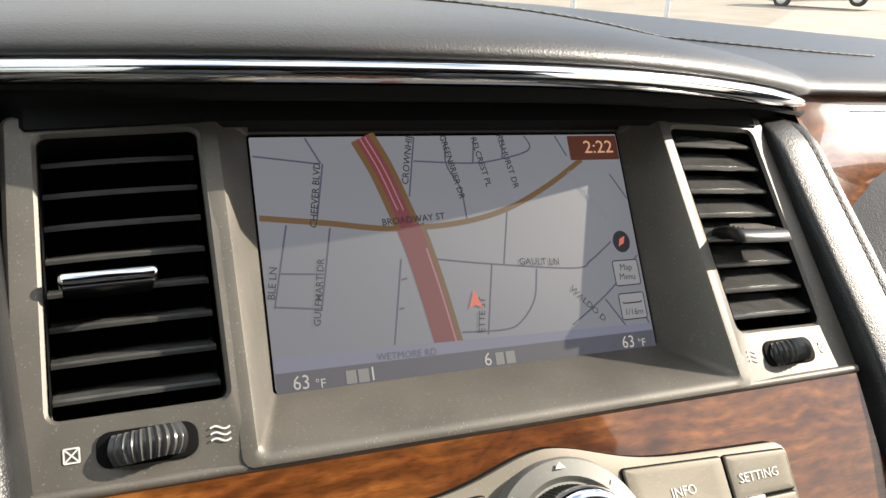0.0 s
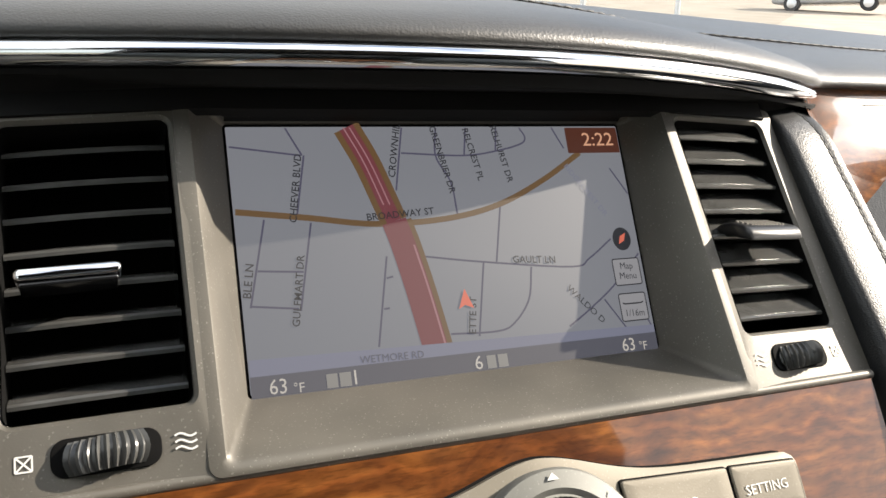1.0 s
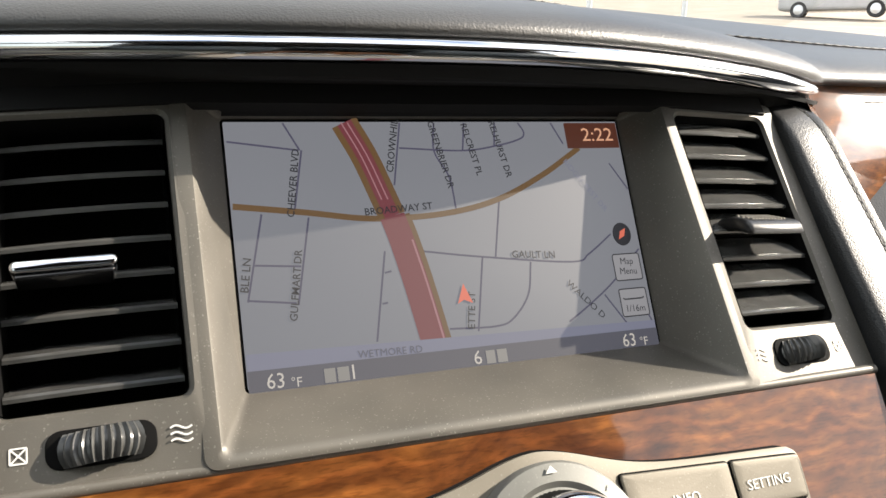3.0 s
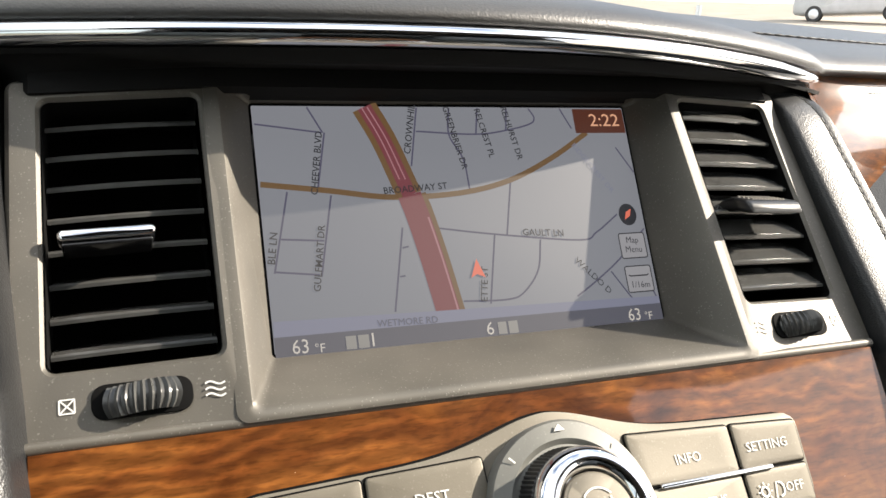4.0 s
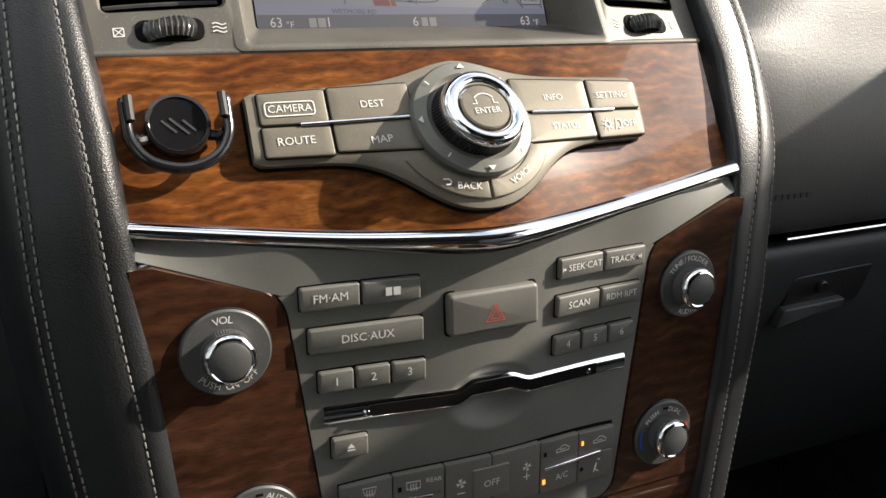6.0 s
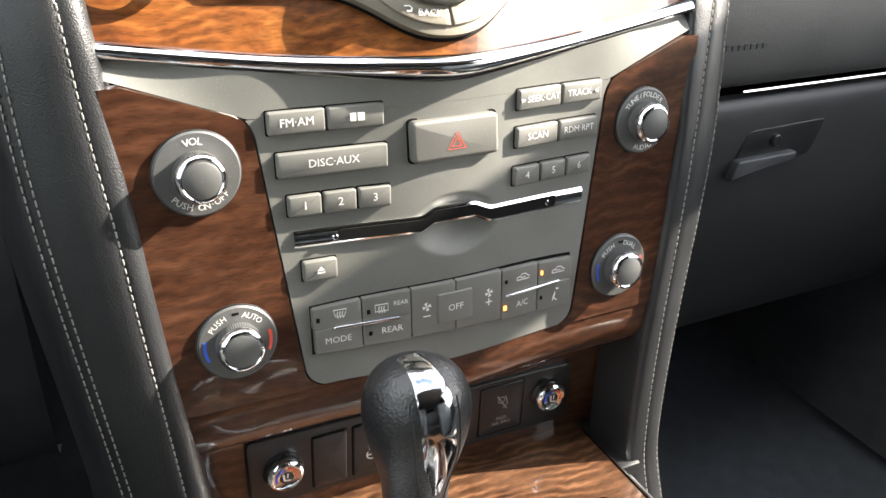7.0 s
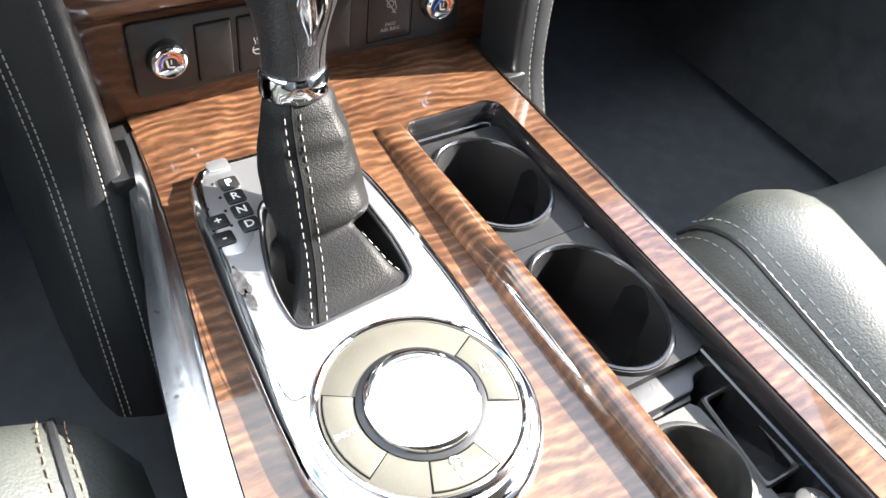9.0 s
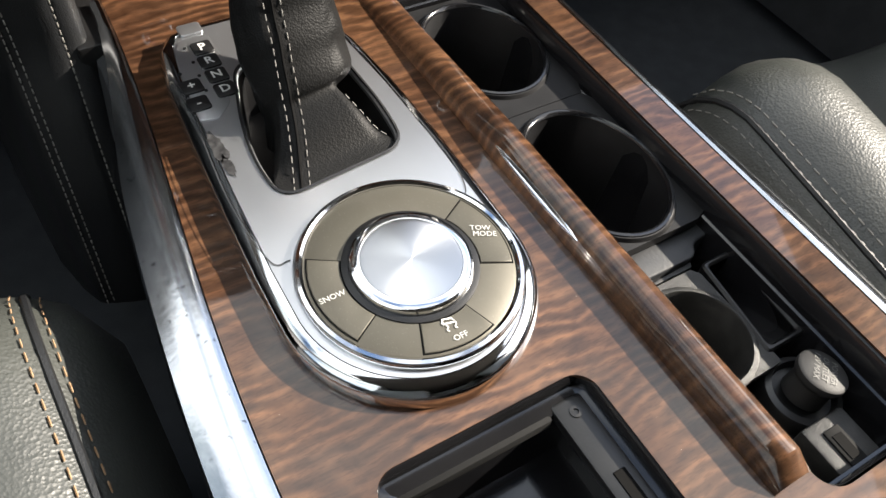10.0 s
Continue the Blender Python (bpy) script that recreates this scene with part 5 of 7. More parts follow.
def top_panel():
    """One sheet of wood with rounded openings for the cup holder and the tray."""
    rim = [(left_edge(-0.46 + 0.666 * i / 40), -0.46 + 0.666 * i / 40) for i in range(41)] + [(0.1290, 0.206 - 0.666 * i / 40) for i in range(41)]
    gate = soften([(-0.1015, -0.0105), (-0.0285, -0.0035), (-0.0255, 0.0300), (-0.0275, 0.0895), (-0.0845, 0.0895), (-0.0975, 0.0480), (-0.1025, 0.0200)], 0.012, 6)
    holes = [gate, rounded(TRAY[0], TRAY[1], TRAY[2], TRAY[3], 0.011, 6), rounded(WELL[0], WELL[1] + 0.0012, WELL[2] - 0.0012, WELL[3] + 0.0012, 0.012, 6)]
    bm = bmesh.new()
    edges = []
    for loop in [rim] + holes:
        vs = [bm.verts.new((x, y, ZC)) for x, y in loop]
        edges += [bm.edges.new((vs[i - 1], vs[i])) for i in range(len(vs))]
    bmesh.ops.triangle_fill(bm, use_beauty=True, edges=edges)
    for loop in [rim] + holes:
        rings(bm, [[(x, y, ZC) for x, y in loop], [(x, y, ZC - 0.008) for x, y in loop]], False, False)
    bmesh.ops.remove_doubles(bm, verts=bm.verts, dist=1e-6)
    return part("wood_top", bm, WOOD_TOP, console, "", 30)


top_panel()

# raised wooden grip along the cup holder, with its bright inlay
grip = thing("cup_holder_grip", (0.022, -0.05, ZC), "raised lacquered wood grip with a slim chrome inlay", "console trim")
bm = bmesh.new()
loops = []
for i in range(41):
    y = -0.232 + 0.364 * i / 40
    h = min(1, (0.0030 + 0.068 * (0.132 - y)) / 0.0128)
    e = min(1, (y + 0.232) / 0.010 + 0.15, (0.132 - y) / 0.006 + 0.35)
    h *= math.sqrt(min(1, max(0.05, e)))
    sec = [(0.0128, -0.004), (0.0129, 0.0010), (0.0136, 0.0044), (0.0150, 0.0074), (0.0172, 0.0101), (0.0205, 0.0122), (0.0228, 0.0128), (0.0255, 0.0127), (0.0290, 0.0115), (0.0312, 0.0095), (0.0326, 0.0068), (0.0335, 0.0030), (0.0337, -0.006)]
    loops.append([Vector((x, y, ZC + (z * h if z > 0 else z))) for x, z in sec])
rings(bm, loops)
part("bar", bm, WOOD_TOP, grip)
bm = bmesh.new()
loops = []
for i in range(13):
    y = -0.0920 + 0.071 * i / 12
    k = math.sin(math.pi * i / 12) ** 0.6 + 0.04
    x, z = 0.0149, 0.0076
    loops.append([Vector((x - 0.0010 * k - 0.0002, y, ZC + z - 0.0021 * k)), Vector((x - 0.0004, y, ZC + z + 0.0003)), Vector((x + 0.0012 * k - 0.0003, y, ZC + z + 0.0018 * k)), Vector((x + 0.003, y, ZC + z + 0.0005)), Vector((x + 0.002, y, ZC + z - 0.002))])
rings(bm, loops)
part("inlay", bm, CHROME, grip, "slim chrome inlay")

# chrome rails along both sides
for s in (-1, 1):
    bm = bmesh.new()
    loops = []
    for i in range(45):
        y = -0.46 + (0.645 if s < 0 else 0.655) * i / 44
        a = left_edge(y) - 0.0008 if s < 0 else 0.1298
        k = smoothstep(0.19 if s < 0 else 0.155, 0.02, y)
        wd = (0.006 + 0.016 * k) if s < 0 else (0.005 + 0.016 * smoothstep(0.155, -0.15, y))
        drop = 0.0025 if s < 0 else 0.012
        up = 0.002 * smoothstep(0.10, 0.19, y) if s < 0 else 0
        sec = [(0, -0.006), (0, 0.0002), (0.15, 0.0016), (0.45, 0.0014), (0.80, -drop * 0.4), (1.0, -drop), (1.05, -drop - 0.004), (1.0, -0.016)]
        if s > 0:
            sec = [(0, -0.006), (0, 0.0002), (0.08, 0.0013), (0.22, 0.0010), (0.50, -drop * 0.22), (0.80, -drop * 0.66), (1.0, -drop), (1.05, -drop - 0.004), (1.0, -0.020)]
        loops.append([Vector((a + s * wd * q, y, ZC + h + up)) for q, h in sec])
    rings(bm, loops)
    part("chrome_rail", bm, CHROME_PIT, console, "scuffed chrome rail")
    bm = bmesh.new()
    loops = []
    for i in range(20):
        y = -0.46 + 0.63 * i / 19
        a = left_edge(y) - 0.004 if s < 0 else 0.1330
        sec = [(0.0, -0.006), (0.010, -0.012), (0.014, -0.05), (0.016, -0.15), (0.02, -0.33)]
        loops.append([Vector((a + s * q, y, ZC + h)) for q, h in sec])
    rings(bm, loops, False, False, False)
    part("side_panel", bm, GRAINED, console)

for s in (-1, 1):
    part("corner_filler", block(min(s * 0.124, s * 0.150), max(s * 0.124, s * 0.150), 0.150, 0.215, 0.77, ZC - 0.0022, 0.002), BLACK, console)

# cup holder well
cups = thing("cup_holder_tray", (0.072, -0.05, 0.72), "black moulded cup holder insert with two large wells", "cup holder")
x0, x1, y0, y1 = WELL
bm = bmesh.new()
ring = rounded(x0, x1, y0, y1, 0.010, 5)
rings(bm, [[(x, y, ZC - 0.0003) for x, y in ring], [(x, y, ZC - 0.0015) for x, y in shrink(ring, 0.0012)], [(x, y, ZC - 0.016) for x, y in shrink(ring, 0.0030)], [(x, y, ZC - 0.0165) for x, y in shrink(ring, 0.0045)], [(x, y, ZC - 0.026) for x, y in shrink(ring, 0.006)], [(x, y, 0.735) for x, y in shrink(ring, 0.010)]], False, True)
part("liner", bm, GLOSS, cups)
ZF = ZC - 0.024


def holed(x0, x1, y0, y1, cx, cy, r, z0, z1, rim=0.0022, name="cup_deck", mat=None, long=1.0):
    """A deck with one round hole and the sunken cup under it."""
    n = 48
    bm = bmesh.new()
    out = []
    for i in range(n):
        a = 2 * math.pi * i / n
        c, s = math.cos(a), math.sin(a)
        k = min((x1 - cx) / c if c > 1e-6 else 9, (x0 - cx) / c if c < -1e-6 else 9, (y1 - cy) / s if s > 1e-6 else 9, (y0 - cy) / s if s < -1e-6 else 9)
        out.append((cx + c * k, cy + s * k))

    def circ(q, z):
        return [(cx + q * math.cos(2 * math.pi * i / n), cy + q * long * math.sin(2 * math.pi * i / n), z) for i in range(n)]
    rings(bm, [[(x, y, z0 - 0.006) for x, y in out], [(x, y, z0) for x, y in out], circ(r + 0.004, z0), circ(r + 0.003, z0 + rim), circ(r + 0.0008, z0 + rim + 0.0003), circ(r, z0 + rim - 0.0008), circ(r - 0.003, z1), circ(r * 0.3, z1 - 0.001)], False, True)
    return part(name, bm, mat or BLACK, cups)


ZU = ZC - 0.0140
for cy, r, lg in ((0.0690, 0.0352, 1.20), (-0.0460, 0.0352, 1.33)):
    holed(0.0345, 0.1065, 0.0110 if cy > 0 else -0.0980, 0.1200 if cy > 0 else 0.0105, 0.0690, cy, r, ZU, 0.742, 0.0022, "cup_deck", CUP, lg)
    part("cup_rim", lathe([(r - 0.0004, ZU + 0.0012), (r + 0.0002, ZU + 0.0026), (r + 0.0010, ZU + 0.0032), (r + 0.0022, ZU + 0.0030), (r + 0.0030, ZU + 0.0010)], 0.0690, cy, 56, None, lg, 0, 0.0, (), False), GLOSS, cups)
part("front_shelf", block(0.036, 0.1050, 0.1200, 0.1285, ZF - 0.012, ZF - 0.001, 0.002), BLACK, cups)
for k in range(3):
    part("coin_rib", block(0.052 + 0.012 * k, 0.0535 + 0.012 * k, 0.1205, 0.1275, ZF - 0.001, ZF + 0.003, 0.0005, 1), BLACK, cups)
bridge = soften([(0.040, -0.1130), (0.0880, -0.1130), (0.0925, -0.1055), (0.1060, -0.1040), (0.1060, -0.0950), (0.040, -0.0950)], 0.004, 4)
part("bridge", slab(bridge, ZF - 0.02, ZF + 0.0015, 0.0012), GRAINED, cups)
part("bridge_step", slab(soften([(0.042, -0.1160), (0.0850, -0.1160), (0.0870, -0.1120), (0.042, -0.1120)], 0.001, 3), ZF - 0.02, ZF - 0.0035, 0.0008), BLACK, cups)
holed(0.0250, 0.0815, -0.1830, -0.1190, 0.0520, -0.1530, 0.0272, ZF + 0.002, 0.76, 0.0008, "small_cup_deck", GRAIN_GREY)
slot_out = soften([(0.0785, -0.1765), (0.1045, -0.1765), (0.1072, -0.1190), (0.0850, -0.1190)], 0.003, 4)
slot_in = soften([(0.0820, -0.1730), (0.1018, -0.1730), (0.1044, -0.1222), (0.0878, -0.1222)], 0.0025, 4)
part("slot_frame", frame_slab(slot_out, slot_in, ZF - 0.02, ZF + 0.0034, 0.0012), BLACK, cups)
bm = bmesh.new()
rings(bm, [[(x, y, ZF + 0.0010) for x, y in slot_in], [(x, y, ZF - 0.022 + 0.018 * smoothstep(-0.146, -0.172, y)) for x, y in slot_in]], False, True)
part("slot_pocket", bm, GLOSS, cups)
part("rear_floor", block(0.040, 0.103, -0.236, -0.184, ZF - 0.03, ZF - 0.014, 0.003), BLACK, cups)
part("latch_block", block(0.060, 0.088, -0.240, -0.214, ZF - 0.014, ZF + 0.004, 0.002), GRAIN_GREY, cups)
part("latch_catch", block(0.068, 0.078, -0.2385, -0.220, ZF + 0.0035, ZF + 0.0052, 0.0006), MATT, cups)
part("latch_slot", block(0.070, 0.076, -0.236, -0.2235, ZF + 0.0050, ZF + 0.0056, 0.0002, 1), DARK, cups)
part("bolt_head", lathe([(0.0030, ZF - 0.001), (0.0030, ZF + 0.0008), (0.0016, ZF + 0.001), (0.0014, ZF)], 0.0975, -0.101, 20), DARK, cups)

plug = thing("outlet_cap", (0.088, -0.197, ZF - 0.01), "round black rubber power outlet cap with raised lettering", "outlet cap")
part("collar", lathe([(0.0200, ZF - 0.016), (0.0205, ZF - 0.008), (0.0190, ZF - 0.004), (0.0160, ZF - 0.003), (0.0150, ZF - 0.008)], 0.0840, -0.1985, 40), BLACK, plug)
tilt = Matrix.Translation((0.0840, -0.1985, ZF - 0.006)) @ Matrix.Rotation(radians(12), 4, 'Y')


def capf(u, v, w):
    return tilt @ Vector((u, v, w))


cap = part("stem", lathe([(0.0110, 0.0), (0.0105, 0.012), (0.0120, 0.0130), (0.0130, 0.0155), (0.0128, 0.0178), (0.0115, 0.0188), (0.0006, 0.0192)], 0, 0, 40, capf), RUBBER, plug, "domed rubber cap")
GREYPRINT = plain_noise("worn_raised_print", (0.10, 0.10, 0.095), (0.16, 0.16, 0.15), 0.6)
for words, v in (("POWER", 0.0052), ("OUTLET", 0.0), ("12V MAX", -0.0050)):
    text("writing", words, 0.0044, 0.0, v * 0.86, 0.0194, lambda u, q, w: capf(-u * math.cos(0.6) + q * math.sin(0.6), -q * math.cos(0.6) - u * math.sin(0.6), w), GREYPRINT, cap)

# storage tray behind the dial
tray = thing("storage_tray", (-0.074, -0.25, 0.77), "empty gloss black storage tray in the console", "storage tray")
x0, x1, y0, y1 = TRAY
ring = rounded(x0, x1, y0, y1, 0.007, 5)
bm = bmesh.new()
rings(bm, [[(x, y, ZC - 0.0005) for x, y in ring], [(x, y, ZC - 0.003) for x, y in shrink(ring, 0.002)], [(x, y, ZC - 0.0075) for x, y in shrink(ring, 0.0022)], [(x, y, ZC - 0.0085) for x, y in shrink(ring, 0.009)], [(x, y, ZC - 0.0095) for x, y in shrink(ring, 0.0100)], [(x, y, ZC - 0.042) for x, y in shrink(ring, 0.013)]], False, True)
part("liner", bm, GLOSS, tray)
part("side_ledge", block(-0.0420, -0.0250, -0.345, -0.152, ZC - 0.014, ZC - 0.0075, 0.002), BLACK, tray)
part("ledge_recess", block(-0.0365, -0.0300, -0.270, -0.190, ZC - 0.0080, ZC - 0.0070, 0.0004, 1), DARK, tray)
part("screw", lathe([(0.0028, ZC - 0.008), (0.0028, ZC - 0.0070), (0.0014, ZC - 0.0069), (0.0012, ZC - 0.0076)], -0.0330, -0.1600, 18), BLACK, tray)
part("front_ledge", block(-0.122, -0.043, -0.1585, -0.1500, ZC - 0.016, ZC - 0.0085, 0.002), MATT, tray)

# ---- shift plate, drive dial, lever ----
ZP = 0.8375
gear = thing("shift_plate", (-0.066, 0, ZC), "brushed aluminium shift plate with a chrome border", "shift plate")


def plate_outline(k):
    """Outline of the plate: round at the dial, straight sides, rounded front corners; k shrinks it."""
    pts = []
    for i in range(33):
        a = radians(182 + 176 * i / 32)
        pts.append((-0.0690 + 0.0610 * math.cos(a), -0.0730 + 0.0615 * math.sin(a)))
    right = [(-0.0075, -0.045), (-0.0068, 0.0), (-0.0078, 0.045), (-0.0110, 0.085), (-0.0170, 0.112), (-0.0245, 0.1275), (-0.0345, 0.1330)]
    leftp = [(-0.0950, 0.1330), (-0.1065, 0.1290), (-0.1135, 0.1180), (-0.1190, 0.090), (-0.1230, 0.045), (-0.1265, 0.0), (-0.1292, -0.045)]
    out = pts + right + leftp
    return shrink(out, k) if k else out


def prof_ring(k, z):
    return [(x, y, z) for x, y in plate_outline(k)]


bm = bmesh.new()
rings(bm, [prof_ring(-0.0010, ZC - 0.002), prof_ring(-0.0010, ZC + 0.002), prof_ring(0.0, ZC + 0.0060), prof_ring(0.0016, ZC + 0.0086), prof_ring(0.0042, ZC + 0.0104), prof_ring(0.0072, ZP - 0.0002), prof_ring(0.0080, ZP - 0.0010)], False, False)
part("chrome_border", bm, CHROME, gear, "polished chrome border", 60)
hole = [(-0.1000, -0.0090), (-0.0300, -0.0020), (-0.0270, 0.0300), (-0.0290, 0.0880), (-0.0830, 0.0880), (-0.0960, 0.0470), (-0.1010, 0.0200)]
bm = bmesh.new()
o = plate_outline(0.0078)
o = [tuple(Vector(o[i]).lerp(Vector(o[(i + 1) % len(o)]), q / 5)) for i in range(len(o)) for q in range(5)]
k = len(o)
# inner loop with the same number of points, matched by angle round the opening
cx, cy = -0.0650, 0.0400
hs = soften(hole, 0.012, 8)


def ray_on(loop, ang):
    d = Vector((math.cos(ang), math.sin(ang)))
    best = None
    for i in range(len(loop)):
        a, b = Vector(loop[i]) - Vector((cx, cy)), Vector(loop[(i + 1) % len(loop)]) - Vector((cx, cy))
        den = d.x * (b - a).y - d.y * (b - a).x
        if abs(den) < 1e-12:
            continue
        t = (a.x * (b - a).y - a.y * (b - a).x) / den
        s = (a.x * d.y - a.y * d.x) / den
        if t > 0 and -1e-9 <= s <= 1 + 1e-9 and (best is None or t < best):
            best = t
    return (cx + d.x * best, cy + d.y * best)


inner = [ray_on(hs, math.atan2(y - cy, x - cx)) for x, y in o]
rings(bm, [[(x, y, ZP - 0.0003) for x, y in o], [(x, y, ZP) for x, y in inner], [(x, y, ZP - 0.0010) for x, y in shrink(inner, 0.0008)], [(x, y, ZP - 0.020) for x, y in shrink(inner, 0.001)]], False, False)
part("top_plate", bm, ALU, gear, "brushed aluminium top with worn finish", 30)
bm = bmesh.new()
rings(bm, [[(x, y, ZP + 0.0008) for x, y in shrink(inner, -0.0016)], [(x, y, ZP + 0.0012) for x, y in shrink(inner, -0.0004)], [(x, y, ZP - 0.006) for x, y in shrink(inner, 0.0016)], [(x, y, ZP - 0.034) for x, y in shrink(inner, 0.004)]], False, True)
part("boot_recess", bm, BLACK, gear)
# groove scored in the plate
bm = bmesh.new()
g = [p for p in plate_outline(0.0125)]
gl = [(-0.1165, -0.0330), (-0.1150, 0.030), (-0.1110, 0.085)]
line([(x, y) for x, y in smooth_path([(-0.1120, -0.0440), (-0.1205, -0.0400), (-0.1225, 0.0000), (-0.1180, 0.0471), (-0.1120, 0.1000)], 6)], 0.0006, ZP + 0.0002, C, bm)
part("scored_groove", bm, GRAINED, gear, fix=False)
bm = bmesh.new()
line([(x, y) for x, y in smooth_path([(-0.0270, -0.0450), (-0.0190, -0.0440), (-0.0140, -0.0250), (-0.0138, 0.0110), (-0.0165, 0.080), (-0.0240, 0.1180)], 6)], 0.0006, ZP + 0.0002, C, bm)
part("scored_groove", bm, GRAINED, gear, fix=False)
# worn patch with an uneven edge
WORN = plain_noise("worn_bare_patch", (0.012, 0.012, 0.013), (0.05, 0.05, 0.052), 0.75, 300, 0.0, 0.0, 0.2)
bm = bmesh.new()
rnd = random.Random(4)
for cu, cv, a, b in ((-0.1140, 0.0350, 0.0038, 0.0105), (-0.1140, 0.0205, 0.0024, 0.0075)):
    ring = []
    for i in range(26):
        t = 2 * math.pi * i / 26
        q = 0.75 + 0.45 * rnd.random()
        ring.append(bm.verts.new((cu + a * q * math.cos(t), cv + b * q * math.sin(t), ZP + 0.00035)))
    bm.faces.new(ring)
part("worn_patch", bm, WORN, gear, "bare worn patch in the finish", fix=False)
# gear letters on raised blocks
part("letter_panel", slab(soften([(-0.1150, 0.0560), (-0.1060, 0.0530), (-0.0960, 0.0620), (-0.0865, 0.0920), (-0.0860, 0.1180), (-0.1030, 0.1185), (-0.1085, 0.1060)], 0.003, 3), ZP - 0.001, ZP + 0.0003, 0.0002), ALU, gear)
for word, x, y in (("P", -0.0931, 0.1076), ("R", -0.0938, 0.0957), ("N", -0.0944, 0.0838), ("D", -0.0945, 0.0718), ("+", -0.1094, 0.0805), ("-", -0.1108, 0.0670)):
    blk = part("letter_block", slab(rounded(x - 0.0056, x + 0.0056, y - 0.0052, y + 0.0052, 0.0018, 4), ZP, ZP + 0.0013, 0.0005), BLACK, gear)
    text("letter", word, 0.0078, x, y, ZP + 0.0015, C, WHITE, blk, 0, 1.0, 0.00012)
bm = bmesh.new()
for x, y in ((-0.1016, 0.1108), (-0.1016, 0.0985), (-0.1027, 0.0872), (-0.1038, 0.0751), (-0.1112, 0.0925)):
    rings(bm, [[(x + 0.0010 * math.cos(t), y + 0.0010 * math.sin(t), ZP) for t in [i * math.pi / 4 for i in range(8)]], [(x + 0.0010 * math.cos(t), y + 0.0010 * math.sin(t), ZP + 0.0007) for t in [i * math.pi / 4 for i in range(8)]]])
part("indicator_dots", bm, BLACK, gear)
part("release_cover", slab(rounded(-0.1000, -0.0870, 0.1205, 0.1300, 0.002, 3), ZP, ZP + 0.0010, 0.0004), ALU, gear)

# drive mode dial
dd = thing("drive_mode_dial", (-0.0665, -0.0720, ZP), "chrome rimmed rotary drive mode dial with bronze keys", "rotary dial")
dx, dy = -0.0665, -0.0722
part("outer_rim", lathe([(0.0522, ZP - 0.002), (0.0524, ZP + 0.0015), (0.0512, ZP + 0.0034), (0.0496, ZP + 0.0038), (0.0484, ZP + 0.0030), (0.0480, ZP + 0.0010)], dx, dy, 72), CHROME, dd)
keys = part("key_ring", lathe([(0.0482, ZP - 0.001), (0.0480, ZP + 0.0022), (0.0472, ZP + 0.0028), (0.0300, ZP + 0.0028)], dx, dy, 72), DIAL_KEY, dd)


def sector(a0, a1, r0, r1, w):
    n = 10
    return [(dx + r1 * math.cos(radians(a0 + (a1 - a0) * i / n)), dy + r1 * math.sin(radians(a0 + (a1 - a0) * i / n))) for i in range(n + 1)] + [(dx + r0 * math.cos(radians(a1 - (a1 - a0) * i / n)), dy + r0 * math.sin(radians(a1 - (a1 - a0) * i / n))) for i in range(n + 1)]


for a0, a1, word, lines in ((150, 211, "SNOW", ("SNOW",)), (-25, 29, "TOW", ("TOW", "MODE")), (247, 289, "OFF", ("OFF",))):
    kb = part("mode_key", slab(sector(a0, a1, 0.0318, 0.0462, 0), ZP + 0.001, ZP + 0.0034, 0.0005), DIAL_KEY, keys)
    part("gap", slab(sector(a0 - 0.9, a1 + 0.9, 0.0308, 0.0470, 0), ZP + 0.001, ZP + 0.00295, 0.0001), DARK, kb)
    m = radians((a0 + a1) / 2)
    for i, l in enumerate(lines):
        d = (len(lines) - 1) / 2 - i
        text("writing", l, 0.0040, dx + 0.0392 * math.cos(m) + (0 if word != "OFF" else 0.001), dy + 0.0392 * math.sin(m) + d * 0.0040 - (0.0035 if word == "OFF" else 0), ZP + 0.0039, C, WHITE, kb, -27 if word == "TOW" else 0)
    if word == "OFF":
        bm = bmesh.new()
        ox, oy = dx + 0.0385 * math.cos(m), dy + 0.0385 * math.sin(m) + 0.0042
        line([(ox - 0.003, oy), (ox - 0.002, oy + 0.0022), (ox + 0.002, oy + 0.0012), (ox + 0.003, oy - 0.0012), (ox - 0.003, oy)], 0.0010, ZP + 0.0039, C, bm)
        for k2 in (-1, 1):
            line([(ox + k2 * 0.002 + 0.0007 * math.sin(i * 1.3), oy - 0.0012 - 0.0030 * i / 5) for i in range(6)], 0.0006, ZP + 0.0039, C, bm)
        part("skid_mark", bm, WHITE, kb, fix=False)
part("knob_base", lathe([(0.0312, ZP + 0.001), (0.0312, ZP + 0.0034), (0.0286, ZP + 0.0042)], dx, dy, 64), BLACK, dd)
part("knob_body", lathe([(0.0282, ZP + 0.003), (0.0284, ZP + 0.0046), (0.0276, ZP + 0.0064), (0.0254, ZP + 0.0074), (0.0232, ZP + 0.0074), (0.0228, ZP + 0.0066)], dx, dy, 64), CHROME, dd)
part("knob_top", lathe([(0.0229, ZP + 0.0060), (0.0229, ZP + 0.0072), (0.0210, ZP + 0.0075), (0.0006, ZP + 0.0076)], dx, dy, 64), ALU_SPIN, dd, "spun aluminium disc")

# gear lever
lever = thing("gear_lever", (-0.0655, 0.05, ZP - 0.01), "leather gear lever with chrome inlay and stitched boot", "gear lever")
top = Vector((-0.0575, 0.0960, 1.0185))
foot = Vector((-0.0590, 0.0890, 0.9090))
axis = (top - foot).normalized()
right = Vector((1, 0, 0))
right = (right - axis * right.dot(axis)).normalized()
back = axis.cross(right).normalized()
if back.y > 0:
    back = -back


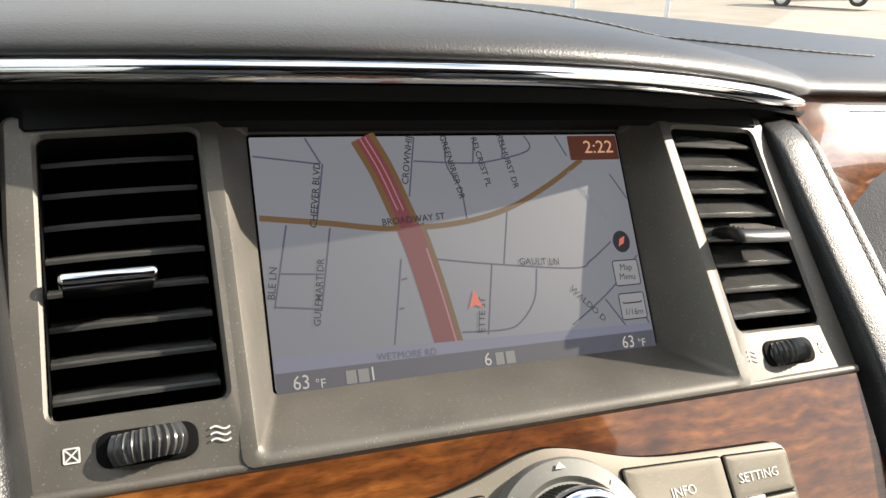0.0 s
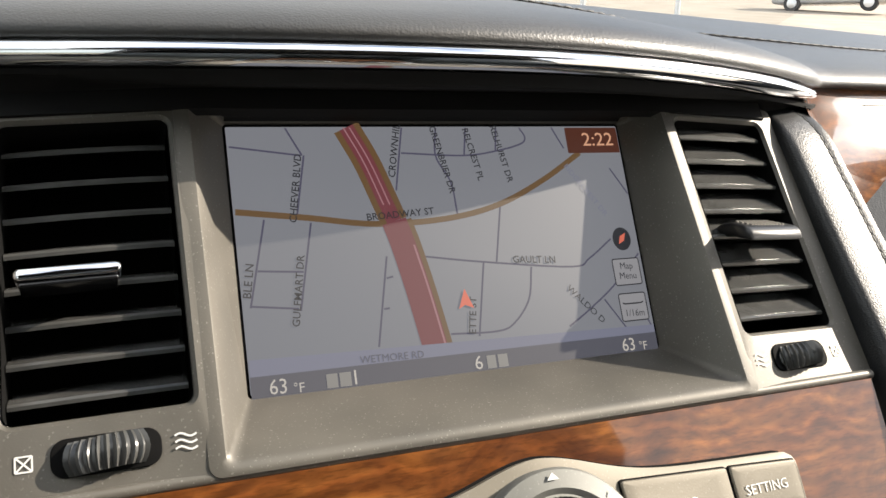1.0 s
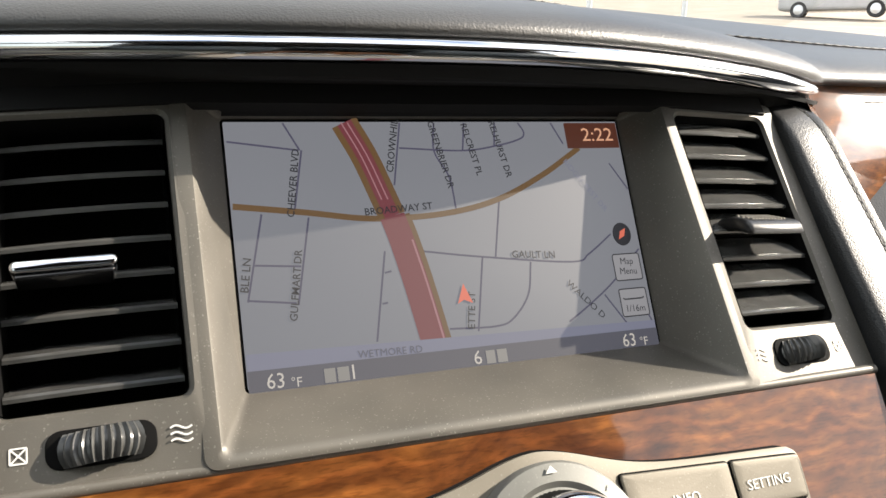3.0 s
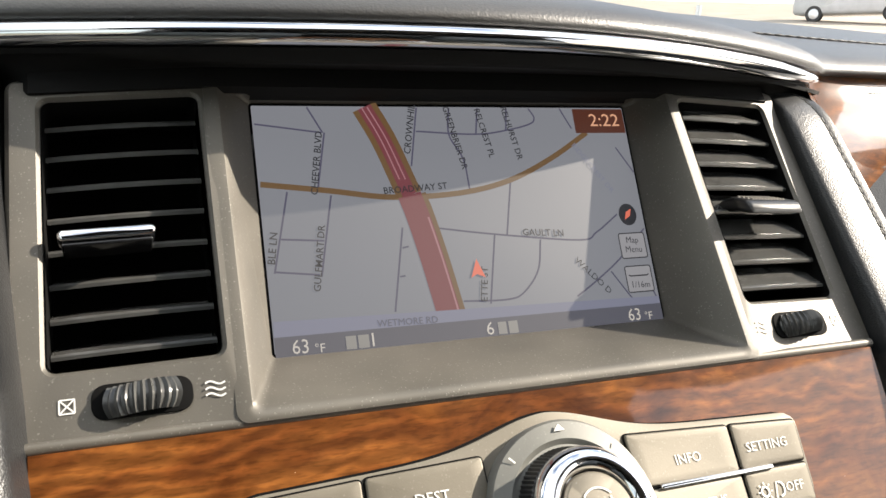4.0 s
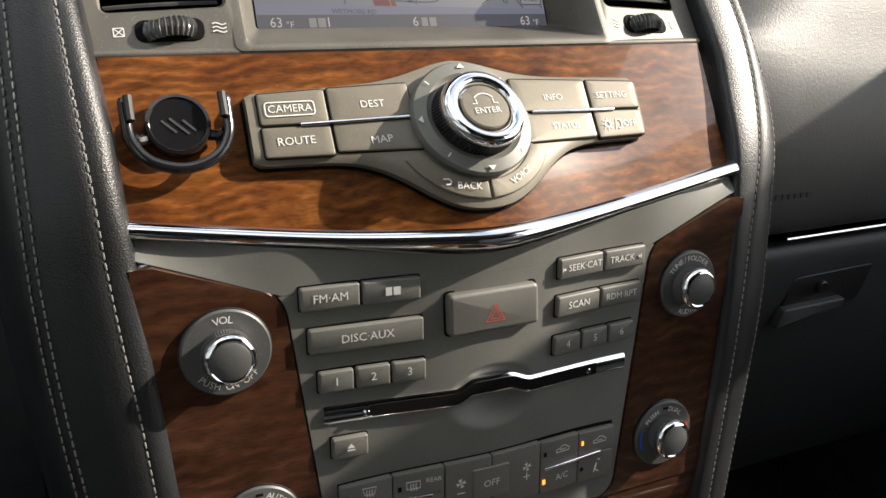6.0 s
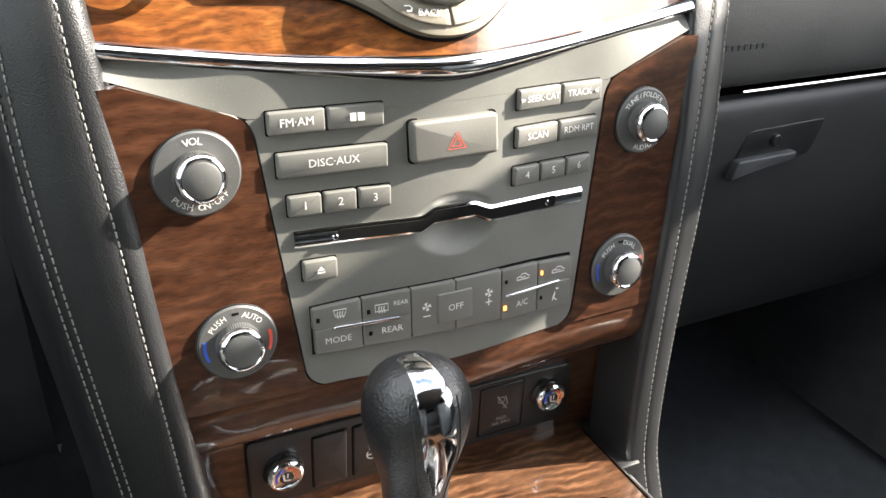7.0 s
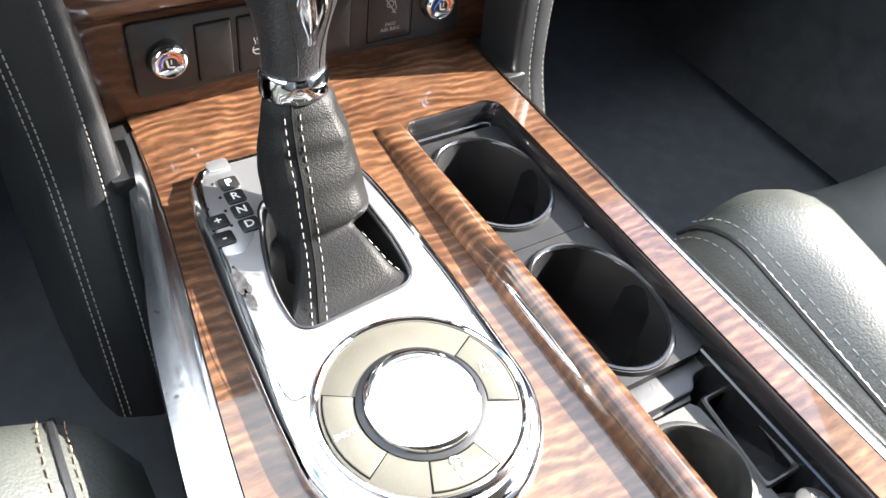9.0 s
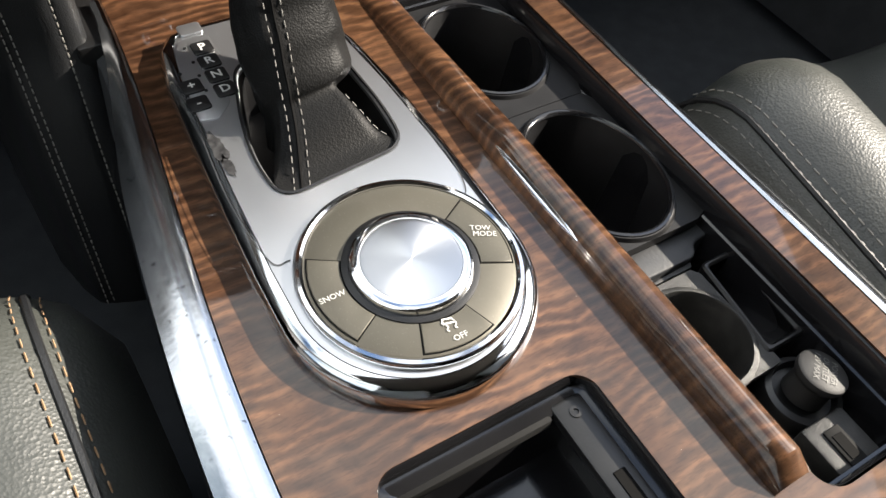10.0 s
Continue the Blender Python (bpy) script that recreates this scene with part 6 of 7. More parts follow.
def lever_at(s, a, b):
    """Point at distance s up the lever, a to the right and b towards the rear."""
    return foot + axis * s + right * a + back * b


KN = [(0.012, 0.0170, 0.0155), (0.020, 0.0172, 0.0160), (0.032, 0.0180, 0.0175), (0.044, 0.0200, 0.0205), (0.056, 0.0232, 0.0238), (0.068, 0.0262, 0.0262), (0.080, 0.0276, 0.0272), (0.090, 0.0268, 0.0262), (0.099, 0.0235, 0.0226), (0.105, 0.0180, 0.0172), (0.1085, 0.0105, 0.0100), (0.1095, 0.0025, 0.0025)]
KN = [(s if s < 0.0121 else 0.012 + (s - 0.012) * 0.875, a * 0.95, b * 0.95) for s, a, b in KN]
KN = [tuple(p) for p in smooth_path(KN, 4)]
bm = bmesh.new()
rings(bm, [[lever_at(s, a * math.cos(2 * math.pi * i / 40), b * math.sin(2 * math.pi * i / 40)) for i in range(40)] for s, a, b in KN])
part("knob", bm, GRIP_LEATHER, lever, "black grained leather knob")
# chrome blade from the top of the knob down its back


def knob_size(s):
    for p, q in zip(KN, KN[1:]):
        if s <= q[0]:
            k = (s - p[0]) / max(1e-9, q[0] - p[0])
            return p[1] + (q[1] - p[1]) * k, p[2] + (q[2] - p[2]) * k
    return KN[-1][1:]


def knob_top(x, y):
    """Height on the upper half of the knob above an offset from its axis."""
    lo, hi = 0.072, KN[-1][0]
    for _ in range(24):
        m = (lo + hi) / 2
        a, b = knob_size(m)
        lo, hi = (m, hi) if (x / a) ** 2 + (y / b) ** 2 < 1 else (lo, m)
    return lo


bm = bmesh.new()
loops = []
for i in range(15):
    s = 0.033 + 0.039 * i / 14
    a, b = knob_size(s)
    half = 0.0022 + 0.0066 * smoothstep(0.030, 0.060, s)
    xs_ = [0.0030 - 0.0036 * smoothstep(0.04, 0.085, s) + half * (-1 + 2 * k / 12) for k in range(13)]
    loops.append([lever_at(s, x, b * math.sqrt(max(0, 1 - (x / a) ** 2)) + 0.0011 - 0.0010 * (-1 + 2 * k / 12) ** 6) for k, x in enumerate(xs_)])
b0 = knob_size(0.072)[1]
for i in range(1, 16):
    y = b0 * 0.985 - (b0 + 0.006) * (i / 15) ** 0.9
    half = 0.0088 - 0.0022 * i / 15
    row = []
    for k in range(13):
        x = 0.0030 - 0.0036 * smoothstep(0.04, 0.085, 0.075 + 0.02 * i / 15) + half * (-1 + 2 * k / 12)
        row.append(lever_at(knob_top(x, y) + 0.0008 * (i / 15) - 0.0008 * (-1 + 2 * k / 12) ** 6, x, y + 0.0009 * (1 - i / 15)))
    loops.append(row)
rings(bm, loops, False, False, False)
bmesh.ops.solidify(bm, geom=bm.faces[:], thickness=-0.0012)
part("chrome_blade", bm, CHROME, lever, "polished chrome blade")
bm = bmesh.new()
loops = []
for i in range(9):
    q = i / 8
    s = 0.036 + 0.010 * q
    y = knob_size(s)[1]
    loops.append([lever_at(s, 0.0028 + (0.0006 + 0.0016 * math.sin(math.pi * q)) * c, y + 0.0008 + 0.0010 * d) for c, d in ((-1, 0), (-0.6, 1), (0.6, 1), (1, 0))])
rings(bm, loops)
part("release_button", bm, GLOSS, lever)
for side in (-1, 1):
    path = []
    for i in range(26):
        s = 0.016 + 0.072 * i / 25
        a, b = knob_size(s)
        x = 0.0024 - 0.0030 * smoothstep(0.03, 0.085, s) + side * (0.0064 + 0.0050 * smoothstep(0.02, 0.06, s))
        path.append(lever_at(s, x, b * math.sqrt(max(0, 1 - (x / a) ** 2)) + 0.0001))
    part("seam", tube(path, 0.00045, 6), RUBBER, lever)
part("collar", rings(bmesh.new(), [[lever_at(s, a * math.cos(2 * math.pi * i / 36), a * 0.92 * math.sin(2 * math.pi * i / 36)) for i in range(36)] for s, a in ((-0.002, 0.0170), (0.000, 0.0186), (0.011, 0.0184), (0.013, 0.0172))]), CHROME, lever, "polished chrome collar")
# stitched boot: narrow under the collar, flaring to the driver's rear corner, sunk on the other side
bm = bmesh.new()
hs2 = soften([(-0.0985, -0.0072), (-0.0320, -0.0010), (-0.0285, 0.0300), (-0.0305, 0.0860), (-0.0820, 0.0860), (-0.0990, 0.0250)], 0.010, 12)
n = len(hs2)
loops = []
ts = [i / 44 for i in range(45)]
base_c = Vector((-0.0650, 0.0400))
SACK = [(0.0, -0.0660, 0.0440, 0.0205), (0.15, -0.0650, 0.0480, 0.0215), (0.30, -0.0630, 0.0560, 0.0250), (0.50, -0.0605, 0.0690, 0.0275), (0.74, -0.0592, 0.0815, 0.0268), (0.90, -0.0590, 0.0870, 0.0222), (0.965, -0.0590, 0.0885, 0.0206), (1.0, -0.0590, 0.0890, 0.0176)]


def sack(t):
    """Centre and radius of the boot's column at a height."""
    for a, b in zip(SACK, SACK[1:]):
        if t <= b[0] + 1e-9:
            q = smoothstep(0, 1, (t - a[0]) / (b[0] - a[0])) * 0.5 + 0.5 * (t - a[0]) / (b[0] - a[0])
            return [a[k] + (b[k] - a[k]) * q for k in (1, 2, 3)]


for t in ts:
    row = []
    sx, sy, sr = sack(t)
    for i, (x, y) in enumerate(hs2):
        ang = math.atan2(y - base_c.y, x - base_c.x)
        flap = smoothstep(0.026, 0.002, y)
        k = min(1.0, t / 0.27)
        k = 1 - (1 - k) ** 1.3
        fade = math.sin(math.pi * min(1, t * 1.05)) ** 0.8
        r = sr + (0.0013 * math.sin(ang * 3 + t * 6) + 0.0009 * math.sin(ang * 5 - t * 8 + 1) + 0.0005 * math.sin(ang * 8 + t * 11) + 0.0003 * math.sin(ang * 7 - t * 34)) * fade
        # a sagging fold hangs over the crease where the column meets the spread skirt
        r += 0.0036 * math.exp(-((t - 0.36) / 0.06) ** 2) * max(0, math.cos(ang + radians(25))) - 0.0034 * math.exp(-((t - 0.25) / 0.04) ** 2) * max(0, math.cos(ang + radians(30)))
        cx_, cy_ = sx + r * math.cos(ang), sy + r * 0.94 * math.sin(ang)
        zc = ZP - 0.018 + (foot.z - ZP + 0.018) * t
        zf = ZP - 0.0005 + (foot.z - ZP + 0.0005) * (0.80 * t * (1 - smoothstep(0.2, 0.5, t)) + t * smoothstep(0.2, 0.5, t)) + 0.0020 * math.sin(ang * 7 + 2) * smoothstep(0, 0.1, t) * (1 - smoothstep(0.15, 0.35, t)) - 0.0030 * math.exp(-((t - 0.06) / 0.05) ** 2)
        fx, fy = x + (cx_ - x) * k, y + (cy_ - y) * k
        row.append(Vector((cx_ + (fx - cx_) * flap, cy_ + (fy - cy_) * flap, zc + (zf - zc) * flap)))
    loops.append(row)
rings(bm, loops, False, False)
part("boot", bm, BOOT_LEATHER, lever, "creased black leather boot", 80)
i0 = min(range(n), key=lambda i: abs(hs2[i][0] + 0.0875) + abs(hs2[i][1] + 0.0060))
for off_ in (-0.0042, 0.0042):
    path = []
    for row in loops:
        p, a, b = row[i0], row[(i0 - 2) % n], row[(i0 + 2) % n]
        tang = (b - a).normalized()
        out = Vector((tang.y, -tang.x, 0.0))
        if out.y > 0:
            out = -out
        path.append(p + tang * off_ + out * 0.0007)
    part("seam_stitching", stitches(smooth_path(path, 4), 0.0034, 0.0020, 0.00030), THREAD, lever, "pale thread stitching")
part("boot_seam", tube([r[i0] + Vector((0, -0.0003, 0)) for r in loops], 0.0008, 6), DARK, lever)
corner = sorted(range(n), key=lambda i: abs(hs2[i][0] + 0.0330) + abs(hs2[i][1] - 0.0010))[0]
for k in (3, 8):
    path = [loops[j][(corner + k) % n] + Vector((0.0002, -0.0004, 0.0008)) for j in range(1, 11)]
    part("rim_stitching", stitches(path, 0.0034, 0.0018, 0.0003), THREAD, lever)

# ---- passenger side of the dashboard ----
pd = thing("passenger_dashboard", (0.5, 0.33, 0.75), "grey black passenger dashboard with wood inlay and glove box", "dashboard")


def loft(rows, name, mat, parent, label="", per=4):
    bm = bmesh.new()
    rings(bm, [smooth_path(r, per) for r in rows], False, False, False)
    return part(name, bm, mat, parent, label)


xs2 = [0.200 + 0.0475 * i for i in range(13)]
loft([[(x, hood_y(x) + 0.006, hood_z(x) + 0.004), (x, hood_y(x) - 0.001, hood_z(x) - 0.008), (x, hood_y(x) - 0.017, hood_z(x) - 0.026), (x, hood_y(x) - 0.026, hood_z(x) - 0.050), (x, hood_y(x) - 0.028, hood_z(x) - 0.090)] for x in xs2], "wood_inlay", WOOD, pd, "glossy wood inlay above the passenger")


def bag_top(x):
    return 1.225 + 0.055 * smoothstep(0.20, 0.34, x) + 0.006 * smoothstep(0.34, 0.7, x)


rows = []
for x in xs2:
    t = bag_top(x)
    e = smoothstep(0.200, 0.26, x)
    rows.append([(x, 0.392, t - 0.010), (x, 0.376, t), (x, 0.352 - 0.004 * e, t - 0.016), (x, 0.330 - 0.010 * e, 1.170 + (t - 1.225) * 0.95 + 0.020), (x, 0.312 - 0.016 * e, 1.190), (x, 0.296 - 0.016 * e, 1.150), (x, 0.288 - 0.014 * e, 1.100), (x, 0.286 - 0.010 * e, 1.056), (x, 0.284, 1.045), (x, 0.296, 1.042)])
loft(rows, "airbag_cover", DASH, pd, "smooth grained airbag cover")
rows2 = [(x, 0.3760, bag_top(x) + 0.0008) for x in [0.200 + 0.012 * i for i in range(49)]]
part("chrome_line", tube(rows2, 0.0011, 8), CHROME, pd)
part("seam_strip", tube([(x, 0.2835, 1.0395) for x in (0.316, 0.40, 0.55, 0.75)], 0.0014, 8), CHROME, pd, "thin bright strip along the glove box seam")
bars("embossed_word", [(0.272 + 0.0062 * i, 0.2765 + 0.0062 * i, 1.0775, 1.0815) for i in range(8)], 0.0003, lambda u, v, w: Vector((u, 0.2736 - w, v)), GRAINED, pd, 0.0006)
part("core", block(0.225, 0.770, 0.405, 0.720, 0.790, 1.285, 0.010), MATT, pd, "dark core behind the covers")
gb = thing("glove_box", (0.47, 0.29, 0.76), "dark grained glove box with a flap latch", "glove box")
rows = [[(x, 0.292, 1.035), (x, 0.281, 1.030), (x, 0.280, 1.00), (x, 0.286, 0.92), (x, 0.305, 0.84), (x, 0.335, 0.775), (x, 0.36, 0.765)] for x in (0.235, 0.30, 0.42, 0.56, 0.72)]
loft(rows, "door", FLAP, gb)
part("latch_recess", slab(soften([(0.316, 0.972), (0.405, 0.976), (0.418, 1.008), (0.330, 1.006)], 0.006, 4), -0.002, 0.0012, 0.0006, 0, lambda u, v, w: Vector((u, 0.2800 - w, v))), BLACK, gb)
part("latch_flap", slab(soften([(0.312, 0.966), (0.382, 0.976), (0.384, 0.984), (0.318, 0.983)], 0.003, 4), 0.0, 0.0080, 0.0016, 0, lambda u, v, w: Vector((u, 0.2800 - w, v))), GRAINED, gb, "grey latch flap")
part("lock", lathe([(0.0055, 0.0), (0.0055, 0.0040), (0.0044, 0.0048), (0.0006, 0.0046)], 0.360, 0.9950, 24, lambda u, v, w: Vector((u, 0.2800 - w, v))), BLACK, gb)

# ---- footwells, floor, pedals ----
def cover(x0, x1, rows, name, mat, parent, label=""):
    bm = bmesh.new()
    rings(bm, [[(x, y, z) for y, z in rows] for x in [x0 + (x1 - x0) * i / 8 for i in range(9)]], False, False, False)
    return part(name, bm, mat, parent, label, 60)


floor_ = thing("floor", (0, 0, 0.48), "dark grey carpeted footwells", "floor", kind="structure")
cover(-0.80, 0.80, [(0.78, 0.95), (0.70, 0.70), (0.58, 0.54), (0.40, 0.50), (-1.6, 0.50)], "carpet", CARPET, floor_)
bm = bmesh.new()
rings(bm, [[(0.150, 0.36, 0.52), (0.150, 0.36, 1.03)], [(0.150, 0.215, 0.52), (0.150, 0.215, 0.96)], [(0.146, 0.190, 0.52), (0.146, 0.190, 0.80)], [(0.134, 0.05, 0.52), (0.134, 0.05, 0.79)]], False, False, False)
part("tunnel_side", bm, GRAINED, floor_)
# soft moulded panel beside the passenger's feet
loft([[(0.70, y, 0.52), (0.72, y + 0.02, 0.66), (0.70, y + 0.03, 0.80), (0.74, y, 0.98)] for y in (0.60, 0.45, 0.30, 0.15, -0.10, -0.40)], "kick_panel", GRAINED, floor_)
under = thing("knee_panel", (-0.46, 0.34, 0.72), "dark moulded knee panel under the steering column", "dashboard")
loft([[(x, 0.40, 1.24), (x, 0.325, 1.18), (x, 0.300, 1.05), (x, 0.315, 0.92), (x, 0.36, 0.80), (x, 0.44, 0.74)] for x in (-0.222, -0.30, -0.45, -0.60, -0.75)], "cover", GRAINED, under)
pedal = thing("accelerator_pedal", (-0.31, 0.44, 0.56), "ribbed black rubber accelerator pedal", "pedal")
pm = pose(-0.315, 0.415, 0.640, -58, 0, 0)
bm = slab(rounded(-0.030, 0.030, -0.075, 0.075, 0.010, 4), -0.010, 0.0, 0.002)
part("pad", warp(bm, lambda u, v, w: pm @ Vector((u, v, w))), RUBBER, pedal)
for k in range(11):
    bm = slab(rounded(-0.026, 0.026, -0.066 + 0.012 * k, -0.059 + 0.012 * k, 0.002, 2), -0.001, 0.003, 0.001)
    part("rib", warp(bm, lambda u, v, w: pm @ Vector((u, v, w))), GRAINED, pedal)
part("stalk", tube([pm @ Vector((0, 0.05, -0.008)), pm @ Vector((0, 0.12, -0.05)), (-0.32, 0.62, 0.80)], 0.008, 8), BLACK, pedal)

# ---- seats ----
def seat(name, x0, x1, front, back_y, top_z, label, rows_at):
    s = thing(name, ((x0 + x1) / 2, (front + back_y) / 2, 0.50), label, "car seat", "front seats")
    nu, nv = 30, 34

    def surf(q, t):
        """q across, t from the front edge back."""
        x = x0 + (x1 - x0) * q
        y = front + (back_y - front) * t
        edge = min(q, 1 - q)
        side = 0.030 * math.exp(-((edge - 0.14) / 0.10) ** 2)
        dip = -0.012 * smoothstep(0.20, 0.45, edge)
        roll = -0.060 * (1 - math.sqrt(max(0, 1 - max(0, (0.085 - edge) / 0.085) ** 2)))
        nose = -0.08 * (1 - math.sqrt(max(0, 1 - max(0, (0.13 - t) / 0.13) ** 2)))
        groove = -0.004 * (math.exp(-((edge - 0.245) / 0.010) ** 2) + math.exp(-((t - 0.42) / 0.008) ** 2) * (1 if edge > 0.245 else 0))
        return Vector((x, y, top_z + side + dip + roll + nose + groove + 0.010 - 0.075 * t))
    rows = [[surf(i / nu, j / nv) for i in range(nu + 1)] for j in range(nv + 1)]
    bm = bmesh.new()
    rings(bm, rows, False, False, False)
    part("cushion", bm, SEAT, s)
    base = [surf(i / nu, 0) for i in range(nu + 1)] + [surf(1, j / nv) for j in range(1, nv + 1)] + [surf(1 - i / nu, 1) for i in range(1, nu + 1)] + [surf(0, 1 - j / nv) for j in range(1, nv)]
    bm = bmesh.new()
    rings(bm, [[p for p in base], [Vector((p.x, p.y, p.z - 0.03)) for p in base], [Vector((x0 + 0.02 + (p.x - x0) * 0.92, p.y - 0.02 * (p.y - back_y), 0.56)) for p in base]], False, False)
    part("side_skirt", bm, SEAT, s)
    for e, th in rows_at:
        q = 1 - e if x0 < 0 else e
        p = [surf(q, 0.02 + 0.98 * k / 40) + Vector((0, 0, 0.0003)) for k in range(41)]
        part("stitching", stitches(p, 0.0056, 0.0026, th), TAN_THREAD if x0 < 0 else THREAD, s, "contrast thread stitching")
    mid = sum(e for e, th in rows_at) / 2
    p = [surf(mid if x0 > 0 else 1 - mid, 0.015 + 0.98 * k / 40) for k in range(41)]
    part("piping", tube(p, 0.0024, 6), LEATHER, s)
    bm = bmesh.new()
    loops = []
    for k in range(12):
        t = k / 11
        y = back_y - 0.02 - 0.20 * t
        z = top_z - 0.02 + 0.62 * t
        ww = 1 - 0.18 * t * t
        cx = (x0 + x1) / 2
        row = []
        for i in range(24):
            a = 2 * math.pi * i / 24
            c, s_ = math.cos(a), math.sin(a)
            row.append(Vector((cx + ww * (x1 - x0) / 2 * (abs(c) ** 0.5) * (1 if c > 0 else -1), y + 0.065 * (abs(s_) ** 0.6) * (1 if s_ > 0 else -1), z)))
        loops.append(row)
    rings(bm, loops)
    part("backrest", bm, SEAT, s)
    return s


seat("front_passenger_chair", 0.188, 0.735, 0.030, -0.52, 0.768, "dark leather passenger seat with pale contrast stitching", ((0.044, 0.0005), (0.070, 0.0006)))
seat("driver_chair", -0.745, -0.185, 0.050, -0.56, 0.790, "dark leather driver seat with tan contrast stitching", ((0.0530, 0.0005), (0.0740, 0.0005)))

# ---- cabin shell, windscreen and doors ----
SHELL = plain_noise("cabin_lining", (0.075, 0.073, 0.070), (0.095, 0.092, 0.088), 0.9, 60, 0.4)
PAINT = plain_noise("body_paint", (0.02, 0.02, 0.022), (0.028, 0.028, 0.03), 0.3, 10, 0, 0.6)
TINT = bpy.data.materials.new("clear_glass")
TINT.use_nodes = True
tn = TINT.node_tree.nodes
tn.remove(tn["Principled BSDF"])
tr, gl, fr, mx = tn.new("ShaderNodeBsdfTransparent"), tn.new("ShaderNodeBsdfGlossy"), tn.new("ShaderNodeFresnel"), tn.new("ShaderNodeMixShader")
tr.inputs["Color"].default_value, gl.inputs["Roughness"].default_value, fr.inputs["IOR"].default_value = (0.93, 0.95, 0.94, 1), 0.02, 1.35
for a, b in ((fr.outputs[0], mx.inputs[0]), (tr.outputs[0], mx.inputs[1]), (gl.outputs[0], mx.inputs[2]), (mx.outputs[0], tn["Material Output"].inputs[0])):
    TINT.node_tree.links.new(a, b)
# assumed tint for the added driver's pane, weakening daylight from the left
DIMMER = bpy.data.materials.new("dimming_glass")
DIMMER.use_nodes = True
tn = DIMMER.node_tree.nodes
tn.remove(tn["Principled BSDF"])
tr = tn.new("ShaderNodeBsdfTransparent")
tr.inputs["Color"].default_value = (0.66, 0.69, 0.69, 1)
DIMMER.node_tree.links.new(tr.outputs[0], tn["Material Output"].inputs[0])
roof = thing("ceiling", (0, -0.6, 1.93), "grey fabric headlining", "ceiling", kind="structure")
part("lining", block(-0.76, 0.76, -2.6, -0.20, 1.91, 1.94, 0.01), SHELL, roof)
wind = thing("window_1", (0, 0.9, 1.30), "raked clear windscreen", "window", kind="structure")
bm = bmesh.new()
rings(bm, [[(-0.80 + 1.60 * i / 12, 1.22 - 0.10 * (i / 6 - 1) ** 2, 1.29) for i in range(13)], [(-0.72 + 1.44 * i / 12, -0.18 - 0.06 * (i / 6 - 1) ** 2, 1.91) for i in range(13)]], False, False, False)
bmesh.ops.recalc_face_normals(bm, faces=bm.faces)
if sum(f.normal.z for f in bm.faces) > 0:
    bmesh.ops.reverse_faces(bm, faces=bm.faces)
glass = part("pane", bm, TINT, wind, fix=False)
glass.visible_shadow = False
for s in (-1, 1):
    side = thing("door_1" if s < 0 else "door_2", (s * 0.80, -0.3, 0.5), "front door with dark grained lining", "car door", kind="structure")
    part("lining", block(min(s * 0.78, s * 0.84), max(s * 0.78, s * 0.84), -0.75, 0.80, 0.48, 1.09, 0.02), GRAINED, side)
    part("cowl_side", block(min(s * 0.78, s * 0.85), max(s * 0.78, s * 0.85), 0.08, 1.00, 0.48, 1.30, 0.02), GRAINED, side)
    part("rear_lining", block(min(s * 0.78, s * 0.84), max(s * 0.78, s * 0.84), -2.3, -0.76, 0.48, 1.24, 0.02), GRAINED, side)
    part("front_pillar", tube([(s * 0.845, 0.66, 1.08), (s * 0.83, 0.40, 1.225), (s * 0.80, 0.19, 1.360), (s * 0.79, 0.014, 1.474), (s * 0.775, -0.21, 1.620), (s * 0.755, -0.40, 1.745), (s * 0.75, -0.55, 1.87)], [0.075, 0.085, 0.058, 0.046, 0.044, 0.042, 0.042], 16), SHELL, side)
    part("middle_pillar", block(min(s * 0.74, s * 0.80), max(s * 0.74, s * 0.80), -0.86, -0.74, 1.22, 1.94, 0.01), SHELL, side)
    part("rear_pane", block(min(s * 0.765, s * 0.775), max(s * 0.765, s * 0.775), -2.46, -0.87, 1.23, 1.90, 0.002, 1), GLOSS, side, "dark privacy glass")
    part("roof_rail", tube([(s * 0.755, -0.38, 1.90), (s * 0.77, -1.0, 1.93), (s * 0.77, -2.4, 1.91)], 0.028, 10), SHELL, side)
    # unseen pane added on the driver's side only, to dim the cabin
    if s < 0:
        part("dimming_pane", block(-0.805, -0.800, -0.74, 0.60, 1.06, 1.90, 0), DIMMER, side, "unseen pane added to dim light from the driver's side")
rear = thing("wall_rear", (0, -2.5, 0.5), "grey lining closing the rear of the cabin", "wall", kind="structure")
part("lining", block(-0.84, 0.84, -2.55, -2.48, 0.48, 1.25, 0.02), SHELL, rear)
part("rear_pane", block(-0.62, 0.62, -2.49, -2.48, 1.24, 1.92, 0.002, 1), GLOSS, rear, "dark privacy glass")
part("pillar", block(-0.84, -0.62, -2.5, -2.44, 1.24, 1.95, 0.02), SHELL, rear)
part("pillar", block(0.62, 0.84, -2.5, -2.44, 1.24, 1.95, 0.02), SHELL, rear)
bench = thing("rear_bench", (0, -1.5, 0.5), "dark leather rear bench seat", "car seat")
part("cushion", block(-0.68, 0.68, -1.75, -1.25, 0.55, 0.84, 0.05, 4), SEAT, bench)
part("backrest", block(-0.68, 0.68, -1.92, -1.75, 0.70, 1.40, 0.05, 4), SEAT, bench)
bonnet = thing("bonnet", (0, 1.6, 1.0), "dark painted car bonnet beyond the windscreen", "car bonnet")
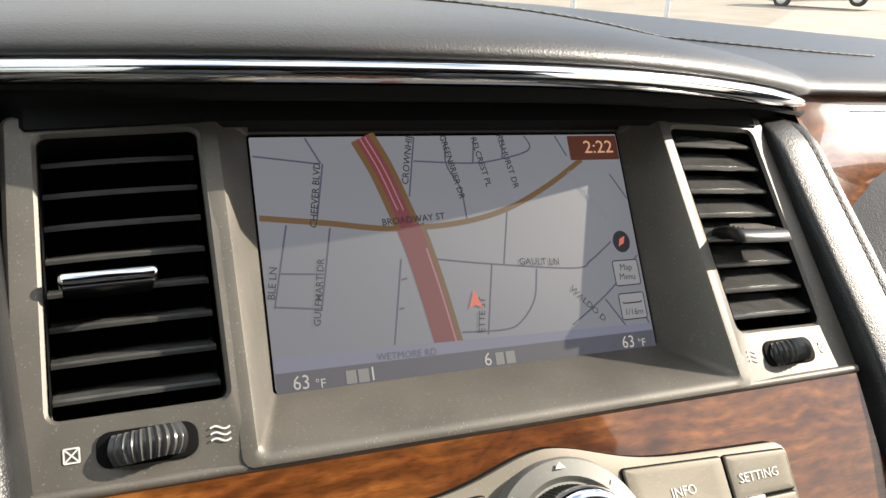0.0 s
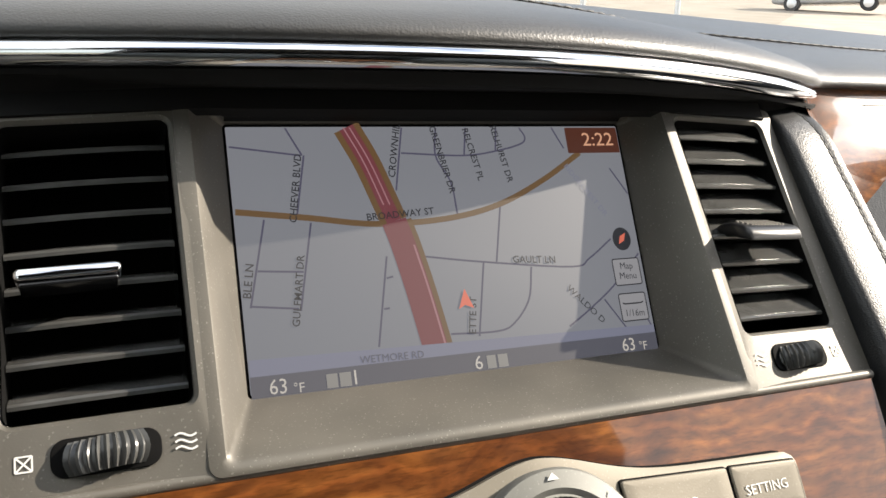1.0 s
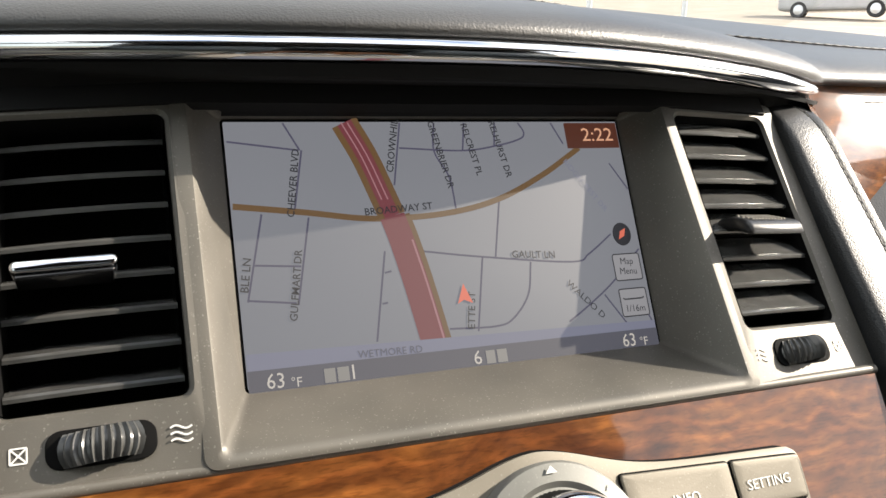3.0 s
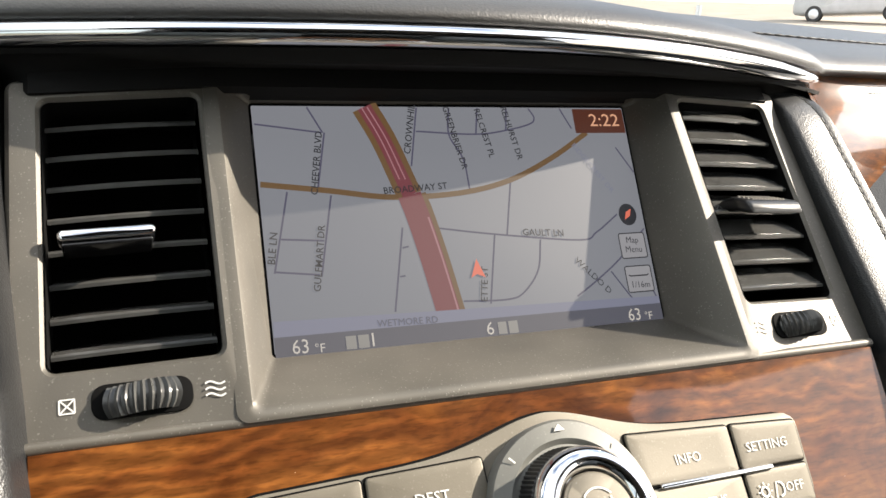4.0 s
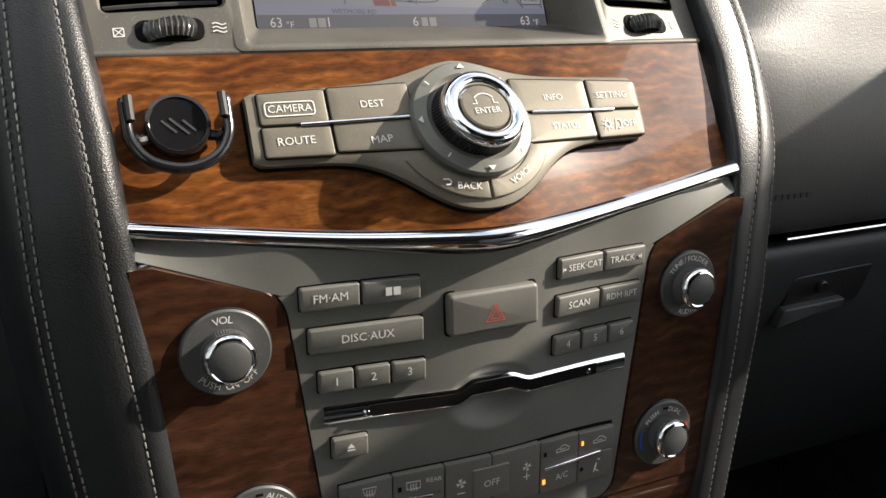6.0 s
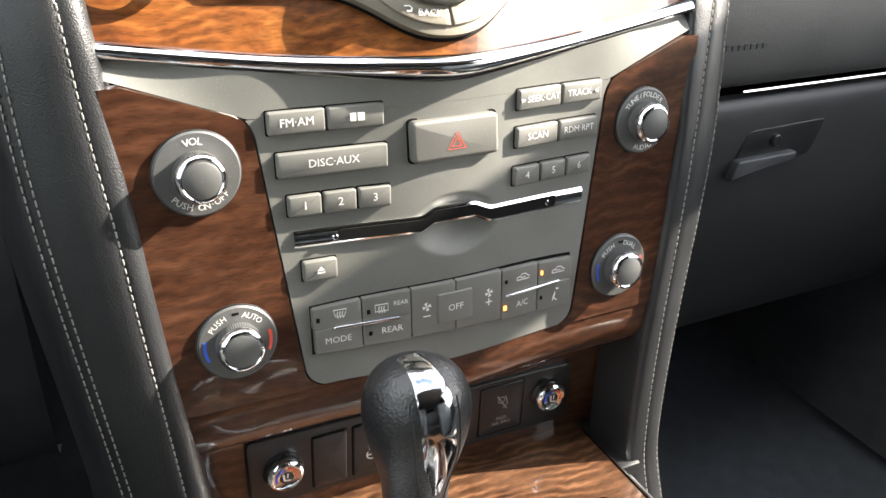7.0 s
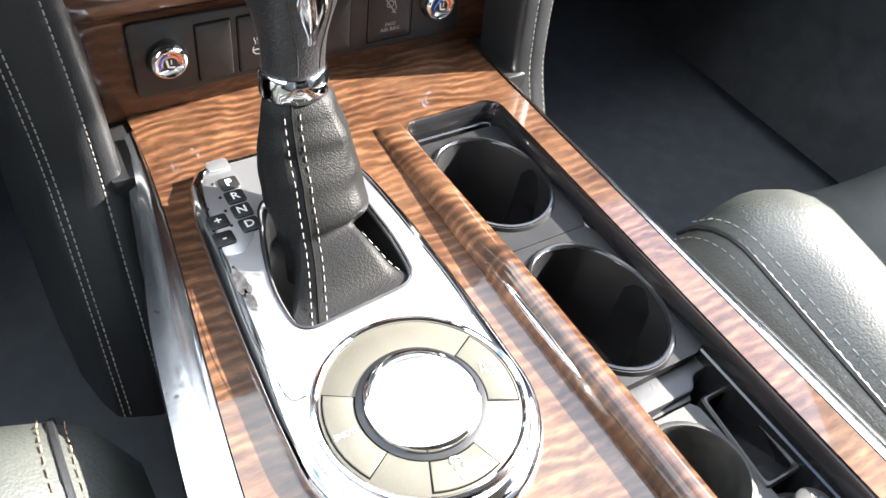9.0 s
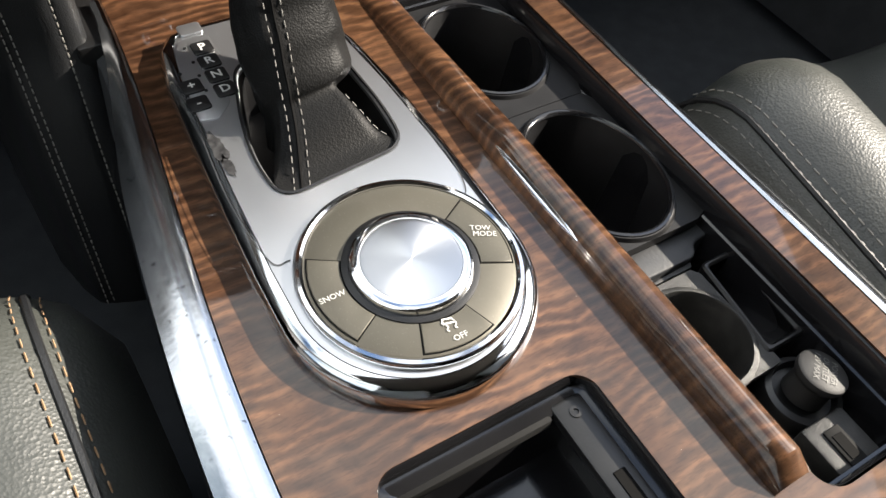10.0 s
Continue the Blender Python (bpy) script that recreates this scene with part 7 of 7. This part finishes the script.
loft([[(x, 1.24, 1.20 - 0.10 * x * x), (x, 1.5, 1.20 - 0.10 * x * x), (x, 2.0, 1.10 - 0.12 * x * x), (x, 2.35, 0.92)] for x in (-0.9, -0.6, -0.3, 0, 0.3, 0.6, 0.9)], "panel", PAINT, bonnet)
under2 = thing("underbody", (0, 0, 0.3), "dark painted underbody of the car", "car body")
part("pan", block(-0.86, 0.86, -2.6, 1.0, 0.36, 0.47, 0.03), PAINT, under2)

# ---- outside: sunlit lot with a parked van ----
LOT = plain_noise("sandy_concrete", (0.25, 0.215, 0.17), (0.32, 0.28, 0.23), 0.9, 0.8, 0.4)
bm = bmesh.new()


def slope(x, y):
    """The lot climbs gently ahead and to one side."""
    return min(4.5, 0.067 * max(0, 0.7 * x + 0.7 * y - 4))


grid = [-400, -150, -60] + [-40 + 4 * i for i in range(31)] + [120, 200, 400]
rings(bm, [[(x, y, slope(x, y)) for x in grid] for y in grid], False, False, False)
solo("ground", bm, LOT, "pale sunlit concrete lot", "ground", kind="structure")
van = thing("parked_van", (28.9, 27.2, 2.36), "pale grey parked car at the far side of the lot", "car")
VANP = plain_noise("pale_grey_paint", (0.42, 0.42, 0.42), (0.48, 0.48, 0.48), 0.35, 3, 0, 0.4)
vm = pose(28.9, 27.2, 2.36, -2.6, 0, 12) @ Matrix.Rotation(radians(-75), 4, "Z")


def vb(x0, x1, y0, y1, z0, z1, b=0.06):
    return warp(block(x0, x1, y0, y1, z0, z1, b, 3), lambda u, v, w: vm @ Vector((u, v, w)))


part("body", vb(-2.4, 2.4, -0.9, 0.9, 0.32, 1.05, 0.15), VANP, van)
part("cabin", vb(-1.5, 1.9, -0.8, 0.8, 1.0, 1.72, 0.22), VANP, van)
part("side_glass", vb(-1.3, 1.7, -0.83, -0.79, 1.12, 1.55, 0.02), GLOSS, van)
for k in (-1.5, 1.5):
    wh = part("wheel", warp(lathe([(0.34, -0.12), (0.34, 0.10), (0.30, 0.12), (0.22, 0.10), (0.02, 0.09)], 0, 0, 28), lambda u, v, w, k=k: vm @ Vector((k + u, -0.80 - w, 0.34 + v))), RUBBER, van)
    part("rim", warp(lathe([(0.21, 0.09), (0.20, 0.115), (0.06, 0.13), (0.02, 0.13)], 0, 0, 20), lambda u, v, w, k=k: vm @ Vector((k + u, -0.80 - w, 0.34 + v))), ALU_SPIN, wh)
for x in (5.42, 6.81):
    y, z = 9.0, slope(x, 9.0)
    solo("post", tube([(x, y, z - 0.05), (x, y, z + 1.3)], 0.035, 10), ALU, "slim grey metal post at the edge of the lot", "post", "lot posts")
